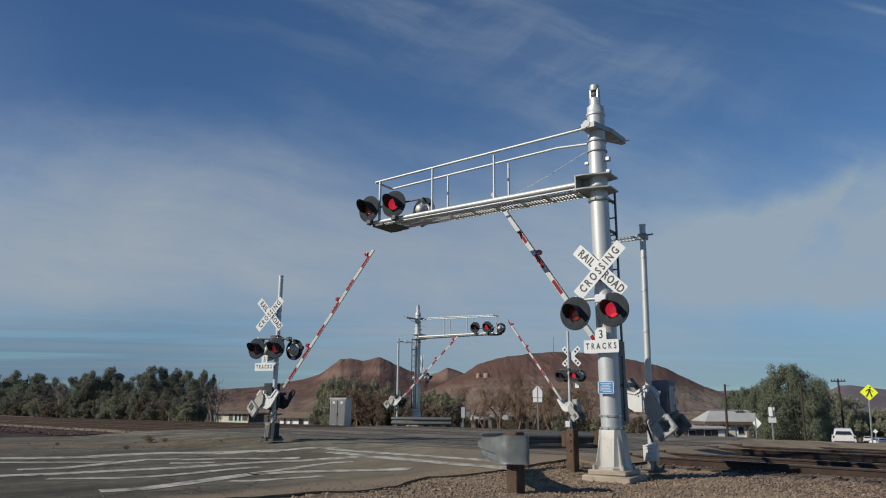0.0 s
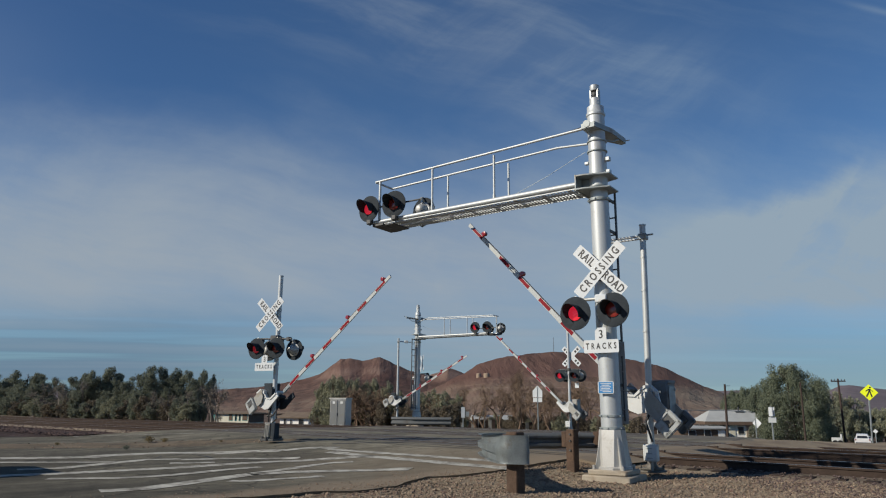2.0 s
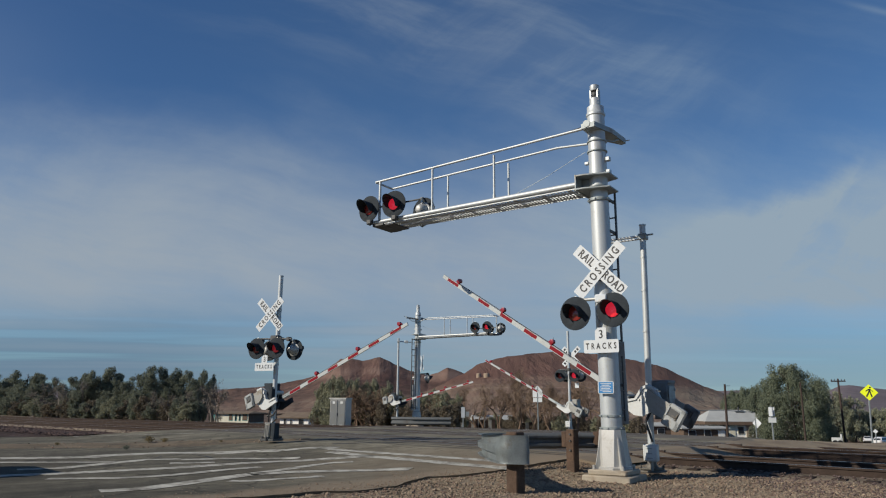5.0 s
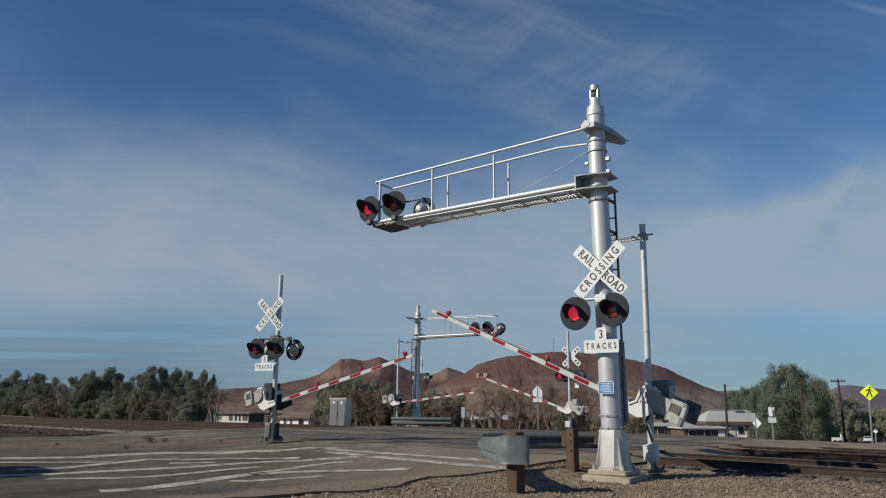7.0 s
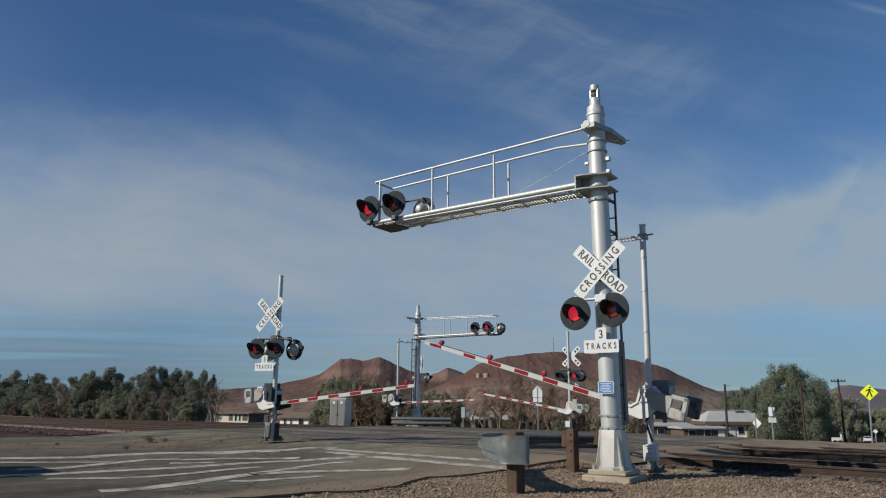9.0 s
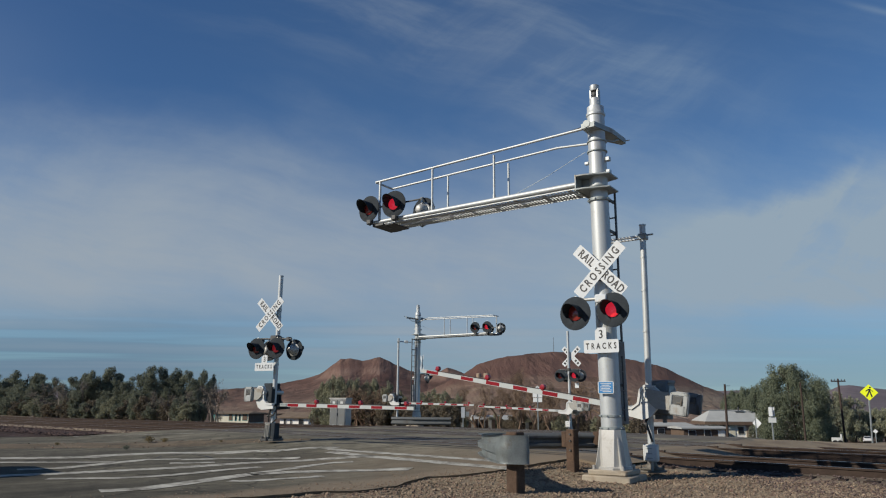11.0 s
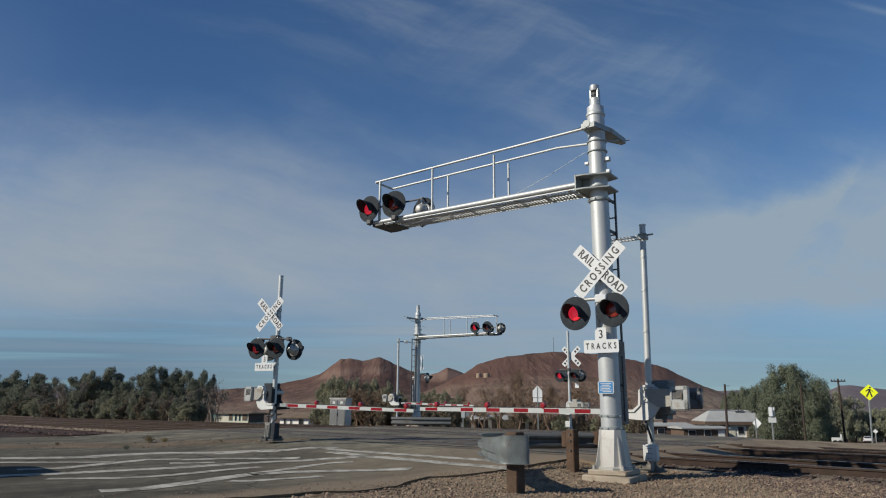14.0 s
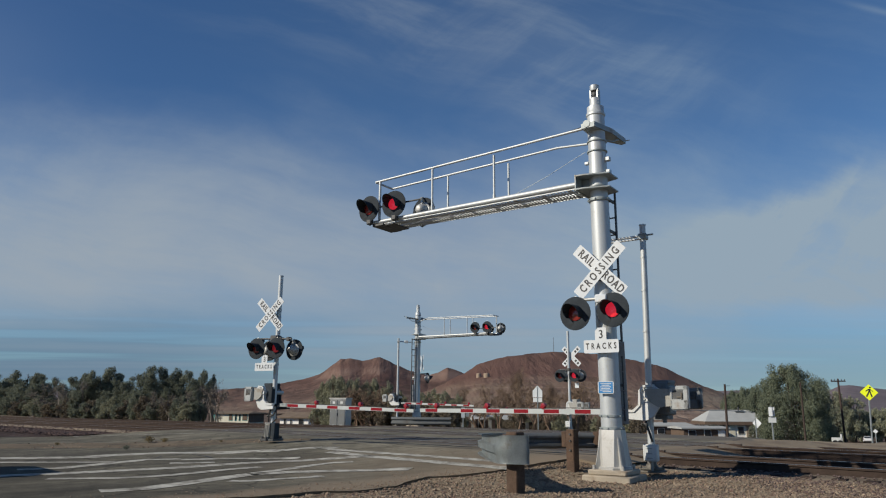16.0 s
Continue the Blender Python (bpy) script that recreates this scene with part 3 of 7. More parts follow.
# distance haze is put into the purplish colour of this rock
FAR_RANGE = surface("far_range_rock", (0.135, 0.115, 0.125), 0.95, 0.0, 0.002, 0.2, 0.02, 0.3, object_space=False)


# ---- building helpers ----
def part(name, bm, material, parent=None, label="", smooth=True):
    """Links a bmesh as one mesh object, under a thing or a part where one is given."""
    me = bpy.data.meshes.new(name)
    bmesh.ops.recalc_face_normals(bm, faces=bm.faces)
    bm.to_mesh(me)
    bm.free()
    return part_of(name, me, material, parent, label, smooth)


def part_of(name, me, material, parent=None, label="", smooth=True):
    for mt in (material if isinstance(material, (list, tuple)) else [material]):
        me.materials.append(mt)
    if smooth:
        me.shade_smooth()
        me.set_sharp_from_angle(angle=radians(38))
    ob = new(name, me)
    if parent:
        ob.parent = parent
    if label:
        tagged(ob, label)
    return ob


def base(name, m, label, category, group="", kind=""):
    ob = new(name)
    ob.empty_display_size = 0.2
    ob.matrix_world = m
    return tagged(ob, label, category, group, kind)


def box(bm, x0, y0, z0, x1, y1, z1, bevel=0.0, turn=None):
    m = Matrix.Translation(((x0 + x1) / 2, (y0 + y1) / 2, (z0 + z1) / 2)) @ Matrix.Diagonal((abs(x1 - x0), abs(y1 - y0), abs(z1 - z0), 1))
    vs = bmesh.ops.create_cube(bm, size=1, matrix=(turn @ m) if turn else m)["verts"]
    if bevel:
        es = {e for w in vs for e in w.link_edges}
        bmesh.ops.bevel(bm, geom=list(es), offset=bevel, segments=1, affect="EDGES")


def tube(bm, p, q, r, r2=None, n=12):
    """A round bar from p to q."""
    p, q = Vector(p), Vector(q)
    d = q - p
    m = Matrix.Translation((p + q) / 2) @ d.to_track_quat("Z", "Y").to_matrix().to_4x4()
    bmesh.ops.create_cone(bm, cap_ends=True, segments=n, radius1=r, radius2=r if r2 is None else r2, depth=d.length, matrix=m)


def path_tube(bm, pts, r, n=8):
    for p, q in zip(pts[:-1], pts[1:]):
        tube(bm, p, q, r, None, n)


def slab(bm, outline, depth, m):
    """A plate: outline in its own x, y, given depth along z, set by m."""
    lo = [bm.verts.new(m @ Vector((x, y, 0))) for x, y in outline]
    hi = [bm.verts.new(m @ Vector((x, y, depth))) for x, y in outline]
    bm.faces.new(lo[::-1])
    bm.faces.new(hi)
    k = len(lo)
    for i in range(k):
        bm.faces.new((lo[i], lo[(i + 1) % k], hi[(i + 1) % k], hi[i]))


def spun(bm, profile, m, n=24):
    """A turned form: profile of (radius, height) round z, set by m."""
    rings = []
    for r, z in profile:
        rings.append([bm.verts.new(m @ Vector((r * math.cos(2 * math.pi * i / n), r * math.sin(2 * math.pi * i / n), z))) for i in range(n)])
    for a, b in zip(rings[:-1], rings[1:]):
        for i in range(n):
            bm.faces.new((a[i], a[(i + 1) % n], b[(i + 1) % n], b[i]))
    bm.faces.new(rings[0][::-1])
    bm.faces.new(rings[-1])


def facing(x, y, z):
    """A sign plane that faces -x: its own x runs to the reader's right, its own y up, its z to the reader."""
    return Matrix(((0, 0, -1, x), (-1, 0, 0, y), (0, 1, 0, z), (0, 0, 0, 1)))


def lettering(text, size, m, parent, material, name="lettering", spacing=1.0, bold=0.006):
    cu = bpy.data.curves.new(name, "FONT")
    cu.body, cu.size, cu.align_x, cu.align_y, cu.extrude, cu.space_character = text, size, "CENTER", "CENTER", 0.0015, spacing
    cu.offset = bold
    cu.resolution_u = 2
    ob = bpy.data.objects.new(name, cu)
    me = bpy.data.meshes.new_from_object(ob)
    bpy.data.objects.remove(ob)
    me.transform(m)
    return part_of(name, me, material, parent, "", False)


# the crossing's own directions: v crosses the tracks, u runs along them
TURN = 45.0
S = math.sqrt(0.5)


def at(u, v, z=0.0):
    return Vector(((v - u) * S, (u + v) * S, z))


def grade(u, v):
    """Height of the ground: the road climbs to the tracks, the land falls away behind them."""
    road = np.interp(v, [9, 12.5, 25.2, 28.5, 31, 36, 54, 80, 109, 160, 400], [0, 0.2, 0.2, 0.07, -0.13, -0.5, -1.4, -2.4, -3.6, -5.6, -9])
    side = np.interp(v, [10, 13, 14, 20.8, 21.6, 25.5, 26.2, 31, 36, 54, 80, 109, 160, 400], [0, 0.03, 0.04, 0.06, -0.02, -0.02, 0.05, 0.04, -0.45, -1.4, -2.4, -3.6, -5.6, -9])
    w = np.clip((u - 7.4) / 1.3, 0, 1)
    w = w * w * (3 - 2 * w)
    bed = np.clip((u - 28.4) / 1.2, 0, 1) * np.interp(v, [7.6, 9.4, 26.2, 27.2], [0, 1, 1, 0])
    return side * (1 - w) + road * w - np.clip((u - 22) * 0.008, 0, 0.6) - 0.30 * bed


def rolling(u, v):
    return noise.noise((u * 0.35, v * 0.35, 0)) * 0.022 + noise.noise((u * 1.3, v * 1.3, 3)) * 0.010


# ---- ground, road, tracks ----
def build_ground():
    near = list(np.arange(-14, 70.01, 0.6))
    far = [-4500, -2500, -1200, -600, -300, -150, -80, -50, -35, -25, -19]
    beyond = [74, 80, 88, 98, 110, 130, 160, 200, 260, 340, 450, 700, 1200, 2500, 4500]
    vs = us = far + near + beyond
    verts = [at(u, v, float(grade(u, v)) + (rolling(u, v) if abs(v) < 60 and abs(u) < 80 else 0)) for v in vs for u in us]
    k = len(us)
    faces = [(i * k + j, (i + 1) * k + j, (i + 1) * k + j + 1, i * k + j + 1) for i in range(len(vs) - 1) for j in range(k - 1)]
    me = bpy.data.meshes.new("ground")
    me.from_pydata(verts, [], faces)
    tagged(part_of("ground", me, GROUND), "bare tan desert dirt with scattered gravel", "ground", kind="structure")


RIGHT_EDGE = ([-60, 3, 5.1, 5.6, 6.2, 6.6, 7.5, 8.26, 8.9, 9.4, 10.35, 13.6, 20, 23.5, 25, 27, 30, 33, 35, 38, 90],
              [10.0, 9.3, 8.82, 8.68, 8.70, 8.49, 8.50, 8.94, 9.20, 8.88, 8.72, 8.6, 8.8, 9.6, 10.3, 11.0, 11.5, 11.5, 13, 19, 20])
LEFT_EDGE = ([-60, 6, 8, 11.4, 16.5, 21, 27, 34, 38, 90], [33, 31.5, 31, 28.6, 29.5, 27.7, 30, 36, 31, 31])


def road_height(u, v):
    return float(np.interp(v, [9, 12.5, 25.2, 28.5, 31, 36, 54, 80, 109], [0, 0.2, 0.2, 0.07, -0.13, -0.5, -1.4, -2.4, -3.6])) - max(0.0, min(0.6, (u - 22) * 0.008)) + 0.045


def build_road():
    vs = [-60, -40, -25, -15, -8, -3, 0, 2] + list(np.arange(3, 14, 0.12)) + list(np.arange(14, 40, 0.5)) + list(np.arange(40, 90, 3))
    k = 60
    verts, faces = [], []
    for v in vs:
        lo = np.interp(v, *RIGHT_EDGE) + noise.noise((v * 2.3, 0.5, 0)) * 0.10 + noise.noise((v * 7.0, 4, 0)) * 0.05
        hi = np.interp(v, *LEFT_EDGE) + noise.noise((v * 1.3, 9, 0)) * 0.1
        for j in range(k):
            s = j / (k - 1)
            u = lo + (hi - lo) * s ** 1.3
            verts.append(at(u, v, road_height(u, v) + noise.noise((u * 0.8, v * 0.5, 7)) * 0.006))
        for u in (lo + 0.07 if v < 12.4 else lo - 0.7, hi + 0.03):          # the near edge is undercut, feathered beside the tracks
            verts.append(at(u, v, road_height(u, v) - 0.12))
    w = k + 2
    for i in range(len(vs) - 1):
        a, b = i * w, (i + 1) * w
        faces += [(a + j, b + j, b + j + 1, a + j + 1) for j in range(k - 1)]
        faces += [(a + k, b + k, b, a), (a + k - 1, b + k - 1, b + k + 1, a + k + 1)]
    me = bpy.data.meshes.new("road")
    me.from_pydata(verts, [], faces)
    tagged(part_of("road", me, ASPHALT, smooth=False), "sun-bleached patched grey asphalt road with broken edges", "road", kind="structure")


def stripe(pts, width, material=PAINT, name="road_marking", label="worn white painted road line", lift=0.006, taper=0.0):
    """A painted line on the road through (u, v) places."""
    rows = []
    for (u0, v0), (u1, v1) in zip(pts[:-1], pts[1:]):
        k = max(1, int(math.hypot(u1 - u0, v1 - v0) / 0.3))
        rows += [(u0 + (u1 - u0) * i / k, v0 + (v1 - v0) * i / k, u1 - u0, v1 - v0) for i in range(k + (v1 == pts[-1][1] and u1 == pts[-1][0]))]
    bm = bmesh.new()
    prev = None
    for i, (u, v, du, dv) in enumerate(rows):
        d = math.hypot(du, dv)
        h = width / 2 * (1 + noise.noise((u * 1.5, v * 1.5, 1)) * 0.08) * (1 - taper * i / len(rows))
        nu, nv = -dv / d * h, du / d * h
        here = [bm.verts.new(at(u + nu, v + nv, road_height(u + nu, v + nv) + lift)), bm.verts.new(at(u - nu, v - nv, road_height(u - nu, v - nv) + lift))]
        if prev:
            bm.faces.new((prev[0], prev[1], here[1], here[0]))
        prev = here
    ob = part(name, bm, material, smooth=False)
    return tagged(ob, label, "road marking" if material is PAINT else "tar seam", kind="structure")


def build_markings():
    stripe([(18.36, 4.12), (18.25, 4.53), (17.46, 6.02), (17.80, 6.77), (17.75, 8.12), (16.44, 9.73), (15.84, 10.18)], 0.63)
    stripe([(17.18, 3.87), (17.06, 4.24), (15.69, 5.99)], 0.30)
    stripe([(15.03, 4.03), (14.88, 4.75), (15.47, 5.90), (15.93, 6.80), (15.63, 7.43)], 0.34)
    stripe([(15.47, 7.35), (15.00, 8.46), (13.97, 9.43)], 0.37)
    stripe([(13.98, 3.18), (13.95, 3.50), (13.77, 4.31), (13.69, 5.24), (13.58, 6.47), (13.73, 7.75), (13.65, 8.79), (12.96, 10.09), (12.90, 10.60)], 0.40)
    stripe([(12.96, 3.93), (12.37, 4.74), (12.23, 5.34), (12.30, 5.87), (12.63, 7.02), (12.71, 7.69)], 0.26)
    stripe([(10.70, 3.94), (10.58, 4.47), (10.85, 5.19), (11.26, 6.16), (11.56, 6.87)], 0.37)
    stripe([(11.66, 6.93), (11.91, 7.67), (12.45, 8.83), (12.48, 9.27), (12.21, 9.58)], 0.24)
    stripe([(11.54, 6.75), (11.39, 7.58), (11.03, 8.34), (10.49, 9.26), (10.24, 9.40)], 0.41)
    stripe([(10.74, 5.94), (10.56, 6.08), (10.51, 6.46), (10.42, 7.28), (10.45, 7.54)], 0.24)
    stripe([(15.73, 11.12), (14.54, 10.96), (12.53, 11.05), (10.80, 11.12), (9.22, 11.17)], 0.27, name="stop_line", label="worn white stop line across the road")
    stripe([(14.41, 10.61), (12.78, 10.42), (11.85, 10.44), (10.12, 10.42), (8.61, 10.43)], 0.34, name="stop_line", label="worn white stop line across the road")
    stripe([(15.84, 10.18), (15.83, 10.85), (15.08, 11.36)], 0.38)
    stripe([(16.69, 8.76), (16.64, 9.07), (16.40, 9.40)], 0.33)
    stripe([(14.68, 6.74), (14.29, 7.54)], 0.33)
    stripe([(29.0, 9.5), (24.5, 12.5)], 0.12)
    stripe([(22.5, 14.0), (21.5, 16.0)], 0.2)
    stripe([(13.0, 27.5), (19, 28.0), (27, 28.2)], 0.12)
    stripe([(10.2, 28.6), (12.2, 28.8)], 0.14)
    for pts, w in (([(16.1, 11.9), (15.6, 12.4), (15.2, 13.0), (14.9, 14.4), (14.9, 16.0)], 0.20), ([(16.83, 8.27), (16.1, 8.26), (15.5, 8.11)], 0.09), ([(17.8, 12.9), (14, 12.75), (11, 12.9), (9, 12.8)], 0.07), ([(9.2, 13.2), (14.0, 13.45)], 0.06),
                   ([(20.5, 11.9), (18.2, 13.0)], 0.05), ([(17.5, 9.0), (16.8, 7.5), (16.2, 7.1)], 0.05), ([(13.9, 6.9), (14.4, 9.2)], 0.04),
                   ([(14.2, 14.1), (11.8, 14.0), (9.4, 14.2)], 0.16), ([(24, 19), (16, 21), (10, 20.5)], 0.10)):
        stripe(pts, w, TAR, "tar_seam", "dark tar-filled crack in the asphalt", 0.004)


def build_island():
    """Low dirt wedge between the two approach roads, on which the far-side signal stands."""
    near = ([-60, 5.5, 8, 10.5, 12.6], [23.6, 21.9, 20.6, 19.0, 17.7])
    away = ([-60, 6.3, 8.5, 10.25, 12.0, 12.6], [28.4, 25.0, 24.0, 21.9, 19.3, 18.2])
    vs = [-60, -30, -15, -5, 0] + list(np.arange(2, 12.7, 0.25))
    verts, faces, k = [], [], 14
    for v in vs:
        lo, hi = np.interp(v, *near) + noise.noise((v * 1.7, 2, 0)) * 0.15, np.interp(v, *away) + noise.noise((v * 1.7, 5, 0)) * 0.15
        for j in range(k):
            s = j / (k - 1)
            u = lo + (hi - lo) * s
            verts.append(at(u, v, road_height(u, v) - 0.01 + 0.035 * math.sin(math.pi * s) ** 0.6 + (noise.noise((u * 2, v * 2, 0)) * 0.03 if 0 < j < k - 1 else 0)))
    for i in range(len(vs) - 1):
        faces += [(i * k + j, (i + 1) * k + j, (i + 1) * k + j + 1, i * k + j + 1) for j in range(k - 1)]
    me = bpy.data.meshes.new("traffic_island")
    me.from_pydata(verts, [], faces)
    tagged(part_of("traffic_island", me, ISLAND_DIRT), "low dirt island between the two approach roads", "ground", kind="structure")


TRACKS = (14.3, 18.65, 23.0)
GAUGE = 1.5


def rail_top(u, v=0.0):
    """Height of the railheads; the third track dips south of the crossing."""
    dip = 0.155 * max(0.0, min(1.0, (9.0 - u) / 0.6)) if v > 21 else 0.0
    return 0.225 - max(0.0, min(0.6, (u - 22) * 0.008)) - dip


def build_tracks():
    tie_bm = bmesh.new()
    box(tie_bm, -1.3, -0.115, -0.17, 1.3, 0.115, 0.0, 0.012)
    tie_me = bpy.data.meshes.new("tie")
    tie_bm.to_mesh(tie_me)
    tie_bm.free()
    tie_me.materials.append(TIE)
    stretches = ([-260, -120, -60, -30, -15, -5, 0, 5, 8.4], [29.0, 35, 45, 60, 90, 140, 260])
    # ballast beds, one on either side of the crossing
    for us, name in zip(stretches, ("ballast_south", "ballast_north")):
        vprof = [12.9, 13.3, 13.7, 13.9, 14.1, 16.4, 17.4, 20.8, 21.5, 22.2, 25.2, 25.8] if name == "ballast_south" else [8.4, 10.2, 13.0, 16.4, 17.4, 20.8, 21.8, 25.2, 27.2]
        zprof = [-0.32, -0.32, -0.30, -0.20, -0.16, -0.16, -0.20, -0.16, -0.20, -0.14, -0.14, -0.16] if name == "ballast_south" else [-0.26, -0.08, -0.13, -0.13, -0.2, -0.13, -0.2, -0.13, -0.36]
        fine_u = list(np.arange(us[0], us[-1] + 0.01, 1.5)) if us[-1] > 20 else [-260, -120, -60] + list(np.arange(-30, 8.41, 0.8))
        fine_u = [u for u in fine_u if u < 130] + ([260] if us[-1] > 20 else [])
        vv = sorted(set(vprof) | set(np.round(np.arange(vprof[0], vprof[-1], 0.35), 3)))
        verts = [at(u, v, rail_top(u, v - 0.5) + float(np.interp(v, vprof, zprof)) + noise.noise((u * 2.1, v * 2.1, 0)) * 0.03) for u in fine_u for v in vv]
        k = len(vv)
        faces = [(i * k + j, i * k + j + 1, (i + 1) * k + j + 1, (i + 1) * k + j) for i in range(len(fine_u) - 1) for j in range(k - 1)]
        me = bpy.data.meshes.new(name)
        me.from_pydata(verts, [], faces)
        tagged(part_of(name, me, DUSTY_BED if name == "ballast_south" else TRACK_BED), "bed of purplish-brown crushed stone under the tracks", "ballast", kind="structure")
    us = list(np.arange(29, 130, 1.5))
    verts = [at(u, v + noise.noise((u * 0.6, v, 0)) * 0.12, rail_top(u) - 0.075 + noise.noise((u, v, 2)) * 0.01) for u in us for v in (11.6, 12.3, 13.1)]
    me = bpy.data.meshes.new("track_path")
    me.from_pydata(verts, [], [(i * 3 + j, i * 3 + j + 1, i * 3 + j + 4, i * 3 + j + 3) for i in range(len(us) - 1) for j in range(2)])
    tagged(part_of("track_path", me, PATH_DIRT), "pale dirt path along the ballast", "ground", kind="structure")
    for v in TRACKS:
        tr = base("railway_track", pose(0, 0, 0, 0, 0, TURN), "rusty steel railway track on wooden ties", "railway track", "three tracks", "structure")
        for dv in (0, GAUGE):
            for us, covered in ((stretches[0], False), ([8.4, 14, 20, 22, 29.0], True), (stretches[1], False)):
                # rail section: foot, web, head
                sec = [(-0.07, -0.17), (0.07, -0.17), (0.07, -0.157), (0.012, -0.14), (0.012, -0.045), (0.036, -0.035), (0.036, -0.004), (0.028, 0), (-0.028, 0), (-0.036, -0.004),
                       (-0.036, -0.035), (-0.012, -0.045), (-0.012, -0.14), (-0.07, -0.157)]
                if covered:
                    sec = [(-0.036, -0.06), (0.036, -0.06), (0.036, 0.012), (0.026, 0.016), (-0.026, 0.016), (-0.036, 0.012)]
                bm = bmesh.new()
                rings = [[bm.verts.new((v + dv + a, u, rail_top(u, v) + b + (0.022 if covered else 0))) for a, b in sec] for u in us]
                for r0, r1 in zip(rings[:-1], rings[1:]):
                    for i in range(len(sec)):
                        f = bm.faces.new((r0[i], r0[(i + 1) % len(sec)], r1[(i + 1) % len(sec)], r1[i]))
                        if (covered and i == 3) or (not covered and i == 7):
                            f.material_index = 1
                bm.faces.new(rings[0][::-1]), bm.faces.new(rings[-1])
                part("rail", bm, [RAIL_RUST, RAIL_TOP], tr, smooth=False)
        for lo, hi in ((-16, 8.2), (29.2, 72)):
            u = lo
            while u < hi:
                ob = new("tie", tie_me)
                ob.parent = tr
                ob.matrix_local = pose(v + GAUGE / 2 + random.uniform(-0.05, 0.05), u, rail_top(u, v) - 0.165, 0, 0, random.uniform(-1, 1))
                u += 0.53
        # timber and asphalt filler strips along the rails inside the crossing
        for a0, a1 in ((-0.62, -0.10), (0.10, 0.72), (0.78, GAUGE - 0.10), (GAUGE + 0.10, GAUGE + 0.62)):
            for u0, u1 in ((float(np.interp(v + a0, RIGHT_EDGE[0], RIGHT_EDGE[1])) + 0.25, 13.3), (13.32, 18.2), (18.22, 23.0), (23.02, 28.4)):
                bm = bmesh.new()
                box(bm, v + a0, u0, -0.1, v + a1, u1, 0.252, 0.008)
                for w in bm.verts:
                    w.co.z -= max(0.0, (w.co.y - 22) * 0.008)
                part("crossing_panel", bm, PANEL, tr, smooth=False)


def scatter_stones(name, count, place, size, material, label, category):
    """Loose stones in one mesh."""
    rng = np.random.default_rng(5 + len(name))
    base_v = np.array([(1, 0, 0), (-1, 0, 0), (0, 1, 0), (0, -1, 0), (0, 0, 1), (0, 0, -1)], float)
    base_f = np.array([(0, 2, 4), (2, 1, 4), (1, 3, 4), (3, 0, 4), (2, 0, 5), (1, 2, 5), (3, 1, 5), (0, 3, 5)])
    verts, faces = [], []
    for i in range(count):
        u, v, z = place(rng)
        r = size[0] + (size[1] - size[0]) * rng.random() ** 3
        ang = rng.random() * 6.28
        c, s = math.cos(ang), math.sin(ang)
        p = base_v * rng.uniform(0.55, 1.15, (6, 3)) + rng.uniform(-0.25, 0.25, (6, 3))
        p = p @ np.array([(c, s, 0), (-s, c, 0), (0, 0, 1)]) * (r, r * rng.uniform(0.6, 1), r * rng.uniform(0.5, 0.8))
        q = at(u, v, z + r * 0.25)
        verts.append(p + np.array(q))
        faces.append(base_f + i * 6)
    me = bpy.data.meshes.new(name)
    me.from_pydata(np.concatenate(verts).tolist(), [], np.concatenate(faces).tolist())
    tagged(part_of(name, me, material, smooth=False), label, category, kind="stuff")


def build_stones():
    def verge(rng):
        while True:
            x, y = rng.uniform(-4, 9), 9.6 + 5.5 * rng.random() ** 1.3
            u, v = (y - x) * S, (x + y) * S
            if u < np.interp(v, *RIGHT_EDGE) - 0.02 and v < 13.4:
                return u, v, float(grade(u, v)) + rolling(u, v)

    scatter_stones("gravel", 32000, verge, (0.006, 0.040), PEBBLE, "loose tan and grey gravel on the dirt verge", "gravel")

    def drifted(rng):
        v = rng.uniform(3, 10)
        u = np.interp(v, *RIGHT_EDGE) + 0.05 + rng.exponential(0.35)
        return u, v, road_height(u, v) - 0.002

    scatter_stones("edge_gravel", 1600, drifted, (0.006, 0.022), PEBBLE, "small stones strewn over the sandy road edge", "gravel")

    def island(rng):
        v = rng.uniform(2, 12.3)
        s = rng.random()
        u = np.interp(v, [-60, 5.5, 8, 10.5, 12.6], [23.6, 21.9, 20.6, 19.0, 17.7]) * (1 - s) + np.interp(v, [-60, 6.3, 8.5, 10.25, 12.0, 12.6], [28.4, 25.0, 24.0, 21.9, 19.3, 18.2]) * s
        return u, v, road_height(u, v)

    scatter_stones("island_gravel", 1500, island, (0.01, 0.05), PEBBLE, "scattered stones on the dirt island", "gravel")

    def shoulder(rng):
        u, v = rng.uniform(-6, 8.2), rng.uniform(12.6, 16.8)
        return u, v, rail_top(u) - (0.175 if v > 13.9 else 0.245) + 0.03 * rng.random()

    scatter_stones("ballast_stone", 7000, shoulder, (0.02, 0.05), BALLAST, "crushed brown ballast stones beside the rails", "ballast stone")

    def spill(rng):
        while True:
            u, v = rng.uniform(-4, 6.2), rng.uniform(9.5, 13.8)
            if v > 12.9 - (5.9 - u) * 1.05 + rng.exponential(0.35):
                return u, v, float(grade(u, v)) + rolling(u, v)

    scatter_stones("ballast_stone", 9000, spill, (0.014, 0.042), BALLAST, "brown ballast stones spilled over the dirt verge", "ballast stone")

    def heap(rng):
        u = 29.2 + 26 * rng.random() ** 1.4
        v = rng.uniform(9.0, 13.4)
        return u, v, rail_top(u) - 0.11

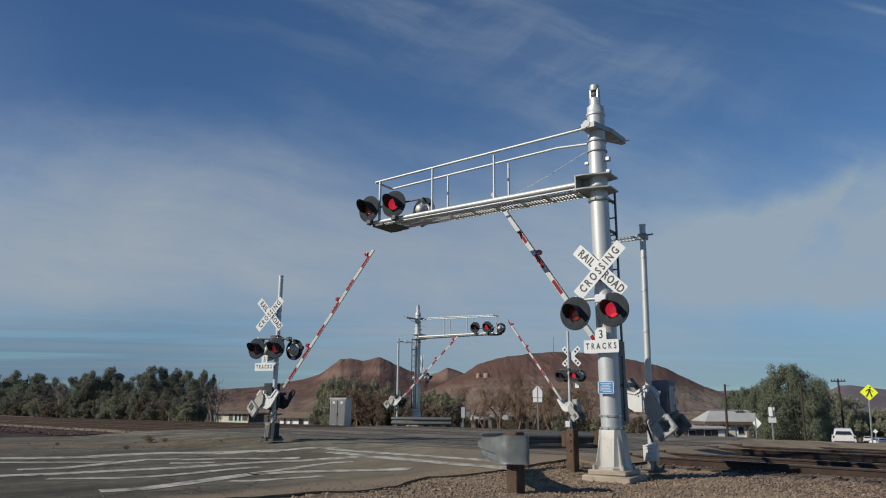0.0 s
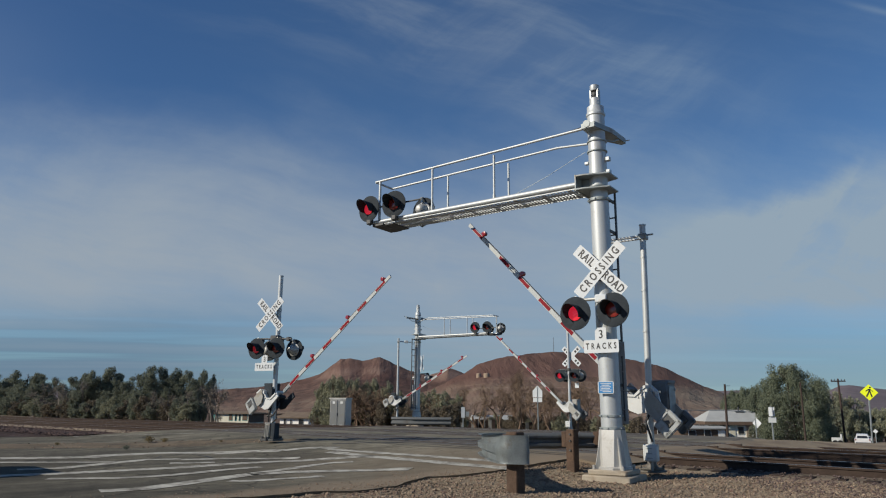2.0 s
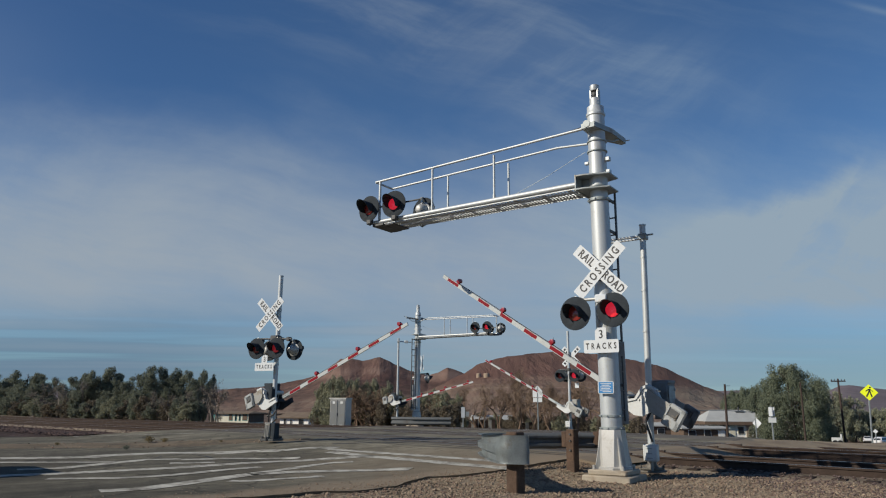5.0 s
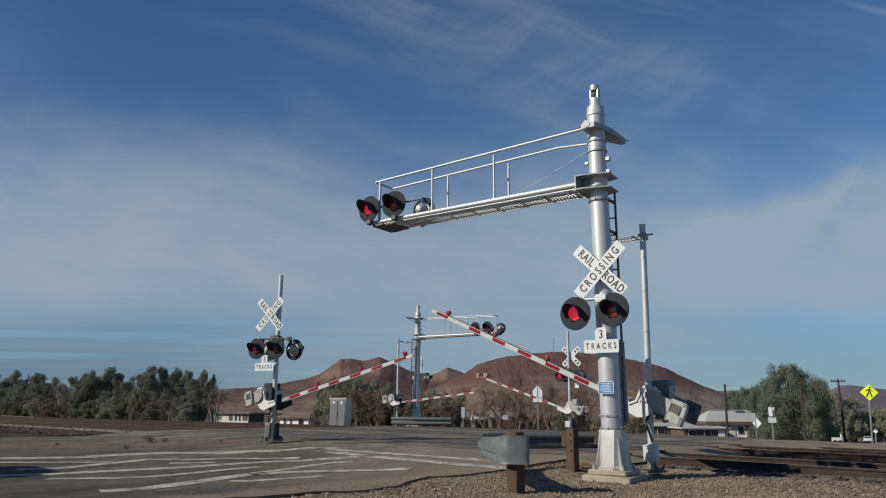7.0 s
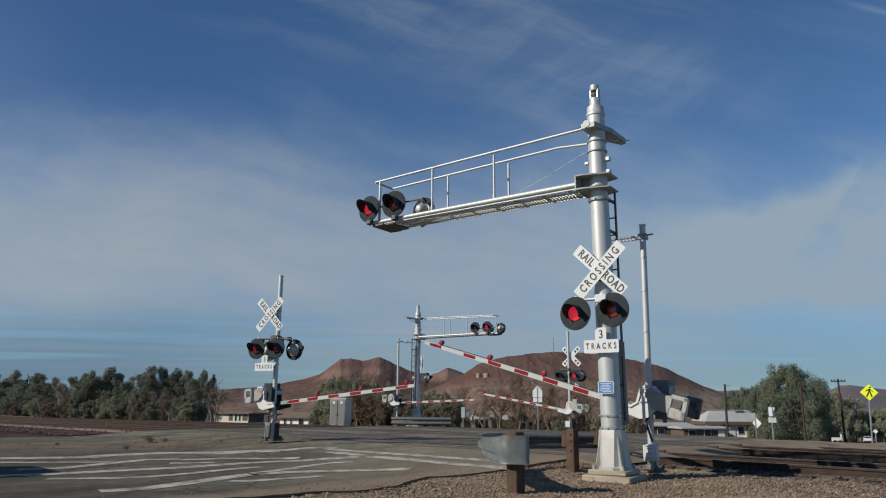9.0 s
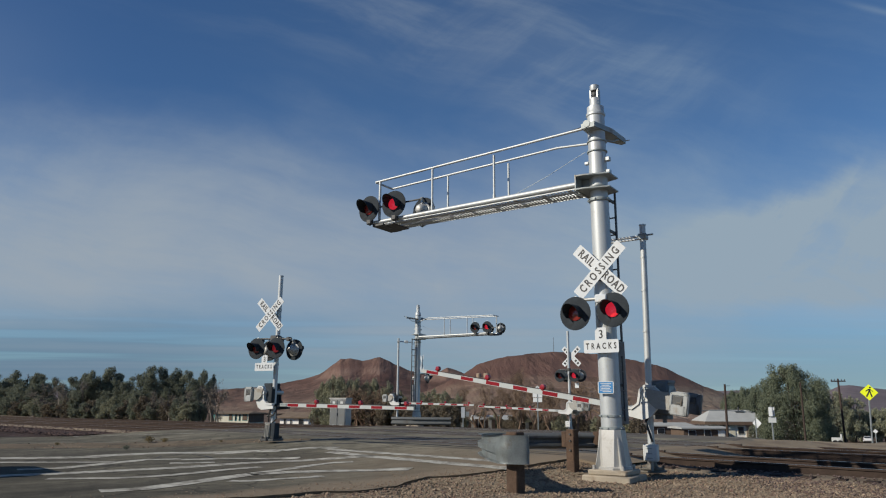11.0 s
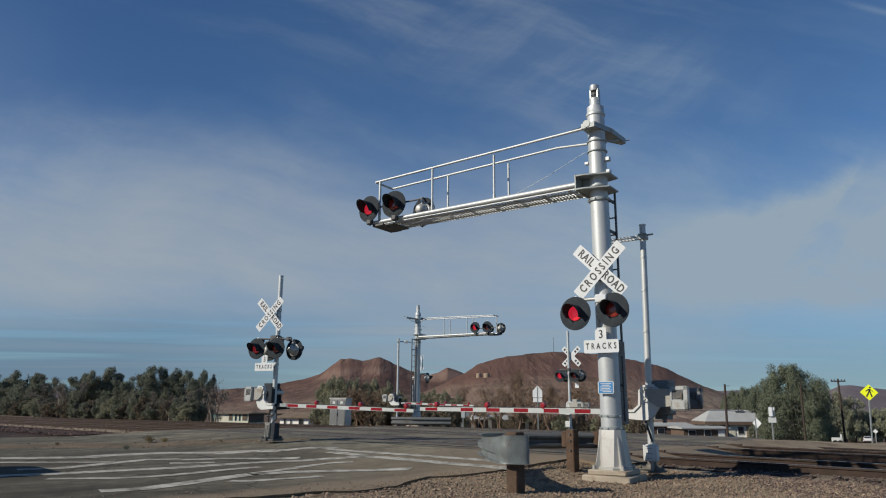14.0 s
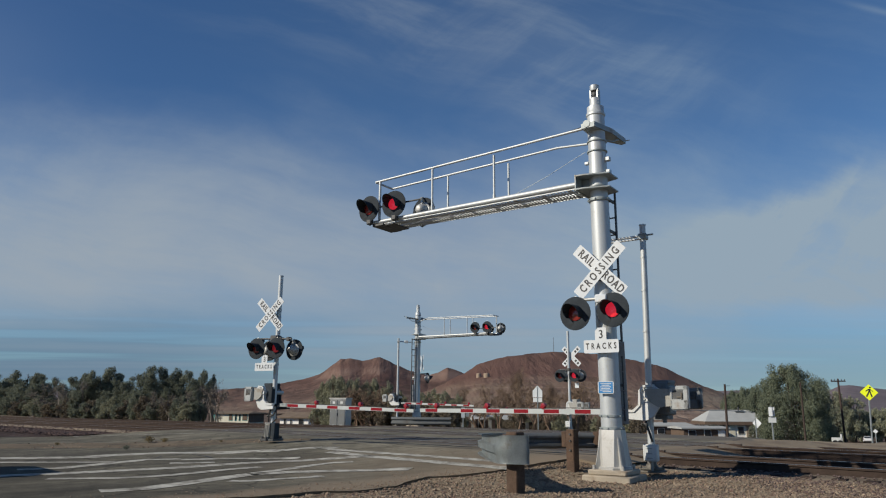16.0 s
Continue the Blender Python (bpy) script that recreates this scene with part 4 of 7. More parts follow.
    scatter_stones("ballast_stone", 6000, heap, (0.03, 0.09), HEAP_STONE, "purplish-brown ballast stones beside the asphalt", "ballast stone")


build_ground()
build_road()
build_markings()
build_island()


# ---- crossing signals ----
MOVING_LENSES, MOVING_ARMS = [], []
FACE = 55.0            # signals face the drivers, a little off the gates' line


def flasher(parent, x, y, z, beat, way=-1, r=0.305, hood_len=0.30, yaw=0.0, lit=None, lag=0.0):
    """A flashing lamp: dark round background, hood, turning red lens, spun housing behind. way -1 faces -x of its thing."""
    m = Matrix.Translation((x, y, z)) @ Matrix.Rotation(radians(yaw) + (0 if way < 0 else math.pi), 4, "Z")
    bm = bmesh.new()
    q = facing(0, 0, 0)
    spun(bm, [(r, -0.004), (r, 0.010), (r - 0.012, 0.014), (0.165, 0.004), (0.140, 0.004)], q, 36)
    bg = part("background_disc", bm, BLACK, parent, "matt black round background disc")
    bg.matrix_local = m
    # hood: an open half-tube that reaches forward over the lens, cut back below
    bm = bmesh.new()
    k, rings = 20, []
    for rad in (0.150, 0.144):
        front, back = [], []
        for i in range(k + 1):
            a = radians(-35 + 250 * i / k)
            reach = hood_len * max(0.12, 0.62 + 0.38 * math.sin(a))
            front.append(bm.verts.new(q @ Vector((rad * math.cos(a), rad * math.sin(a), reach + 0.01))))
            back.append(bm.verts.new(q @ Vector((rad * math.cos(a), rad * math.sin(a), 0.006))))
        rings.append((front, back))
    (f0, b0), (f1, b1) = rings
    for i in range(k):
        bm.faces.new((f0[i], f0[i + 1], b0[i + 1], b0[i]))
        bm.faces.new((f1[i + 1], f1[i], b1[i], b1[i + 1]))
        bm.faces.new((f0[i + 1], f0[i], f1[i], f1[i + 1]))
    part("hood", bm, BLACK, bg)
    bm = bmesh.new()
    spun(bm, [(0.04, -0.22), (0.07, -0.215), (0.105, -0.18), (0.130, -0.12), (0.150, -0.05), (0.188, -0.03), (0.192, -0.018), (0.175, -0.006)], q, 24)
    box(bm, 0.01, -0.03, 0.14, 0.10, 0.03, 0.21, 0.008)
    path_tube(bm, [(0.06, 0, 0.18), (0.10, 0, 0.27), (0.02, 0, 0.30)], 0.022, 8)
    box(bm, 0.02, 0.15, -0.05, 0.05, 0.20, 0.05, 0.006)
    part("housing", bm, SILVER, bg, "spun aluminium lamp housing")
    bm = bmesh.new()
    spun(bm, [(0.138, 0.0), (0.140, 0.006), (0.134, 0.014), (0.134, 0.004)], q, 24)
    part("lens_ring", bm, LENS_RIM, bg)
    # the lens turns about its upright in place of switching: one face lit, one dark
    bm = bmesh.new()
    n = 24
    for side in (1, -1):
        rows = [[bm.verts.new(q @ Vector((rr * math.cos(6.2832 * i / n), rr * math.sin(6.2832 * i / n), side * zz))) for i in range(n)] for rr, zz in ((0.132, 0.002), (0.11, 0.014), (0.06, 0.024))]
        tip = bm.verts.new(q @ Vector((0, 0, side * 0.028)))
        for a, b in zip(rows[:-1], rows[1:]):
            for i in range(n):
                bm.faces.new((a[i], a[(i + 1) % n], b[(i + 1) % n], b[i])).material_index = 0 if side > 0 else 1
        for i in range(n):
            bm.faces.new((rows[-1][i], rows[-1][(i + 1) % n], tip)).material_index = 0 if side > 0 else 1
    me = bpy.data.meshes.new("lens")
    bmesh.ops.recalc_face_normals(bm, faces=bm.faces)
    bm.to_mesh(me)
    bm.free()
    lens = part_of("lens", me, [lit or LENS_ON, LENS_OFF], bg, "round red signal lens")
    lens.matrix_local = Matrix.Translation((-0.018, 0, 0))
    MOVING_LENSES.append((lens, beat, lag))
    return bg


def crossbuck(parent, x, y, z, way=-1, lettered=True, length=1.22, width=0.23, yaw=0.0):
    """Two crossed white blades; the one that reads upwards lies in front."""
    m = Matrix.Translation((x, y, z)) @ Matrix.Rotation(radians(yaw) + (0 if way < 0 else math.pi), 4, "Z")
    for lean, lift, words in ((-45, 0.0, (("RAIL", -0.345), ("ROAD", 0.345))), (45, 0.012, (("CROSSING", 0.0),))):
        q = m @ facing(0, 0, 0) @ Matrix.Rotation(radians(lean), 4, "Z") @ Matrix.Translation((0, 0, lift))
        bm = bmesh.new()
        c, h, w = 0.009, length / 2, width / 2
        slab(bm, [(-h + c, -w), (h - c, -w), (h, -w + c), (h, w - c), (h - c, w), (-h + c, w), (-h, w - c), (-h, -w + c)], 0.006, q)
        blade = part("blade", bm, SIGN_WHITE, parent, "white reflective crossbuck blade", smooth=False)
        if lettered:
            for word, off in words:
                lettering(word, 0.212, q @ Matrix.Translation((off, 0, 0.0075)) @ Matrix.Diagonal((0.74, 1.0, 1, 1)), blade, LETTER, "lettering", 1.16 if len(word) < 5 else 1.46, 0.005)
        else:
            for off in (-0.48, -0.32, 0.32, 0.48):
                bm = bmesh.new()
                slab(bm, [(off - 0.05, -0.06), (off + 0.05, -0.06), (off + 0.05, 0.06), (off - 0.05, 0.06)], 0.002, q @ Matrix.Translation((0, 0, 0.0065)))
                part("letter_bar", bm, LETTER, blade, smooth=False)


def tracks_sign(parent, x, y, z, w=0.69, h=0.23):
    """The inverted-T sign that counts the tracks; z is the top of its wide panel."""
    q = facing(x, y, z)
    bm = bmesh.new()
    c = 0.015
    slab(bm, [(-w / 2 + c, -h), (w / 2 - c, -h), (w / 2, -h + c), (w / 2, -c), (w / 2 - c, 0), (0.105, 0), (0.105, 0.20), (0.09, 0.215), (-0.05, 0.215), (-0.105, 0.16), (-0.105, 0), (-w / 2 + c, 0), (-w / 2, -c), (-w / 2, -h + c)], 0.006, q)
    s = part("tracks_sign", bm, SIGN_WHITE, parent, "white sign that counts three tracks", smooth=False)
    lettering("3", 0.21, q @ Matrix.Translation((0.005, 0.09, 0.0075)) @ Matrix.Diagonal((0.85, 1, 1, 1)), s, LETTER, "lettering", 1.0, 0.003)
    lettering("TRACKS", 0.138, q @ Matrix.Translation((0, -h / 2, 0.0075)) @ Matrix.Diagonal((0.74, 1.10, 1, 1)), s, LETTER, "lettering", 1.75, 0.003)
    return s


def gate(u, v, z, along, arm_len, pivot_z, rows, label, pole=None, stripes=(), lamp_at=(), yaw=0.0, drop=0.31, back=0.10, bar_h=0.105, housing=None, shift=0.0, nose=0.62, grip=0.80):
    """A gate machine on its post; a shaft carries two cranked castings with the striped arm in front and counterweights behind.
    Its own y runs along the lowered arm, which hangs by drop below the shaft; the shaft lies by back behind the post."""
    rz = (TURN if along > 0 else TURN + 180) + yaw
    g = base("crossing_gate", Matrix.Translation(at(u, v, z)) @ Matrix.Rotation(radians(rz), 4, "Z"), label, "crossing gate", "crossing gates")
    front = -1 if along > 0 else 1          # side of the approaching drivers
    pz = pivot_z - z
    sz = pz + drop
    bm = bmesh.new()
    box(bm, -0.20, -0.20, 0.0, 0.20, 0.20, 0.035, 0.008)
    box(bm, -0.16, -0.16, 0.05, 0.16, 0.16, 0.085, 0.008)
    tube(bm, (0, 0, 0.08), (0, 0, 0.13), 0.12, 0.10, 16)
    tube(bm, (0, 0, 0.12), (0, 0, 0.30), 0.085, 0.07, 16)
    for sx in (-0.15, 0.15):
        for sy in (-0.15, 0.15):
            tube(bm, (sx, sy, 0.03), (sx, sy, 0.13), 0.016, None, 8)
            tube(bm, (sx, sy, 0.085), (sx, sy, 0.105), 0.03, None, 6)
    part("base_casting", bm, BASE_IRON, g)
    if pole:
        bm = bmesh.new()
        tube(bm, (0, 0, 0.2), (0, 0, pole - z), 0.062, 0.058, 16)
        tube(bm, (0, 0, pole - z), (0, 0, pole - z + 0.03), 0.066, None, 16)
        for hz in (0.55, 0.72, 0.86):
            tube(bm, (0, 0, (pole - z) * hz), (0, 0, (pole - z) * hz + 0.03), 0.065, None, 16)
        part("post", bm, ALUMINIUM, g, "round aluminium post")
        bm = bmesh.new()
        tube(bm, (0, 0, sz - 0.05), (0, 0, sz + 0.16), 0.085, None, 16)
        part("post_collar", bm, CASTING, g)
    # fixed machine housing behind the post
    bm = bmesh.new()
    b0, h0, h1 = -front * 0.05, sz - 0.36, sz + 0.25
    hy = shift * 1.3
    box(bm, b0, -0.36 + hy, h0, b0 - front * 0.34, -0.02 + hy, h1, 0.025)
    box(bm, b0 - front * 0.015, -0.375 + hy, h1 - 0.05, b0 - front * 0.325, -0.005 + hy, h1 + 0.02, 0.012)
    box(bm, b0 - front * 0.05, -0.31 + hy, h0 - 0.08, b0 - front * 0.29, -0.06 + hy, h0, 0.01)
    tube(bm, (b0 - front * 0.12, -0.22 + hy, h0 - 0.14), (b0 - front * 0.12, -0.22 + hy, h0 - 0.05), 0.04, None, 10)
    hs = part("machine_housing", bm, housing or CASTING, g, "cast gate machine housing")
    bm = bmesh.new()
    box(bm, b0 - front * 0.04, -0.362 + hy, h0 + 0.06, b0 - front * 0.30, -0.375 + hy, h1 - 0.09, 0.004)
    for zz in (h0 + 0.14, h1 - 0.17):
        box(bm, b0 - front * 0.29, -0.370 + hy, zz, b0 - front * 0.25, -0.395 + hy, zz + 0.05, 0.006)
    part("cover", bm, GALVANISED, hs)
    # rocking castings
    side = Matrix(((0, 0, 1, 0), (1, 0, 0, 0), (0, 1, 0, 0), (0, 0, 0, 1)))
    spot = Matrix.Translation((0, -back, sz))
    bm = bmesh.new()
    crank = [(nose, 0.03 - drop), (0.28 + shift, 0.04 - drop), (0.17 + shift, 0.12 - drop), (0.14 + shift, 0.08), (0.07 + shift, 0.16), (-0.12 + shift, 0.17), (-0.26 + shift, 0.08), (-0.30 + shift, -0.10), (-0.10 + shift, -0.08 - drop), (0.05 + shift, -0.15 - drop), (nose, -0.11 - drop)]
    slab(bm, crank[::-1], 0.045, Matrix.Translation((front * 0.19 - 0.022, 0, 0)) @ side)
    lip = [(0.16 + shift, 0.08), (0.07 + shift, 0.175), (-0.12 + shift, 0.185), (-0.12 + shift, 0.145), (0.05 + shift, 0.135), (0.115 + shift, 0.06), (0.14 + shift, 0.12 - drop), (0.27 + shift, 0.0 - drop),
           (nose - 0.02, -0.01 - drop), (nose - 0.02, 0.035 - drop), (0.29 + shift, 0.045 - drop), (0.18 + shift, 0.13 - drop)]
    slab(bm, lip[::-1], 0.10, Matrix.Translation((front * 0.19 - 0.05, 0, 0)) @ side)
    tube(bm, (front * 0.26, 0, 0), (-front * 0.46, 0, 0), 0.055, None, 16)
    for yy, zz in ((0.06, 0.10), (-0.02, 0.11), (0.09, 0.0), (0.06, -0.08), (-0.10, 0.07), (0.10, -0.16)):
        tube(bm, (front * 0.19 - 0.045, yy + shift, zz), (front * 0.19 + 0.045, yy + shift, zz), 0.017, None, 8)
    rocker = part("rocking_casting", bm, WHITE, g, "white cast crank that carries the arm")
    rocker.matrix_local = spot
    MOVING_ARMS.append((rocker, -back, sz, rows))
    bm = bmesh.new()
    slab(bm, crank[::-1], 0.045, Matrix.Translation((-front * 0.40 - 0.022, 0, 0)) @ side)
    box(bm, -0.21, nose - 0.18, -0.05 - drop, 0.42 if front < 0 else 0.21, nose - 0.12, 0.03 - drop, 0.008)
    part("rear_crank", bm, housing or CASTING, rocker)
    # counterweights: rimmed plates on slotted levers
    for sx in (front * 0.31, -front * 0.38):
        bm = bmesh.new()
        slab(bm, [(0.02, 0.11), (-0.50, 0.10), (-0.52, -0.20), (-0.22, -0.22), (-0.06, -0.12)], 0.03, Matrix.Translation((sx * 0.86 - 0.015, 0, 0)) @ side)
        part("weight_lever", bm, CASTING, rocker)
        bm = bmesh.new()
        y0, y1, z0, z1 = (-0.83, -0.49, -0.27, 0.15) if sx * front > 0 else (-0.78, -0.48, -0.25, 0.13)
        y0, y1 = y0 - shift * 0.55, y1 - shift * 0.55
        c = 0.035
        slab(bm, [(y0 + c, z0), (y1 - c, z0), (y1, z0 + c), (y1, z1 - c), (y1 - c, z1), (y0 + c, z1), (y0, z1 - c), (y0, z0 + c)], 0.05, Matrix.Translation((sx - 0.025, 0, 0)) @ side)
        for p, q, r, t in ((y0, z1 - 0.085, y1, z1), (y0, z0, y1, z0 + 0.19), (y0, z0, y0 + 0.10, z1), (y1 - 0.055, z0, y1, z1)):
            box(bm, sx - 0.045, p + 0.008, q + 0.008, sx + 0.045, r - 0.008, t - 0.008, 0.012)
        part("counterweight", bm, WEIGHT if sx * front > 0 else SHADED_GREY, rocker, "pale rimmed counterweight plate")
        # dark panel inside the rims: the shade of the hollow, put into colour
        bm = bmesh.new()
        box(bm, sx - 0.030, y0 + 0.10, z0 + 0.19, sx + 0.030, y1 - 0.055, z1 - 0.085)
        part("recess", bm, DARK_STEEL, rocker)
        bm = bmesh.new()
        box(bm, sx - 0.048, y0 + 0.11, -0.10, sx + 0.048, y0 + 0.135, 0.03, 0.004)
        box(bm, sx - 0.048, y0 + 0.11, -0.06, sx + 0.048, y0 + 0.21, -0.03, 0.004)
        part("weight_latch", bm, BASE_IRON, rocker)
    # the arm, turning about the same shaft
    hung = Matrix.Translation((0, back, -drop))

    def arm_part(name, bm, material, parent, label="", smooth=True):
        bmesh.ops.transform(bm, matrix=hung, verts=bm.verts[:])
        return part(name, bm, material, parent, label, smooth)

    bm = bmesh.new()
    box(bm, -0.032, 0.30, -0.045, 0.032, grip, 0.045, 0.006)
    for yy in (0.36, 0.42, grip - 0.14, grip - 0.04):
        tube(bm, (-0.045, yy, 0.015), (0.045, yy, 0.015), 0.014, None, 6)
    arm = arm_part("gate_arm", bm, GALVANISED, g, "white and red striped gate arm")
    arm.matrix_local = spot
    MOVING_ARMS.append((arm, -back, sz, rows))
    bm = bmesh.new()
    h = bar_h / 2
    verts = []
    ends = ((0.42, h), (arm_len * 0.55, h * 0.95), (arm_len, h * 0.80))
    for yy, hh in ends:
        verts.append([bm.verts.new((sx * 0.017, yy, k * hh)) for sx, k in ((-1, -1), (1, -1), (1, 1), (-1, 1))])
    for a, b in zip(verts[:-1], verts[1:]):
        for i in range(4):
            bm.faces.new((a[i], a[(i + 1) % 4], b[(i + 1) % 4], b[i]))
    bm.faces.new(verts[0][::-1]), bm.faces.new(verts[-1])
    arm_part("arm_bar", bm, ARM_WHITE, arm, "white reflective arm bar", smooth=False)
    for y0, y1 in stripes:
        hh = float(np.interp((y0 + y1) / 2, [k[0] for k in ends], [k[1] for k in ends]))
        bm = bmesh.new()
        box(bm, -0.0195, y0, -hh * 0.78, 0.0195, y1, hh * 0.78)
        arm_part("red_stripe", bm, STRIPE_RED, arm, "red reflective stripe", smooth=False)
    for yy in lamp_at:
        bm = bmesh.new()
        spun(bm, [(0.026, -0.045), (0.052, -0.04), (0.056, 0.0), (0.052, 0.04), (0.026, 0.045)], Matrix.Translation((0, yy, h + 0.062)) @ Matrix.Rotation(radians(90), 4, "Y"), 14)
        box(bm, -0.022, yy - 0.03, h * 0.7, 0.022, yy + 0.03, h + 0.03, 0.004)
        box(bm, -0.02, yy + 0.02, h + 0.01, 0.02, yy + 0.085, h + 0.045, 0.006)
        arm_part("arm_lamp", bm, ARM_LAMP, arm, "small red arm lamp")
    bm = bmesh.new()
    path_tube(bm, [(0.0, 0.5, h + 0.010), (0.0, arm_len * 0.3, h + 0.018), (0.0, arm_len * 0.5, h * 0.95 + 0.010), (0.0, arm_len * 0.75, h * 0.9 + 0.016), (0.0, arm_len - 0.5, h * 0.82 + 0.012)], 0.008, 6)
    arm_part("arm_cable", bm, CABLE, arm)
    bm = bmesh.new()
    path_tube(bm, [(front * 0.05, -0.06, sz - 0.30), (front * 0.12, 0.02, sz - 0.48), (front * 0.13, -0.04, sz - 0.66), (front * 0.09, -0.08, sz - 0.84)], 0.022, 8)
    part("hose", bm, CABLE, g)
    if along < 0:
        bm = bmesh.new()
        path_tube(bm, [(-front * 0.12, 0.10, sz - 0.30), (front * 0.05, 0.22, sz - 0.46), (front * 0.10, 0.10, sz - 0.64), (front * 0.12, -0.12, sz - 0.66)], 0.026, 8)
        part("hose", bm, CABLE, g)
        bm = bmesh.new()
        box(bm, front * 0.02, -0.20, sz - 0.30, front * 0.15, 0.06, sz + 0.10, 0.012)
        box(bm, front * 0.04, -0.05, sz + 0.10, front * 0.10, 0.02, sz + 0.16, 0.008)
        part("contact_box", bm, BLACK, g, "black contact box on the post")
    return g


def junction_box(m, label):
    g = base("junction_box", m, label, "junction box")
    bm = bmesh.new()
    box(bm, -0.07, -0.13, -0.14, 0.07, 0.13, 0.16, 0.02)
    part("body", bm, WHITE, g)
    bm = bmesh.new()
    box(bm, -0.085, -0.115, -0.12, -0.068, 0.115, 0.14, 0.008)
    part("door", bm, WHITE, g)
    for zz in (0.09, 0.0, -0.08):
        bm = bmesh.new()
        box(bm, -0.088, -0.05, zz - 0.008, -0.084, 0.05, zz + 0.008)
        part("vent_slot", bm, GALVANISED, g)
    bm = bmesh.new()
    tube(bm, (0.02, 0, -0.30), (0.02, 0, -0.12), 0.03, None, 10)
    part("conduit", bm, CASTING, g)
    return g


def cantilever(u, v, z0, rz, height, label, with_lamps, arm_len=5.28, arm_z=5.22, front=-1):
    """Tall tubular mast with a walkway arm over the road. Its own y runs along the arm, drivers come from front * x."""
    g = base("cantilever_signal", Matrix.Translation(at(u, v, 0)) @ Matrix.Rotation(radians(rz), 4, "Z"), label, "railway signal", "cantilever signals")
    f = front
    bm = bmesh.new()
    box(bm, -0.425, -0.425, z0 - 0.25, 0.425, 0.425, z0 + 0.11, 0.02)
    box(bm, -0.345, -0.345, z0 + 0.11, 0.345, 0.345, z0 + 0.20, 0.02)
    part("concrete_footing", bm, CONCRETE, g, "weathered stepped concrete footing")
    # flared base with gussets
    bm = bmesh.new()
    zb = z0 + 0.20
    rings = []
    for zz, a, c in ((zb, 0.30, 0.10), (zb + 0.03, 0.30, 0.10), (zb + 0.05, 0.255, 0.10), (zb + 0.35, 0.235, 0.11), (zb + 0.62, 0.20, 0.115), (zb + 0.66, 0.195, 0.115)):
        rings.append([bm.verts.new((x, y, zz)) for x, y in ((a, c), (c, a), (-c, a), (-a, c), (-a, -c), (-c, -a), (c, -a), (a, -c))])
    for r0, r1 in zip(rings[:-1], rings[1:]):
        for i in range(8):
            bm.faces.new((r0[i], r0[(i + 1) % 8], r1[(i + 1) % 8], r1[i]))
    bm.faces.new(rings[0][::-1]), bm.faces.new(rings[-1])
    for k in range(4):
        m = Matrix.Rotation(radians(45 + 90 * k), 4, "Z")
        slab(bm, [(0.16, zb), (0.34, zb), (0.34, zb + 0.04), (0.22, zb + 0.6), (0.16, zb + 0.6)], 0.025, m @ Matrix(((1, 0, 0, 0), (0, 0, 1, -0.0125), (0, 1, 0, 0), (0, 0, 0, 1))))
        tube(bm, m @ Vector((0.37, 0, zb)), m @ Vector((0.37, 0, zb + 0.07)), 0.022, None, 8)
    part("base_casting", bm, CAB_PAINT, g, "flared aluminium base with gussets")
    bm = bmesh.new()
    spun(bm, [(0.184, zb + 0.64), (0.180, 3.2), (0.168, 5.2), (0.165, height - 0.66), (0.182, height - 0.64), (0.182, height - 0.60), (0.165, height - 0.58), (0.160, height - 0.46), (0.12, height - 0.44), (0.10, height - 0.43)], Matrix(), 28)
    part("mast", bm, ALUMINIUM, g, "silver tubular mast")
    for zz, rr, hh, bolts in ((zb + 0.66, 0.198, 0.05, 1), (1.07, 0.195, 0.045, 1), (arm_z - 0.22, 0.202, 0.06, 1), (arm_z + 0.05, 0.19, 0.03, 0), (arm_z + 0.75, 0.192, 0.03, 0), (arm_z + 0.95, 0.188, 0.03, 0)):
        bm = bmesh.new()
        spun(bm, [(rr - 0.01, zz), (rr, zz + 0.005), (rr, zz + hh - 0.005), (rr - 0.01, zz + hh)], Matrix(), 28)
        for k in range(10 * bolts):
            a = 2 * math.pi * k / 10
            tube(bm, ((rr - 0.01) * math.cos(a), (rr - 0.01) * math.sin(a), zz + hh / 2), ((rr + 0.02) * math.cos(a), (rr + 0.02) * math.sin(a), zz + hh / 2), 0.015, None, 6)
        part("clamp_band", bm, GALVANISED, g)
    for zz in (arm_z + 0.30, arm_z + 0.55):
        bm = bmesh.new()
        box(bm, -0.05, -0.25, zz, 0.05, -0.17, zz + 0.08, 0.01)
        part("step_lug", bm, ALUMINIUM, g)
        bm = bmesh.new()
        box(bm, f * 0.05, 0.14, zz - 0.03, f * 0.12, 0.22, zz + 0.03, 0.01)
        part("step_lug", bm, ALUMINIUM, g)
    bm = bmesh.new()
    for k in range(8):
        a = 2 * math.pi * (k + 0.5) / 8
        if k not in (0, 7):
            tube(bm, (0.075 * math.cos(a) * f, 0.075 * math.sin(a), height - 0.46), (0.075 * math.cos(a) * f, 0.075 * math.sin(a), height - 0.10), 0.030, None, 6)
    spun(bm, [(0.10, height - 0.46), (0.10, height - 0.28), (0.085, height - 0.27)], Matrix(), 18)
    spun(bm, [(0.088, height - 0.12), (0.092, height - 0.11), (0.09, height - 0.01), (0.07, height)], Matrix(), 18)
    part("top_bell_housing", bm, ALUMINIUM, g, "open silver bell housing on the mast top")
    bm = bmesh.new()
    spun(bm, [(0.05, height - 0.24), (0.062, height - 0.22), (0.062, height - 0.16), (0.03, height - 0.12)], Matrix(), 14)
    part("bell", bm, DARK_STEEL, g)
    # bracket that carries the arm
    bm = bmesh.new()
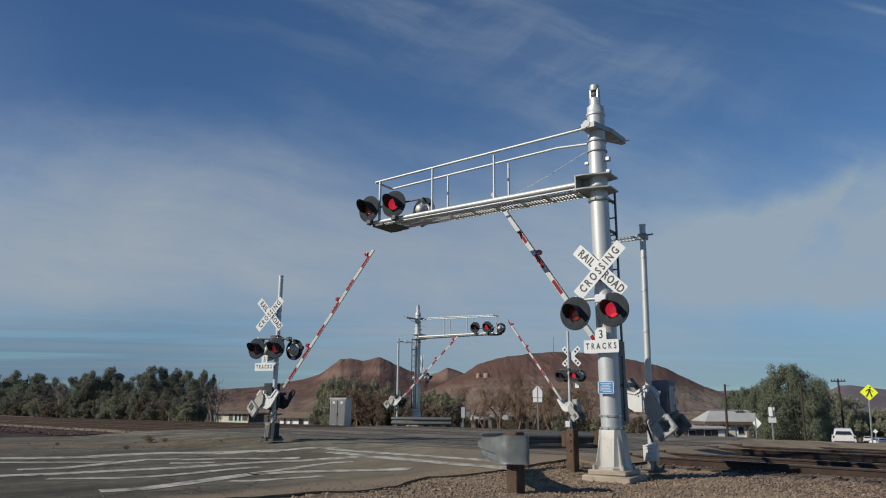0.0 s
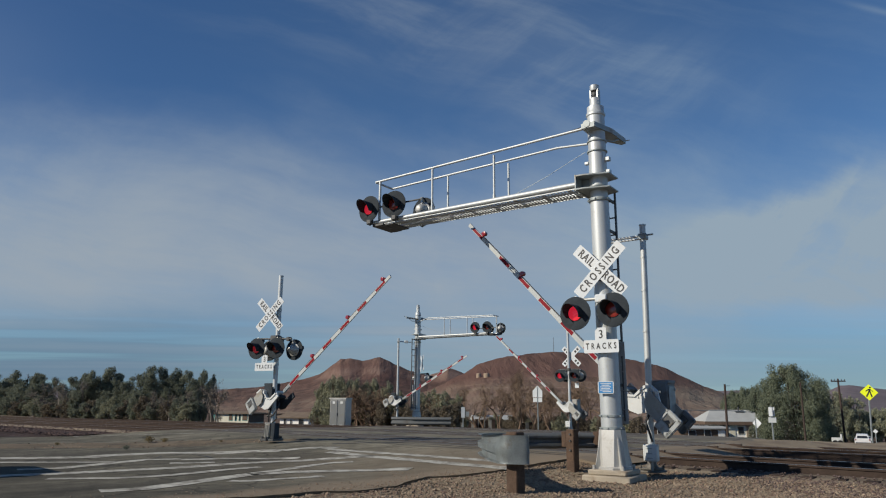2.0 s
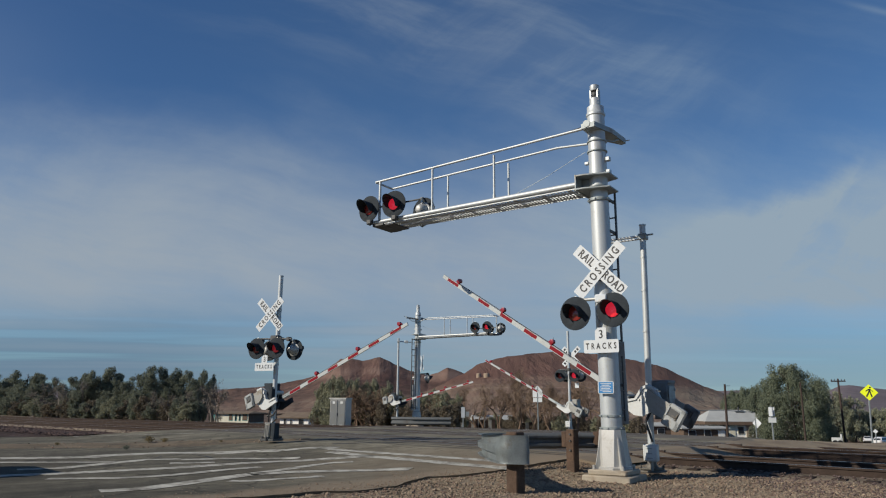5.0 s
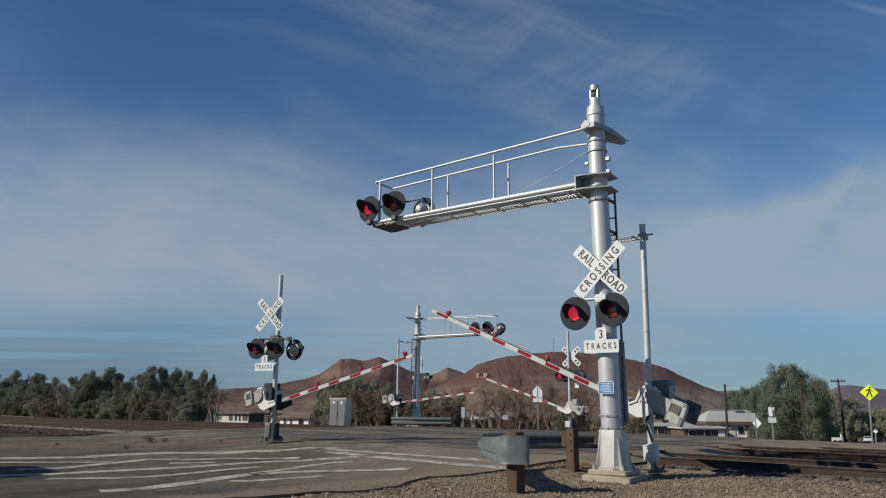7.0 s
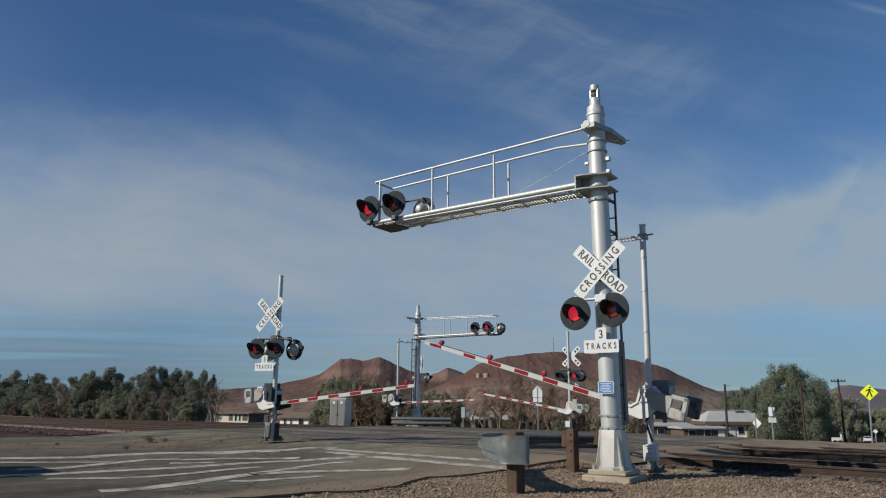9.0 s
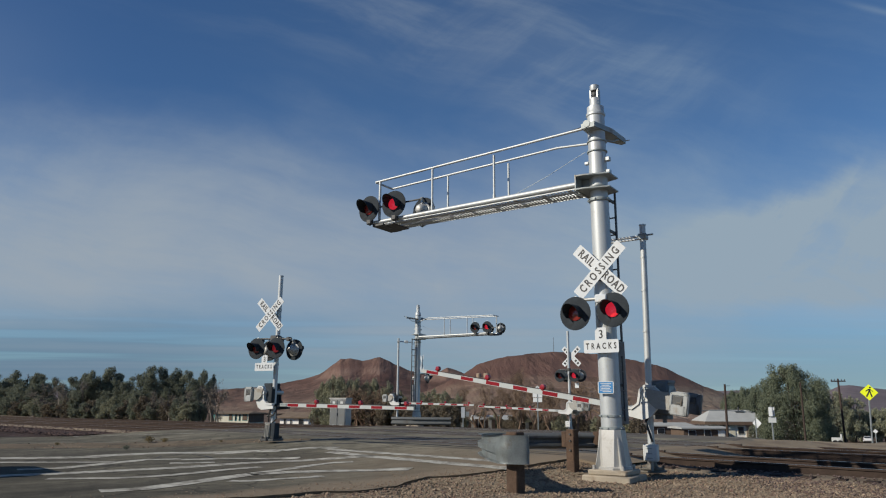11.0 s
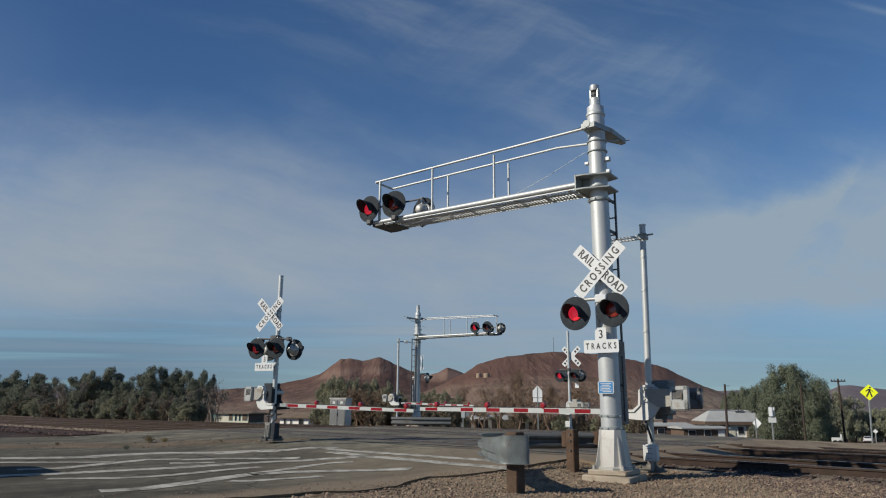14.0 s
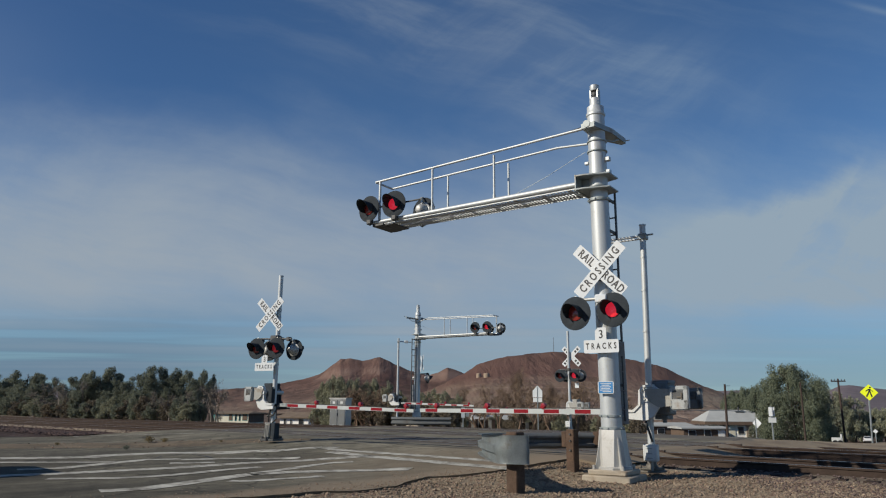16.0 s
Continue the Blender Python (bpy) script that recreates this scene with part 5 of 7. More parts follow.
    for zz in (arm_z - 0.02, arm_z + 0.24):
        slab(bm, [(-0.36, 0.32), (0.36, 0.32), (0.36, 0.16), (0.22, -0.30), (-0.22, -0.30), (-0.36, 0.16)], 0.025, Matrix.Translation((0, 0, zz)))
    box(bm, -0.36, 0.30, arm_z - 0.04, 0.36, 0.33, arm_z + 0.28, 0.005)
    box(bm, -0.06, 0.16, arm_z - 0.02, 0.06, 0.31, arm_z + 0.26)
    part("arm_bracket", bm, GALVANISED, g, "bolted steel bracket plates")
    bm = bmesh.new()
    rz0 = arm_z + 1.16
    plan = [(f * 0.34, 0.16), (f * 0.34, -0.10), (-f * 0.20, -0.24), (-f * 0.84, -0.26), (-f * 0.88, -0.16), (-f * 0.30, 0.16)]
    slab(bm, plan, 0.02, Matrix.Translation((0, 0, rz0)))
    for p, q in zip(plan[:4], plan[1:5]):
        d = Vector((q[0] - p[0], q[1] - p[1], 0))
        m = Matrix.Translation((p[0], p[1], rz0)) @ d.to_track_quat("X", "Z").to_matrix().to_4x4()
        box(bm, 0, -0.008, 0, d.length, 0.008, 0.10, 0, m)
    tube(bm, (f * 0.36, 0.05, rz0 + 0.08), (f * 0.30, 0.05, rz0 + 0.08), 0.07, None, 14)
    tube(bm, (-f * 0.96, -0.30, rz0 + 0.10), (-f * 0.82, -0.22, rz0 + 0.05), 0.012, None, 6)
    path_tube(bm, [(-f * 0.52, -0.24, rz0 - 0.02), (-f * 0.30, -0.20, rz0 - 0.12), (-f * 0.14, -0.10, rz0 - 0.12)], 0.016, 6)
    part("rail_bracket", bm, GALVANISED, g, "triangular grey handrail bracket")
    # arm: two chords, cross pieces, open mesh deck, end plate
    bm = bmesh.new()
    for sx in (-0.30, 0.30):
        tube(bm, (sx, 0.31, arm_z + 0.09), (sx, arm_len, arm_z + 0.07), 0.057, 0.045, 14)
        box(bm, sx - 0.008, 0.34, arm_z + 0.01, sx + 0.008, arm_len, arm_z + 0.05)
    part("arm_chord", bm, ALUMINIUM, g, "silver arm tubes")
    bm = bmesh.new()
    k = 68
    for i in range(k):
        y0, y1 = 0.38 + (arm_len - 0.58) * i / k, 0.38 + (arm_len - 0.58) * (i + 1) / k
        tube(bm, (-0.28, y0, arm_z + 0.01), (0.28, y1, arm_z + 0.01), 0.011, None, 4)
        tube(bm, (0.28, y0, arm_z + 0.012), (-0.28, y1, arm_z + 0.012), 0.011, None, 4)
    for i in range(9):
        yy = 0.5 + (arm_len - 0.6) * i / 8
        box(bm, -0.29, yy - 0.015, arm_z + 0.02, 0.29, yy + 0.015, arm_z + 0.06)
    for sx in (-0.1, 0.1):
        box(bm, sx - 0.01, 0.5, arm_z - 0.005, sx + 0.01, arm_len - 0.1, arm_z + 0.02)
    part("walkway", bm, ALUMINIUM, g, "open steel mesh walkway")
    bm = bmesh.new()
    box(bm, -0.34, arm_len - 0.30, arm_z - 0.03, 0.34, arm_len + 0.02, arm_z + 0.03, 0.01)
    box(bm, -0.30, arm_len - 0.55, arm_z - 0.025, 0.30, arm_len - 0.30, arm_z - 0.005, 0.004)
    part("end_plate", bm, DARK_STEEL, g)
    rail_z = arm_z + 1.03
    bm = bmesh.new()
    path_tube(bm, [(f * 0.30, arm_len - 0.02, rail_z), (f * 0.31, 0.10, rail_z + 0.14)], 0.026, 10)
    path_tube(bm, [(-f * 0.30, arm_len - 0.02, rail_z), (-f * 0.30, 0.95, rail_z + 0.12), (-f * 0.10, 0.17, rail_z - 0.02)], 0.024, 10)
    tube(bm, (-0.30, arm_len - 0.02, rail_z), (0.30, arm_len - 0.02, rail_z), 0.024, None, 10)
    part("handrail", bm, ALUMINIUM, g, "silver tube handrail")
    for yy in (2.11, 3.66):
        for sx in (-0.30, 0.30):
            bm = bmesh.new()
            tube(bm, (sx, yy, arm_z + 0.05), (sx, yy, rail_z + 0.02), 0.024, None, 10)
            tube(bm, (sx, yy, arm_z + 0.12), (sx, yy, arm_z + 0.20), 0.032, None, 10)
            part("rail_post", bm, ALUMINIUM, g)
    for sx in (f * 0.30,):
        bm = bmesh.new()
        tube(bm, (sx, arm_len - 0.15, arm_z + 0.05), (sx, arm_len - 0.15, rail_z), 0.03, None, 10)
        part("rail_post", bm, ALUMINIUM, g)
    bm = bmesh.new()
    path_tube(bm, [(-0.1, 0.2, arm_z + 0.78), (0.0, 1.1, arm_z + 0.47), (0.05, 2.2, arm_z + 0.12)], 0.005, 6)
    part("cable", bm, GALVANISED, g)
    bm = bmesh.new()
    path_tube(bm, [(f * 0.2, 0.15, rz0 + 0.10), (f * 0.30, 0.50, rz0 + 0.02)], 0.010, 6)
    part("cable", bm, CABLE, g)
    for lamp in with_lamps:
        flasher(g, *lamp)
    if with_lamps:
        bm = bmesh.new()
        path_tube(bm, [(f * 0.30, arm_len - 1.3, arm_z + 0.42), (f * 0.30, arm_len + 0.2, arm_z + 0.42)], 0.02, 8)
        for lamp in with_lamps:
            tube(bm, (lamp[0] * 0.9, lamp[1], arm_z), (lamp[0] * 0.9, lamp[1], lamp[2] - 0.05), 0.025, None, 8)
            box(bm, lamp[0] * 0.9 - 0.06, lamp[1] - 0.07, arm_z + 0.02, lamp[0] * 0.9 + 0.06, lamp[1] + 0.07, arm_z + 0.14, 0.02)
        part("lamp_bar", bm, DARK_STEEL, g)
    # ladder on the back with its guard sheet
    bm = bmesh.new()
    lx = -f * 0.28
    for dy in (-0.20, 0.10):
        box(bm, lx - 0.03, dy - 0.012, z0 + 1.0, lx + 0.03, dy + 0.012, arm_z + 0.02)
    zz = z0 + 1.1
    while zz < arm_z - 0.1:
        tube(bm, (lx, -0.20, zz), (lx, 0.10, zz), 0.014, None, 6)
        zz += 0.33
    for zz in (1.6, 3.0, 4.4, 5.0):
        box(bm, lx, -0.19, zz, 0, -0.16, zz + 0.05)
    part("ladder", bm, DARK_STEEL, g, "dark steel ladder")
    bm = bmesh.new()
    box(bm, lx + f * 0.035, -0.225, z0 + 0.95, lx + f * 0.05, -0.07, 2.4)
    for k in range(4):
        box(bm, lx + f * 0.05, -0.225, z0 + 1.2 + 0.33 * k, lx + f * 0.058, -0.07, z0 + 1.212 + 0.33 * k)
    part("ladder_guard", bm, WEIGHT, g, "grey sheet-metal ladder guard")
    return g


ARM_NEAR = [(0, 54.4), (0.5, 52), (1, 49.6), (1.5, 47.4), (2, 45.3), (2.5, 43), (3, 40.6), (3.5, 38.2), (4, 35.9), (4.2, 35.2), (5.2, 30.7), (6.3, 26.1), (7, 23.1), (7.5, 21), (8, 19), (8.5, 17.1), (9.2, 14.8), (10.2, 11.4), (11.3, 7.9), (12.1, 5.3), (12.8, 3.3), (13.4, 1.7), (13.9, 0.4), (14.2, -0.2), (16, -0.2)]
ARM_LEFT = [(0, 47.3), (0.5, 44.6), (1, 41.9), (1.5, 39.2), (2, 36.7), (2.5, 34.2), (3, 31.4), (3.5, 28.9), (4.2, 25.4), (5.2, 20.6), (6.3, 15.7), (7, 12.9), (8, 8.8), (9.2, 4.4), (10.2, 1.3), (11, -0.7), (11.3, -1.2), (16, -1.3)]
ARM_FAR_LEFT = [(0, 40), (0.5, 36.8), (1, 33.3), (1.5, 30), (2, 27), (2.5, 24), (3, 21.1), (3.5, 18.4), (4.2, 14.8), (5.2, 11), (6.3, 7.5), (7.5, 4.8), (9.2, 1.5), (10.2, -0.1), (11.3, -1.2), (16, -1.4)]
ARM_FAR_RIGHT = [(0, 52.4), (0.5, 49.4), (1, 46.6), (1.5, 43.8), (2, 41.4), (3, 37), (3.5, 34.7), (4.2, 31.2), (5.2, 25.8), (6.3, 20.6), (7.5, 15.5), (9.2, 8.3), (10.2, 4.7), (11.3, 1.2), (11.7, 0.4), (16, 0.2)]


def lean(g, names, up, dx, dy):
    """Let the lower parts of a mast stand slightly out of plumb below the height up."""
    for ob in g.children:
        if ob.name.split(".")[0] in names:
            for w in ob.data.vertices:
                drop = up - min(w.co.z, up)
                w.co.x += dx * drop
                w.co.y += dy * drop


def uv_of(x, y):
    return (y - x) * S, (x + y) * S


def build_signals():
    # near cantilever
    u, v = uv_of(2.93, 12.70)
    g = cantilever(u, v, 0.0, FACE, 7.36, "tall silver cantilever crossing signal with walkway arm over the road",
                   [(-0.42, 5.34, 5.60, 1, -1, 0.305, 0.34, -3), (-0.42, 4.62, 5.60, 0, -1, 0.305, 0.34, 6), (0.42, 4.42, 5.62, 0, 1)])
    lean(g, ("mast", "base_casting", "concrete_footing", "clamp_band", "ladder_guard"), 5.0, 0.0070, -0.0100)
    bm = bmesh.new()
    tube(bm, (-0.30, 0.42, 3.13), (-0.30, -0.36, 3.13), 0.03, None, 10)
    for yy in (0.40, -0.30):
        tube(bm, (-0.30, yy, 3.13), (-0.27, yy, 2.95), 0.025, None, 8)
    part("lamp_crossarm", bm, SILVER, g, "silver lamp crossarm")
    bm = bmesh.new()
    box(bm, -0.38, -0.20, 3.05, -0.19, 0.02, 3.20, 0.02)
    part("terminal_box", bm, SIGN_WHITE, g, "white terminal box on the crossarm")
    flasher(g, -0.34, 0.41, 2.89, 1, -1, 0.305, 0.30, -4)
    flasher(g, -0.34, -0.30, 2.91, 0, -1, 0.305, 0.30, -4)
    crossbuck(g, -0.27, -0.06, 3.65)
    tracks_sign(g, -0.25, -0.02, 2.405, 0.65)
    for zz in (2.25, 2.5, 3.5, 3.8):
        bm = bmesh.new()
        box(bm, -0.24, -0.10, zz - 0.02, -0.17, 0.02, zz + 0.02)
        part("sign_bracket", bm, GALVANISED, g)
    q = facing(-0.215, -0.06, 1.575) @ Matrix.Rotation(radians(0), 4, "Z")
    bm = bmesh.new()
    slab(bm, [(-0.13, -0.105), (0.13, -0.105), (0.145, -0.09), (0.145, 0.09), (0.13, 0.105), (-0.13, 0.105), (-0.145, 0.09), (-0.145, -0.09)], 0.003, q)
    nb = part("notice", bm, WHITE, g, "small blue notice with white lines", smooth=False)
    bm = bmesh.new()
    slab(bm, [(-0.13, -0.095), (0.13, -0.095), (0.13, 0.095), (-0.13, 0.095)], 0.002, q @ Matrix.Translation((0, 0, 0.003)))
    part("blue_field", bm, BLUE, nb, smooth=False)
    for row, (a, b) in enumerate(((-0.095, 0.095), (-0.07, 0.07), (-0.10, 0.095), (-0.09, 0.08), (-0.105, 0.105), (-0.06, 0.10))):
        bm = bmesh.new()
        yy = 0.066 - row * 0.027
        slab(bm, [(a, yy - 0.0055), (b, yy - 0.0055), (b, yy + 0.0055), (a, yy + 0.0055)], 0.001, q @ Matrix.Translation((0, 0, 0.0055)))
        part("text_bar", bm, WHITE, nb, smooth=False)
    # near gate
    u, v = uv_of(3.845, 13.39)
    g = gate(u, v, 0.09, 1, 5.85, 1.156, ARM_NEAR, "silver post with crossing gate machine and striped arm", 4.72,
         ((5.29, 5.67), (4.21, 4.57), (3.46, 3.83), (2.71, 3.08), (1.95, 2.32), (1.22, 1.58)), (5.32, 3.81, 2.33), 3.16, 0.312, 0.084, 0.105, SHADED_GREY)
    for ob in g.children:              # the post leans slightly away from the mast
        if ob.name.split(".")[0] == "post":
            for w in ob.data.vertices:
                w.co.x += 0.0127 * max(0.0, w.co.z - 1.0)
                w.co.y -= 0.0140 * max(0.0, w.co.z - 1.0)
    junction_box(Matrix.Translation(at(u - 0.09, v - 0.17, 0.43)) @ Matrix.Rotation(radians(FACE), 4, "Z"), "small white junction box on a conduit by the gate post")
    br = base("stay_bracket", Matrix.Translation(at(u, v, 0) + Vector((0.07, 0, 0))) @ Matrix.Rotation(radians(FACE), 4, "Z"), "short aluminium stay between the gate post and the mast", "bracket")
    bm = bmesh.new()
    tube(bm, (0.03, 0.90, 4.52), (0.03, 0.02, 4.53), 0.025, None, 10)
    tube(bm, (-0.05, 0.80, 4.45), (-0.03, 0.02, 4.46), 0.02, None, 10)
    # white on an aluminium stay: the sunlight on it is put into the colour
    part("stay_tube", bm, WHITE, br)
    bm = bmesh.new()
    box(bm, -0.08, -0.08, 4.44, 0.08, 0.08, 4.56, 0.01)
    tube(bm, (0, -0.2, 4.53), (0, 0.1, 4.53), 0.018, None, 8)
    part("post_clamp", bm, GALVANISED, br)
    # opposite-side gate with signals on one post
    u, v = uv_of(-4.85, 20.80)
    g = base("post_signal", Matrix.Translation(at(u, v, 0)) @ Matrix.Rotation(radians(FACE + 8), 4, "Z"), "silver post with crossbuck, flashing lamps and track count sign", "railway signal")
    post_signal(g, 0.27, 5.0)
    gate(u, v, 0.26, -1, 5.24, 1.243, ARM_LEFT, "crossing gate machine with striped arm below a signal post", None,
         ((4.63, 5.02), (3.83, 4.21), (3.04, 3.43), (2.23, 2.62), (1.40, 1.81), (0.61, 1.06)), (4.99, 3.44, 1.78), 7.77, 0.345, 0.195, 0.10, BLACK, -0.15, 0.42, 0.58)
    # far pair
    u, v = uv_of(-1.45, 41.5)
    g = cantilever(u, v, 0.02, FACE + 180, 7.07, "far silver cantilever crossing signal with walkway arm over the road",
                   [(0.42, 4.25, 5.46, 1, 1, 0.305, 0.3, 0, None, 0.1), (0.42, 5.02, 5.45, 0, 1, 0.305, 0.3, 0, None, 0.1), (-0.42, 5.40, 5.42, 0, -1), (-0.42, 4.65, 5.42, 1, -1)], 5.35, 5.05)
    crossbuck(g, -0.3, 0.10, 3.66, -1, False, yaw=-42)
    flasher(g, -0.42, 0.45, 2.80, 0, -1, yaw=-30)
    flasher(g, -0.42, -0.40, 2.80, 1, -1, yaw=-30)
    bm = bmesh.new()
    tube(bm, (-0.36, 0.45, 3.05), (-0.36, -0.4, 3.05), 0.03, None, 8)
    part("lamp_crossarm", bm, DARK_STEEL, g)
    u, v = uv_of(-2.54, 41.0)
    gate(u, v, 0.05, -1, 5.3, 1.38, ARM_FAR_LEFT, "far silver post with crossing gate machine and striped arm", 5.0,
         ((4.63, 5.02), (3.83, 4.21), (3.04, 3.43), (2.23, 2.62), (1.40, 1.81), (0.61, 1.06)), (4.99, 3.44, 1.78), 7.77, housing=BLACK, shift=-0.15, nose=0.42, grip=0.58)
    br = base("stay_bracket", Matrix.Translation(at(u, v, 0)), "short aluminium stay on the far gate post", "bracket")
    bm = bmesh.new()
    tube(bm, (-0.05, 0, 4.86), (0.72, 0.25, 4.84), 0.03, None, 8)
    box(bm, -0.08, -0.08, 4.80, 0.08, 0.08, 4.92, 0.01)
    box(bm, 0.34, 0.04, 4.78, 0.54, 0.22, 4.92, 0.02)
    part("stay_tube", bm, ALUMINIUM, br)
    # far right post
    u, v = uv_of(6.22, 35.0)
    g = base("post_signal", Matrix.Translation(at(u, v, 0)) @ Matrix.Rotation(radians(FACE), 4, "Z"), "far slim post with crossbuck and flashing red lamps", "railway signal")
    bm = bmesh.new()
    tube(bm, (0, 0, -0.1), (0, 0, 4.9), 0.065, None, 14)
    tube(bm, (0, 0, -0.1), (0, 0, 0.35), 0.10, 0.08, 14)
    part("post", bm, ALUMINIUM, g)
    bm = bmesh.new()
    tube(bm, (0, 0.55, 3.02), (0, -0.55, 3.02), 0.03, None, 10)
    box(bm, -0.1, -0.09, 2.94, 0.1, 0.09, 3.08, 0.02)
    part("lamp_crossarm", bm, DARK_STEEL, g)
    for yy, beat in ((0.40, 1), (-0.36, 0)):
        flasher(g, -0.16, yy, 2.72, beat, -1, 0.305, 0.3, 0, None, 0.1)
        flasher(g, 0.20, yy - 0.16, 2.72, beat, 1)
    crossbuck(g, 0.085, -0.12, 3.66, -1, False)
    bm = bmesh.new()
    slab(bm, [(-0.1, -0.12), (0.1, -0.12), (0.1, 0.12), (-0.1, 0.12)], 0.01, facing(0.1, -0.36, 2.25))
    part("number_sign", bm, SIGN_WHITE, g, smooth=False)
    gate(u, v, -0.02, 1, 5.7, 1.01, ARM_FAR_RIGHT, "far crossing gate machine with striped arm below a signal post", None,
         ((5.29, 5.67), (4.21, 4.57), (3.46, 3.83), (2.71, 3.08), (1.95, 2.32), (1.22, 1.58)), (5.32, 3.81, 2.33), 3.16)
    junction_box(Matrix.Translation(at(u, v, 0.40)) @ Matrix.Rotation(radians(FACE), 4, "Z") @ Matrix.Translation((-0.2, 0.02, 0)), "small white junction box on the far signal post")


def post_signal(g, z0, top):
    bm = bmesh.new()
    tube(bm, (0, 0, z0), (0, 0, top), 0.068, None, 16)
    tube(bm, (0, 0, top), (0, 0, top + 0.02), 0.074, None, 16)
    for zz in (2.35, 3.05, 3.55, 3.95):
        tube(bm, (0, 0, zz), (0, 0, zz + 0.06), 0.078, None, 14)
    part("post", bm, ALUMINIUM, g, "round aluminium post")
    bm = bmesh.new()
    tube(bm, (-0.12, 0.60, 3.14), (-0.12, -0.62, 3.10), 0.026, None, 10)
    box(bm, -0.20, -0.12, 3.05, 0.06, 0.12, 3.22, 0.02)
    for yy in (0.51, -0.22, -0.5):
        box(bm, -0.16, yy - 0.05, 3.04, -0.02, yy + 0.05, 3.16, 0.01)
    part("lamp_crossarm", bm, DARK_STEEL, g)
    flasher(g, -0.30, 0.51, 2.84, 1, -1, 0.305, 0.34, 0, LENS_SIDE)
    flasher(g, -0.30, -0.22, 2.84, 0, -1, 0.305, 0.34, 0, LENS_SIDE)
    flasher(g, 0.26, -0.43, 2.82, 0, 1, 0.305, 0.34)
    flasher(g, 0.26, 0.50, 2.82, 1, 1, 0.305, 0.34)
    crossbuck(g, -0.16, 0.20, 3.85)
    tracks_sign(g, -0.34, 0.15, 2.42)
    for zz in (2.3, 3.82):
        bm = bmesh.new()
        box(bm, -0.335 if zz < 3 else -0.155, 0.0, zz, -0.05, 0.25, zz + 0.05)
        part("sign_bracket", bm, GALVANISED, g)
    bm = bmesh.new()
    box(bm, -0.22, -0.08, z0 + 0.05, -0.05, 0.10, z0 + 0.44, 0.015)
    box(bm, -0.23, -0.09, z0 + 0.44, -0.04, 0.11, z0 + 0.47, 0.008)
    for yy in (-0.04, 0.02, 0.07):
        box(bm, -0.235, yy - 0.012, z0 + 0.07, -0.238, yy + 0.010, z0 + 0.42, 0.004)
    part("battery_box", bm, CASTING, g, "grey steel box at the foot of the post")
    bm = bmesh.new()
    box(bm, -0.20, -0.245, z0 + 0.03, 0.02, -0.095, z0 + 0.46, 0.015)
    part("relay_case", bm, BLACK, g, "dark box at the foot of the post")
    bm = bmesh.new()
    for sx, sy in ((-0.2, -0.2), (-0.2, 0.18), (0.15, -0.2), (0.15, 0.18), (-0.28, -0.02)):
        tube(bm, (sx, sy, z0 - 0.02), (sx, sy, z0 + 0.09), 0.035, None, 8)
    box(bm, -0.26, -0.26, z0 - 0.03, 0.2, 0.22, z0 + 0.03, 0.01)
    part("base_flange", bm, DARK_STEEL, g)
    bm = bmesh.new()
    path_tube(bm, [(-0.1, -0.18, 1.15), (-0.12, -0.22, 0.85), (-0.1, -0.05, 0.72), (-0.08, 0.1, 0.68)], 0.02, 8)
    part("cable", bm, CABLE, g)


build_signals()


# ---- roadside things ----
def w_beam(pts, z, parent, name, label, scale=1.0, material=GALVANISED):
    """Corrugated guardrail beam along (x, y) places in its thing's space."""
    prof = [(0.0, 0.155), (0.03, 0.14), (0.075, 0.10), (0.075, 0.065), (0.0, 0.02), (0.0, -0.02), (0.075, -0.065), (0.075, -0.10), (0.03, -0.14), (0.0, -0.155)]
    bm = bmesh.new()
    rings = []
    for i, (x, y) in enumerate(pts):
        a, b = Vector(pts[max(0, i - 1)]), Vector(pts[min(len(pts) - 1, i + 1)])
        d = (b - a).normalized()
        nx, ny = d.y, -d.x
        rings.append([[bm.verts.new((x + nx * (o + t), y + ny * (o + t), z + h * scale)) for o, h in prof] for t in (0, 0.006)])
    k = len(prof)
    for r0, r1 in zip(rings[:-1], rings[1:]):
        for s in (0, 1):
            for j in range(k - 1):
                bm.faces.new((r0[s][j], r1[s][j], r1[s][j + 1], r0[s][j + 1]))
        for j in (0, k - 1):
            bm.faces.new((r0[0][j], r1[0][j], r1[1][j], r0[1][j]))
    for r in (rings[0], rings[-1]):
        for j in range(k - 1):
            bm.faces.new((r[0][j], r[0][j + 1], r[1][j + 1], r[1][j]))
    return part(name, bm, material, parent, label)


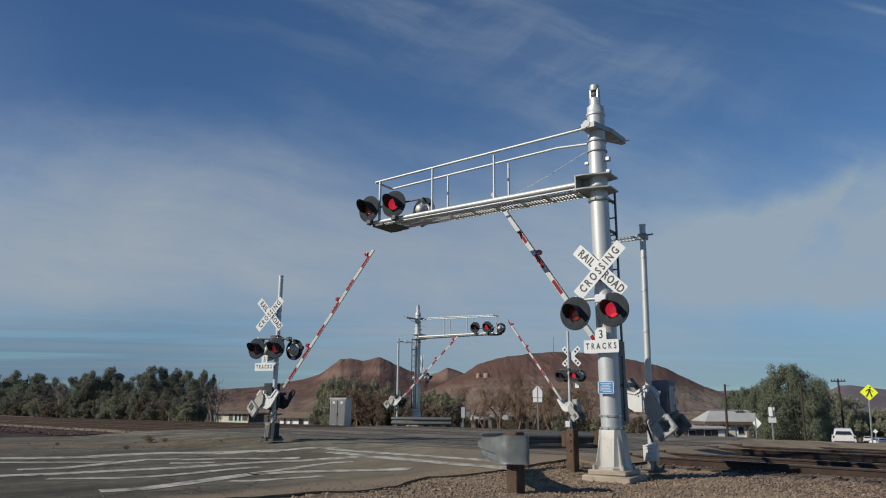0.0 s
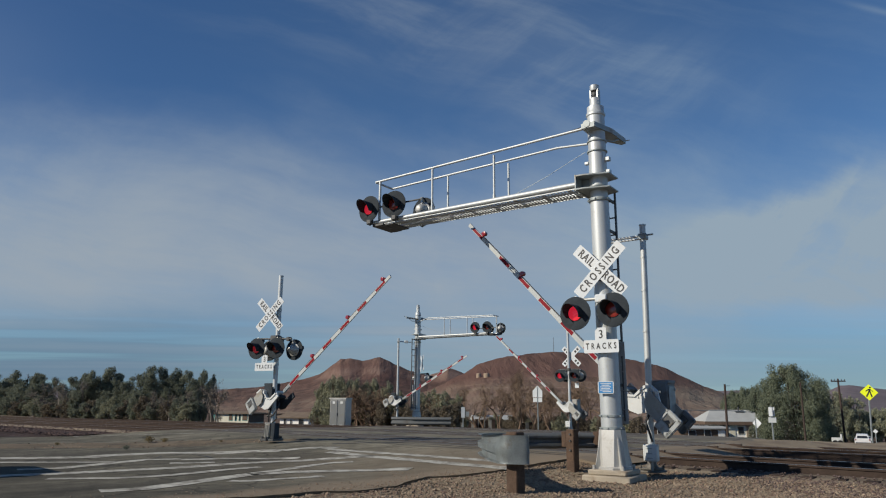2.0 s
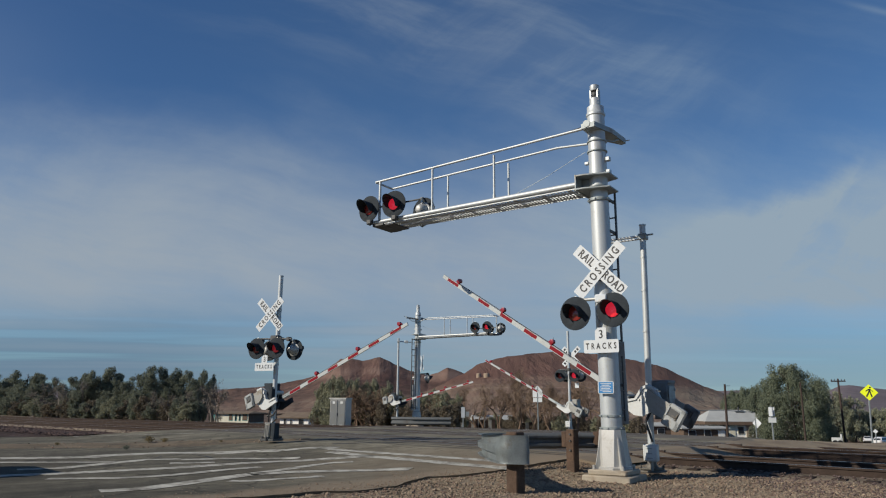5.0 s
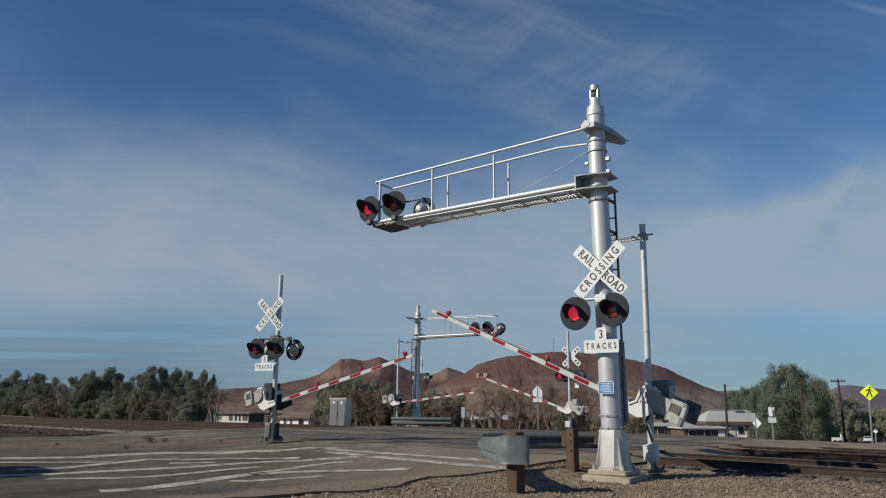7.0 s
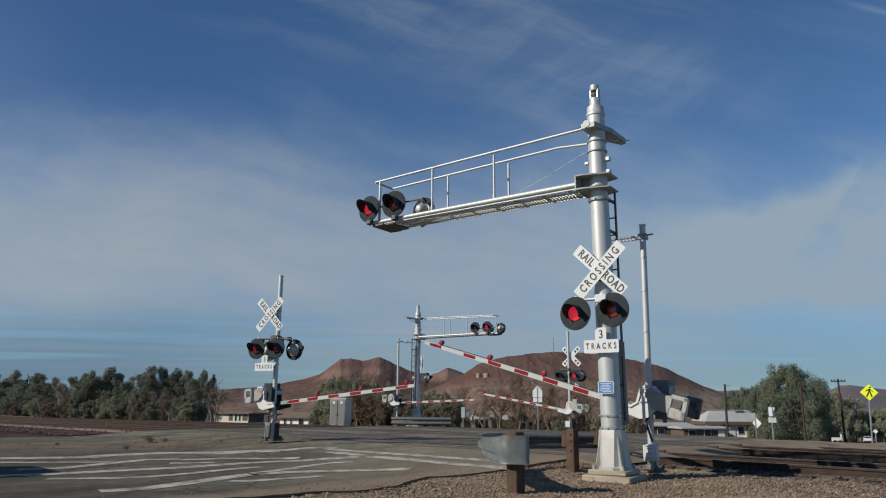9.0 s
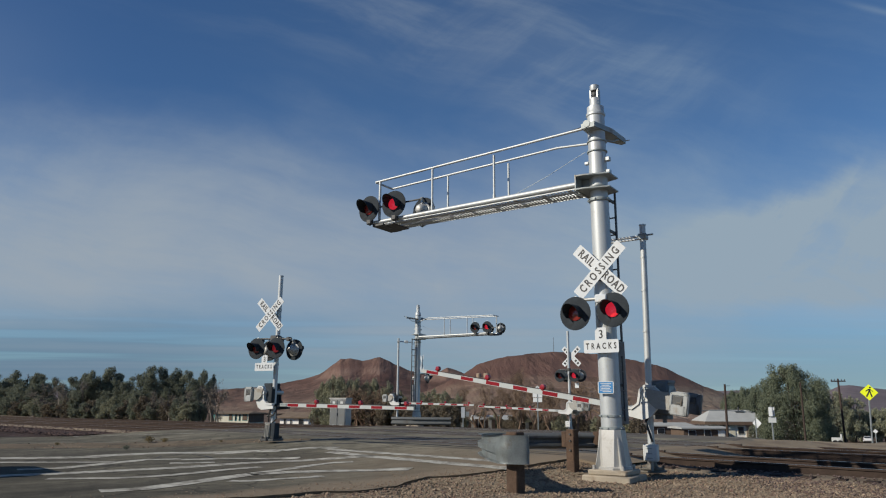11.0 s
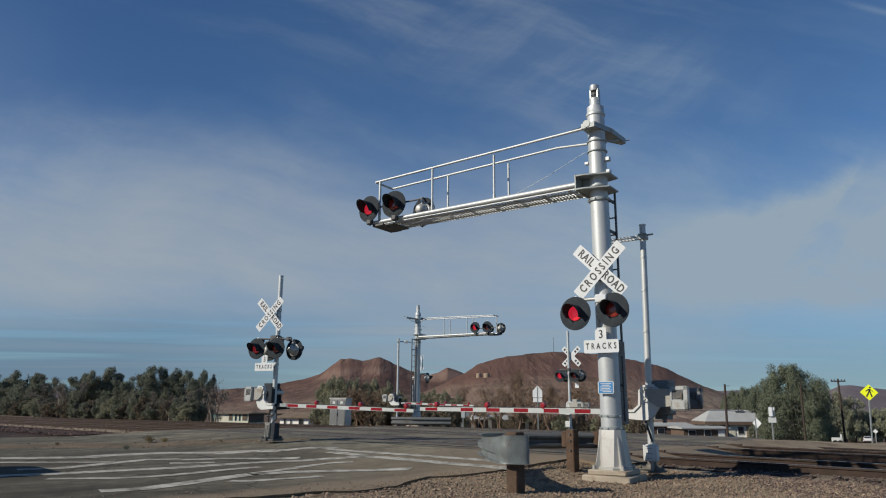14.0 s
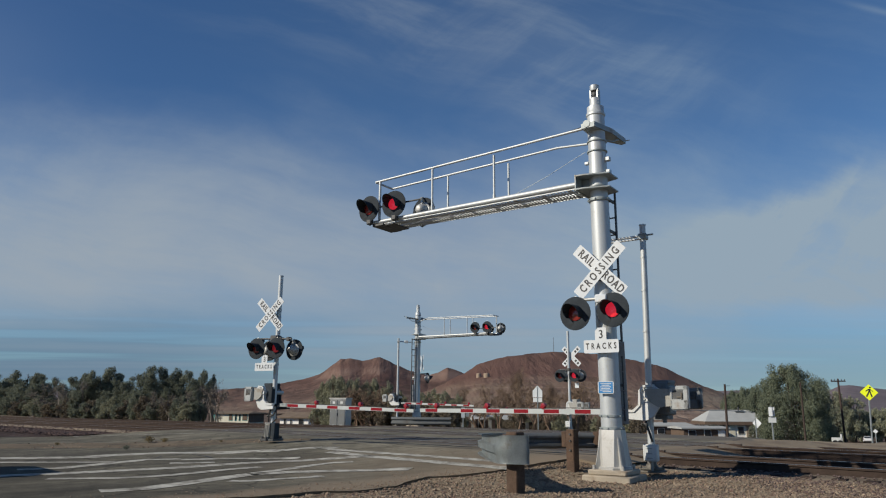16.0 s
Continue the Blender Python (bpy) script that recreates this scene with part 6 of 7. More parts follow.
def build_guardrail():
    # its own x runs with v, its own y with u
    g = base("guardrail", pose(0, 0, 0, 0, 0, TURN), "short galvanised guardrail on brown timber posts", "guardrail")
    run = [uv_of(x, y)[::-1] for x, y in ((1.0, 13.48), (1.6, 13.78), (2.4, 13.98), (3.3, 14.12))]
    w_beam(run, 0.61, g, "beam", "weathered corrugated beam in a tone darkened for shade", 0.95, SHADED_BEAM_STEEL)
    # end wing: flat wrap round the first post that flares into a fishtail towards the road
    prof = [(0.0, 0.235), (0.012, 0.22), (0.012, 0.10), (0.0, 0.06), (0.0, -0.06), (0.012, -0.10), (0.012, -0.22), (0.0, -0.235)]
    way = [(*uv_of(x, y)[::-1], tall, deep, top) for x, y, tall, deep, top in (
        (1.10, 13.53, 0.66, 3.0, 0.765), (0.78, 13.30, 0.66, 3.0, 0.77), (0.62, 12.80, 0.67, 3.0, 0.775), (0.62, 12.20, 0.70, 2.8, 0.78), (0.70, 11.60, 0.77, 2.2, 0.79), (0.79, 11.10, 0.84, 1.3, 0.805),
        (0.86, 10.80, 0.87, 0.4, 0.825), (0.93, 10.70, 0.87, 0.15, 0.83), (1.08, 10.66, 0.87, 0.12, 0.83), (1.24, 10.64, 0.87, 0.12, 0.83), (1.29, 10.68, 0.87, 0.12, 0.83), (1.30, 10.86, 0.87, 0.12, 0.83))]
    for _ in range(3):          # round the corners of the wing's path
        soft_way = [way[0]]
        for p, q in zip(way[:-1], way[1:]):
            soft_way += [tuple(0.75 * s + 0.25 * t for s, t in zip(p, q)), tuple(0.25 * s + 0.75 * t for s, t in zip(p, q))]
        way = soft_way + [way[-1]]
    bm = bmesh.new()
    rings = []
    for i, (x, y, tall, deep, top) in enumerate(way):
        a, b = Vector(way[max(0, i - 1)][:2]), Vector(way[min(len(way) - 1, i + 1)][:2])
        d = (b - a).normalized()
        nx, ny = d.y, -d.x
        rings.append([bm.verts.new((x - nx * o * deep * 2, y - ny * o * deep * 2, top + (h - 0.235) * tall)) for o, h in prof])
    for r0, r1 in zip(rings[:-1], rings[1:]):
        for j in range(len(prof) - 1):
            bm.faces.new((r0[j], r1[j], r1[j + 1], r0[j + 1]))
    bmesh.ops.solidify(bm, geom=bm.faces[:], thickness=0.006)
    part("end_wing", bm, GALVANISED, g, "pale galvanised rounded end wing")
    for i, (vx, uy, top) in enumerate(((*uv_of(1.10, 10.90)[::-1], 0.87), (*uv_of(2.46, 13.72)[::-1], 0.83), (*uv_of(3.1, 13.92)[::-1], 0.82))):
        bm = bmesh.new()
        w = 0.10 if i == 0 else 0.088
        box(bm, vx - w, uy - w, -0.3, vx + w, uy + w, top, 0.012)
        part("post", bm, POST_WOOD, g, "weathered brown timber post", smooth=False)
        bm = bmesh.new()
        box(bm, vx - 0.07, uy + 0.09, 0.50, vx + 0.07, uy + 0.20, top - 0.04, 0.01)
        part("blockout", bm, POST_WOOD, g, smooth=False)
        bm = bmesh.new()
        for zz in (0.45, 0.62, 0.74):
            tube(bm, (vx - 0.115, uy - 0.02, zz), (vx - 0.09, uy - 0.02, zz), 0.018, None, 8)
        part("bolts", bm, DARK_STEEL, g)
    g = base("guardrail", Matrix.Translation((0, 0, 0)), "far galvanised guardrail beside the gate", "guardrail")
    w_beam([(-2.75, 39.8), (-1.6, 39.2), (0.5, 39.0)], 0.42, g, "beam", "", 1.35, SHADED_BEAM_STEEL)
    for x, y in ((-2.4, 39.75), (-0.9, 39.3), (0.3, 39.15)):
        bm = bmesh.new()
        box(bm, x - 0.09, y, -0.4, x + 0.09, y + 0.18, 0.62, 0.01)
        part("post", bm, POST_WOOD, g, smooth=False)


def relay_cabinet():
    x, y, z = -6.20, 43.0, -0.20
    g = base("relay_cabinet", pose(x, y, z, 0, 0, -25), "tall silver double-door relay cabinet beside the tracks", "cabinet")
    bm = bmesh.new()
    box(bm, -0.56, 0.0, 0.0, 0.56, 0.62, 1.80, 0.015)
    part("body", bm, CAB_PAINT, g)
    bm = bmesh.new()
    slab(bm, [(-0.60, -0.05), (0.60, -0.05), (0.60, 0.66), (-0.60, 0.66)], 0.06, Matrix.Translation((0, 0, 1.80)))
    part("top", bm, CAB_PAINT, g)
    bm = bmesh.new()
    box(bm, -0.62, -0.06, -0.25, 0.62, 0.68, 0.0, 0.01)
    part("plinth", bm, CONCRETE, g)
    for sx in (-1, 1):
        bm = bmesh.new()
        box(bm, sx * 0.02, -0.03, 0.10, sx * 0.52, -0.001, 1.72, 0.008)
        d = part("door", bm, CAB_DOOR, g, "grey panel door")
        for zz in (0.22, 1.58):
            bm = bmesh.new()
            box(bm, sx * 0.27 - 0.09, -0.036, zz - 0.07, sx * 0.27 + 0.09, -0.031, zz + 0.07)
            part("vent", bm, WHITE, d, "pale square vent")
    bm = bmesh.new()
    box(bm, -0.03, -0.07, 0.82, 0.03, -0.031, 0.98, 0.01)
    part("handle", bm, BLACK, g)


# ---- signs and poles ----
def sign_post(z, top, r, g):
    bm = bmesh.new()
    box(bm, -r, -r, z, r, r, top)
    return part("post", bm, GALVANISED, g)


def plate(g, name, outline, depth, x, y, z, material, label="", yaw=0.0):
    bm = bmesh.new()
    slab(bm, outline, depth, Matrix.Translation((x, y, z)) @ Matrix.Rotation(radians(yaw), 4, "Z") @ Matrix(((1, 0, 0, 0), (0, 0, -1, 0), (0, 1, 0, 0), (0, 0, 0, 1))))
    return part(name, bm, material, g, label, smooth=False)


def rect(w, h):
    return [(-w / 2, -h / 2), (w / 2, -h / 2), (w / 2, h / 2), (-w / 2, h / 2)]


def build_signs():
    # pedestrian warning sign
    Y = 40.0
    g = base("warning_sign", pose(0.5924 * Y, Y, 0, 0, 2.4, 0), "yellow-green diamond warning sign with a black walking figure", "road sign")
    sign_post(-1.3, 2.55, 0.03, g)
    r = 0.445
    zc = 1.25 + Y * 0.0220
    p = plate(g, "panel", [(-r, 0), (0, -r), (r, 0), (0, r)], 0.006, 0, -0.05, zc, YELLOW, "fluorescent yellow-green panel", -26)
    # walking figure in plain bars and a disc
    fig = [[(-0.03, 0.06), (0.07, 0.06), (0.09, 0.20), (-0.01, 0.20)], [(-0.02, 0.07), (0.05, 0.07), (-0.10, -0.26), (-0.17, -0.23)], [(0.0, 0.08), (0.07, 0.06), (0.16, -0.24), (0.09, -0.27)],
           [(-0.02, 0.20), (0.0, 0.14), (-0.16, 0.03), (-0.18, 0.08)], [(0.05, 0.19), (0.09, 0.15), (0.20, 0.06), (0.17, 0.03)],
           [(0.06 + 0.05 * math.cos(a * 0.785), 0.275 + 0.05 * math.sin(a * 0.785)) for a in range(8)]]
    for shape in fig:
        bm = bmesh.new()
        slab(bm, shape, 0.002, Matrix.Translation((0, -0.058, zc)) @ Matrix.Rotation(radians(-26), 4, "Z") @ Matrix(((1, 0, 0, 0), (0, 0, -1, 0), (0, 1, 0, 0), (0, 0, 0, 1))))
        part("pictogram", bm, LETTER, p, smooth=False)
    # two stacked white panels
    Y = 38.0
    g = base("regulatory_sign", pose(0.4563 * Y, Y, 0), "two stacked white traffic panels on a slim steel post", "road sign")
    sign_post(-1.1, 1.35, 0.03, g)
    for k in (-1, 1):
        plate(g, "panel", rect(0.185, 0.46), 0.004, k * 0.105 * 0.85, -0.05 - k * -0.07, 1.05, SIGN_WHITE, "", -32)
    plate(g, "panel", rect(0.38, 0.28), 0.004, 0.0, -0.05, 0.63, ALUMINIUM, "", -32)
    # back of a diamond sign
    Y = 60.0
    g = base("warning_sign", pose(0.4333 * Y, Y, 0), "bare back of a diamond road sign on a post", "road sign")
    sign_post(-2.0, 0.3, 0.03, g)
    plate(g, "panel", [(-0.40, 0), (0, -0.40), (0.40, 0), (0, 0.40)], 0.004, 0.1, -0.06, 0.0, SIGN_WHITE, "", -52)
    Y = 62.0
    g = base("warning_sign", pose(0.5975 * Y, Y, 0), "small pale diamond road sign among the parked cars", "road sign")
    sign_post(-2.3, -0.5, 0.03, g)
    plate(g, "panel", [(-0.2, 0), (0, -0.2), (0.2, 0), (0, 0.2)], 0.004, 0, -0.04, -0.65, SIGN_WHITE, "", -35)
    # back of a five-sided sign with a plate below it
    Y = 46.0
    g = base("school_sign", pose(0.1330 * Y, Y, 0), "bare metal back of a five-sided road sign", "road sign")
    sign_post(-0.8, 2.45, 0.03, g)
    zc = 1.25 + Y * 0.0167
    plate(g, "panel", [(-0.32, -0.22), (0.32, -0.22), (0.32, 0.20), (0, 0.52), (-0.32, 0.20)], 0.006, 0, 0, zc, SIGN_WHITE, "plain pale back of a sign", -25)
    plate(g, "panel", rect(0.60, 0.26), 0.006, 0, 0, zc - 0.38, SIGN_WHITE, "", -25)
    Y = 44.0
    g = base("marker_sign", pose(0.0293 * Y, Y, 0), "narrow white marker panel on a short post", "road sign")
    sign_post(-0.6, 1.2, 0.03, g)
    plate(g, "panel", rect(0.22, 0.62), 0.006, 0, -0.04, 0.85, SIGN_WHITE)
    plate(g, "panel", rect(0.22, 0.30), 0.006, 0.26, -0.02, 0.75, GALVANISED)
    # timber poles
    for a, Y, b_top, cross in ((0.394, 100, 0.0319, 0), (0.5545, 84, 0.0405, 1), (0.5005, 66, 0.0350, 2)):
        top = 1.25 + Y * b_top
        g = base("utility_pole", pose(a * Y, Y, 0, 0, (1.2, -0.6, 0.4)[cross], 0), "dark wooden utility pole", "utility pole")
        bm = bmesh.new()
        tube(bm, (0, 0, -5.5), (0, 0, top), (0.20, 0.15, 0.10)[cross], (0.13, 0.10, 0.075)[cross], 10)
        part("pole", bm, POLE_WOOD, g)
        if cross == 1:
            bm = bmesh.new()
            box(bm, -0.85, -0.06, top - 0.36, 0.85, 0.06, top - 0.22)
            part("crossarm", bm, POLE_WOOD, g)
            for xx in (-0.78, -0.4, 0.4, 0.78):
                bm = bmesh.new()
                tube(bm, (xx, 0, top - 0.23), (xx, 0, top - 0.05), 0.05, 0.035, 8)
                part("insulator", bm, DARK_STEEL, g)
        elif cross == 0:
            bm = bmesh.new()
            tube(bm, (0, 0, top - 0.25), (0.7, 0, top - 0.2), 0.03, None, 6)
            part("stub_arm", bm, DARK_STEEL, g)
            bm = bmesh.new()
            path_tube(bm, [(-16, -4, 0.80), (-8, -2, 0.70), (0, 0, 0.85), (5, 3, 0.72)], 0.045, 5)
            part("service_wire", bm, GALVANISED, g)
    g = base("radio_mast", pose(0.1573 * 1150, 1150, 95), "thin radio mast on the hill", "antenna")
    bm = bmesh.new()
    tube(bm, (0, 0, -12), (0, 0, 16), 0.45, 0.3, 6)
    part("pole", bm, DARK_STEEL, g)


# ---- vegetation ----
def leaf_cloud(rng, lobes, count, size, flat=0.5, inner=0.55):
    """Leaf quads scattered through the outer part of several lobes. Returns verts and faces."""
    w = np.array([l[3] * l[4] * l[5] for l in lobes]) ** 0.66
    pick = rng.choice(len(lobes), count, p=w / w.sum())
    L = np.array(lobes)[pick]
    d = rng.normal(size=(count, 3))
    d /= np.linalg.norm(d, axis=1)[:, None]
    rad = inner + (1.06 - inner) * rng.random(count) ** 0.6
    c = L[:, :3] + d * rad[:, None] * L[:, 3:6]
    c += rng.normal(size=(count, 3)) * size * 0.8
    s = size * rng.uniform(0.5, 1.4, count)
    n = d * 0.8 + rng.normal(size=(count, 3)) * 0.5
    n[:, 2] += 0.15
    n /= np.linalg.norm(n, axis=1)[:, None]
    a = rng.normal(size=(count, 3))
    a[:, 2] -= flat
    a = np.cross(n, np.cross(a, n))
    a /= np.linalg.norm(a, axis=1)[:, None]
    b = np.cross(n, a)
    a, b = a * s[:, None], b * (s * 0.45)[:, None]
    v = np.stack([c - a, c + b * 0.9, c + a, c - b], 1).reshape(-1, 3)
    f = np.arange(count * 4).reshape(-1, 4)
    return v, f


def branches(rng, bm, p, d, length, r, depth, spread=0.5, n=5):
    """Tapered forking limbs; returns their tips."""
    q = p + d * length * 0.55 + Vector(rng.normal(size=3)) * length * 0.05
    e = q + (d + Vector(rng.normal(size=3)) * 0.18).normalized() * length * 0.45
    tube(bm, p, q, r, r * 0.8, n)
    tube(bm, q, e, r * 0.8, r * 0.6, n)
    tips = [e]
    if depth:
        for k in range(rng.integers(2, 4)):
            nd = (d + Vector(rng.normal(size=3)) * spread + Vector((0, 0, 0.12))).normalized()
            tips += branches(rng, bm, e if k else q, nd, length * rng.uniform(0.55, 0.8), r * 0.55, depth - 1, spread, max(3, n - 1))
    return tips


def leafy_tree(seed, height, width, leaf, count, lobes_n, low, label, name="tree", droop=0.5, size=0.17, m=None, group="", tall=1.0, dome=False):
    rng = np.random.default_rng(seed)
    g = base(name, m, label, "tree" if name == "tree" else "shrub", group)
    bm = bmesh.new()
    stems = 1 if height > 5 else 3
    for k in range(stems):
        branches(rng, bm, Vector((rng.normal() * 0.15 * (stems > 1), rng.normal() * 0.15 * (stems > 1), -0.2)), Vector((rng.normal() * 0.12, rng.normal() * 0.12, 1)).normalized(),
                 height * 0.38, height * 0.03, 3 if height > 3 else 2, 0.5, 6)
    part("trunk", bm, BARK, g)
    lobes = []
    for k in range(lobes_n):
        t = (k + rng.random()) / lobes_n
        z = height * (low + (0.86 - low) * t)
        reach = width / 2 * (0.80 + 0.25 * math.sin(min(1, t / 0.45) * 1.57) - 0.85 * max(0, t - 0.45) ** 1.1) * rng.uniform(0.62, 1.15)
        if dome:
            reach = width / 2 * (1 - t ** 5.0) ** 0.5 * rng.uniform(0.88, 1.04)
        a = k * 2.4 + rng.normal() * 0.7
        rr = width * rng.uniform(0.07, 0.13)
        off = max(0, reach - rr) * rng.uniform(0.85 if dome else 0.55, 1.0)
        c = Vector((off * math.cos(a), off * math.sin(a), min(z, height - rr * 0.9)))
        lobes.append((*c, rr, rr, rr * tall * rng.uniform(0.8, 1.2)))
        # smaller sprays that break the lobe's outline, mostly outwards and up
        for _ in range(4):
            d = (Vector(rng.normal(size=3)) + Vector((c.x, c.y, 0)).normalized() * 0.5 + Vector((0, 0, 0.6))).normalized()
            r2 = rr * rng.uniform(0.28, 0.55)
            p = c + d * rr * rng.uniform(0.85, 1.25)
            lobes.append((p.x, p.y, min(p.z, height - r2), r2, r2, r2 * tall * rng.uniform(0.9, 1.5)))
    core = (0.40, 0.36, 0.40) if dome else (0.48, 0.22, 0.26)
    lobes.append((0, 0, height * core[0], width * core[1], width * core[1], height * core[2]))
    v, f = leaf_cloud(rng, lobes, count, size, droop)
    me = bpy.data.meshes.new("crown")
    me.from_pydata(v.tolist(), [], f.tolist())
    part_of("crown", me, leaf, g, smooth=False)
    return g


def bare_tree(seed, height, label, m, depth=5, name="tree", lean=0.12, group="", wood=None):
    rng = np.random.default_rng(seed)
    g = base(name, m, label, "tree" if name == "tree" else "shrub", group)
    bm = bmesh.new()
    tips = []
    for k in range(1 if name == "tree" else 4):
        tips += branches(rng, bm, Vector((rng.normal() * 0.2, rng.normal() * 0.2, -0.2)), Vector((rng.normal() * lean * (1 if name == "tree" else 3), rng.normal() * lean, 1)).normalized(),
                         height * 0.33, height * 0.024, depth, 0.42, 5)
    part("trunk", bm, wood or TWIG, g)
    c = np.array([tuple(t) for t in tips])
    c = np.repeat(c, 3, 0) + rng.normal(size=(len(c) * 3, 3)) * height * 0.025
    d = rng.normal(size=c.shape)
    d[:, 2] += 0.8
    d = d / np.linalg.norm(d, axis=1)[:, None] * height * 0.05
    o = np.cross(d, rng.normal(size=c.shape))
    o = o / np.linalg.norm(o, axis=1)[:, None] * 0.012
    vv = np.stack([c - d, c + o, c + d, c - o], 1).reshape(-1, 3)
    me = bpy.data.meshes.new("twig_mass")
    me.from_pydata(vv.tolist(), [], np.arange(len(vv)).reshape(-1, 4).tolist())
    tagged(part_of("twig_mass", me, wood or TWIG, g, smooth=False), kind="stuff")
    return g


def stand(a, v):
    """The place behind the tracks, v across them, that lies in the direction of side slope a; the ground there."""
    a *= 0.976
    y = v / (S * (1 + a))
    x = a * y
    u, w = uv_of(x, y)
    return x, y, float(grade(u, w))


def planted(proto, native, a, v, b_top, wide, turn):
    """A copy of a tree, sized to reach the slope b_top and to the given width."""
    x, y, z = stand(a, v)
    h = 1.25 + y * b_top * 0.953 - z
    s, sw = h / native[0], y * wide / native[1]
    m = Matrix.Translation((x, y, z)) @ Matrix.Rotation(radians(turn), 4, "Z") @ Matrix.Diagonal((sw, sw, s, 1))
    copy_thing(proto, m)


def build_trees():
    def off(k):
        return Matrix.Translation(at(150 + k * 9, 36, float(grade(150 + k * 9, 36))))

    dark = "dense grey-green tamarisk tree behind the tracks"
    protos = [leafy_tree(11 + k, 7, 7, LEAF_DARK, 30000, (20, 26, 16)[k], 0.05, dark, size=0.08, m=off(k), group="trees behind the tracks", tall=(0.70, 0.80, 0.90)[k]) for k in range(3)]
    # side slope, height of the top and width of each, from the far left on
    rows = [(-0.660, 0.036, 0.050), (-0.626, 0.039, 0.048), (-0.594, 0.045, 0.044), (-0.574, 0.042, 0.032), (-0.522, 0.040, 0.036), (-0.500, 0.041, 0.030), (-0.482, 0.053, 0.036), (-0.470, 0.046, 0.030),
            (-0.453, 0.036, 0.024), (-0.430, 0.046, 0.032), (-0.408, 0.055, 0.036), (-0.390, 0.051, 0.030), (-0.370, 0.051, 0.034), (-0.350, 0.043, 0.024), (-0.337, 0.050, 0.020)]
    for k, (a, b, w) in enumerate(rows):
        planted(protos[(0, 1, 0, 2, 0, 1, 2, 0, 1, 0, 2, 1, 0, 1, 2)[k]], (7, 7), a, 31.2 + (k * 7 % 5) * 0.5, b + 0.004, w * 2.0, k * 67)
    # lower growth at the trees' feet
    shrub = [leafy_tree(31 + k, 2.2, 2.6, lf, 4500, 14, 0.08, lb, "shrub", 0.3, 0.075, off(4 + k), "shrubs") for k, (lf, lb) in enumerate(
        ((LEAF_DARK, "dense grey-green shrub at the trees' feet"), (LEAF_OLIVE, "olive-green shrub with thin leaves"), (LEAF_DRY, "dry brown shrub without green")))]
    for k in range(26):
        a = -0.65 + 0.302 * k / 25
        planted(shrub[(0, 2, 0, 0, 2, 0, 1, 0, 2)[k % 9]], (2.2, 2.6), a, 29.6 + (k * 3 % 4) * 0.25, 0.001 + 0.012 * ((k * 5) % 4) / 4, 0.040, k * 53)
    for a, b in ((-0.331, 0.046), (-0.322, 0.040), (-0.316, 0.033), (-0.556, 0.044), (-0.544, 0.043), (-0.534, 0.040), (-0.510, 0.046), (-0.380, 0.030), (-0.362, 0.036), (-0.400, 0.026)):
        x, y, z = stand(a, 30.0)
        bare_tree(int(900 - a * 1000), 1.25 + y * b * 0.953 - z, "bare leafless grey tree beside the evergreens", Matrix.Translation((x, y, z)), 5, wood=GREY_TWIG)
    # olive growth behind the cabinet
    oliv = [leafy_tree(51 + k, 4.2, 4.0, LEAF_OLIVE, 15000, (18, 24)[k], 0.06, "broad olive-green bush behind the cabinet", "shrub", 0.6, 0.075, off(8 + k), "olive bushes", 1.0) for k in range(2)]
    for k, (a, b, w, v) in enumerate(((-0.172, 0.030, 0.022, 35), (-0.166, 0.038, 0.026, 35.5), (-0.156, 0.041, 0.034, 35.5), (-0.140, 0.043, 0.034, 35.5), (-0.120, 0.037, 0.030, 35), (-0.100, 0.040, 0.028, 36), (-0.078, 0.033, 0.024, 36.5), (-0.028, 0.020, 0.026, 37),
                                      (-0.010, 0.023, 0.032, 37.5), (0.006, 0.022, 0.030, 37.5), (0.022, 0.016, 0.026, 37), (-0.150, 0.020, 0.030, 32.5), (-0.060, 0.020, 0.024, 34))):
        planted(oliv[k % 2], (4.2, 4.0), a, v, b, w * 1.5, k * 71)
    for k, (a, b, v) in enumerate(((-0.118, 0.030, 33.2), (-0.106, 0.034, 33.6), (-0.092, 0.030, 33.4), (-0.082, 0.026, 34), (-0.128, 0.020, 33), (-0.070, 0.022, 34.5), (0.012, 0.018, 36), (-0.020, 0.016, 36))):
        x, y, z = stand(a, v)
        bare_tree(300 + k, 1.25 + y * (b + 0.010) * 0.953 - z, "dry brown thicket of leafless stems", Matrix.Translation((x, y, z)), 4, "shrub", group="thickets")
    for k in range(16):
        planted(shrub[2], (2.2, 2.6), -0.176 + 0.013 * k, 33.0 + (k * 5 % 7) * 0.25, -0.006 + 0.014 * ((k * 5) % 4) / 4, 0.030, k * 53)
    for k, (a, b, v) in enumerate(((-0.110, 0.022, 33.6), (-0.070, 0.014, 34), (0.000, 0.012, 35), (-0.160, 0.012, 33.5))):
        planted(shrub[1], (2.2, 2.6), a, v, b, 0.04, k * 41)
    # bare winter trees and brush in the middle
    for k, (a, b, v) in enumerate(((0.046, 0.036, 44), (0.075, 0.043, 47), (0.100, 0.050, 46), (0.118, 0.056, 49), (0.142, 0.040, 47), (0.170, 0.038, 50), (0.205, 0.046, 50), (0.225, 0.044, 48), (0.062, 0.025, 42), (0.155, 0.024, 45), (0.255, 0.030, 52), (0.088, 0.034, 43), (0.108, 0.040, 44), (0.130, 0.046, 46), (0.185, 0.036, 47), (0.034, 0.024, 45), (0.192, 0.048, 52))):
        x, y, z = stand(a, v)
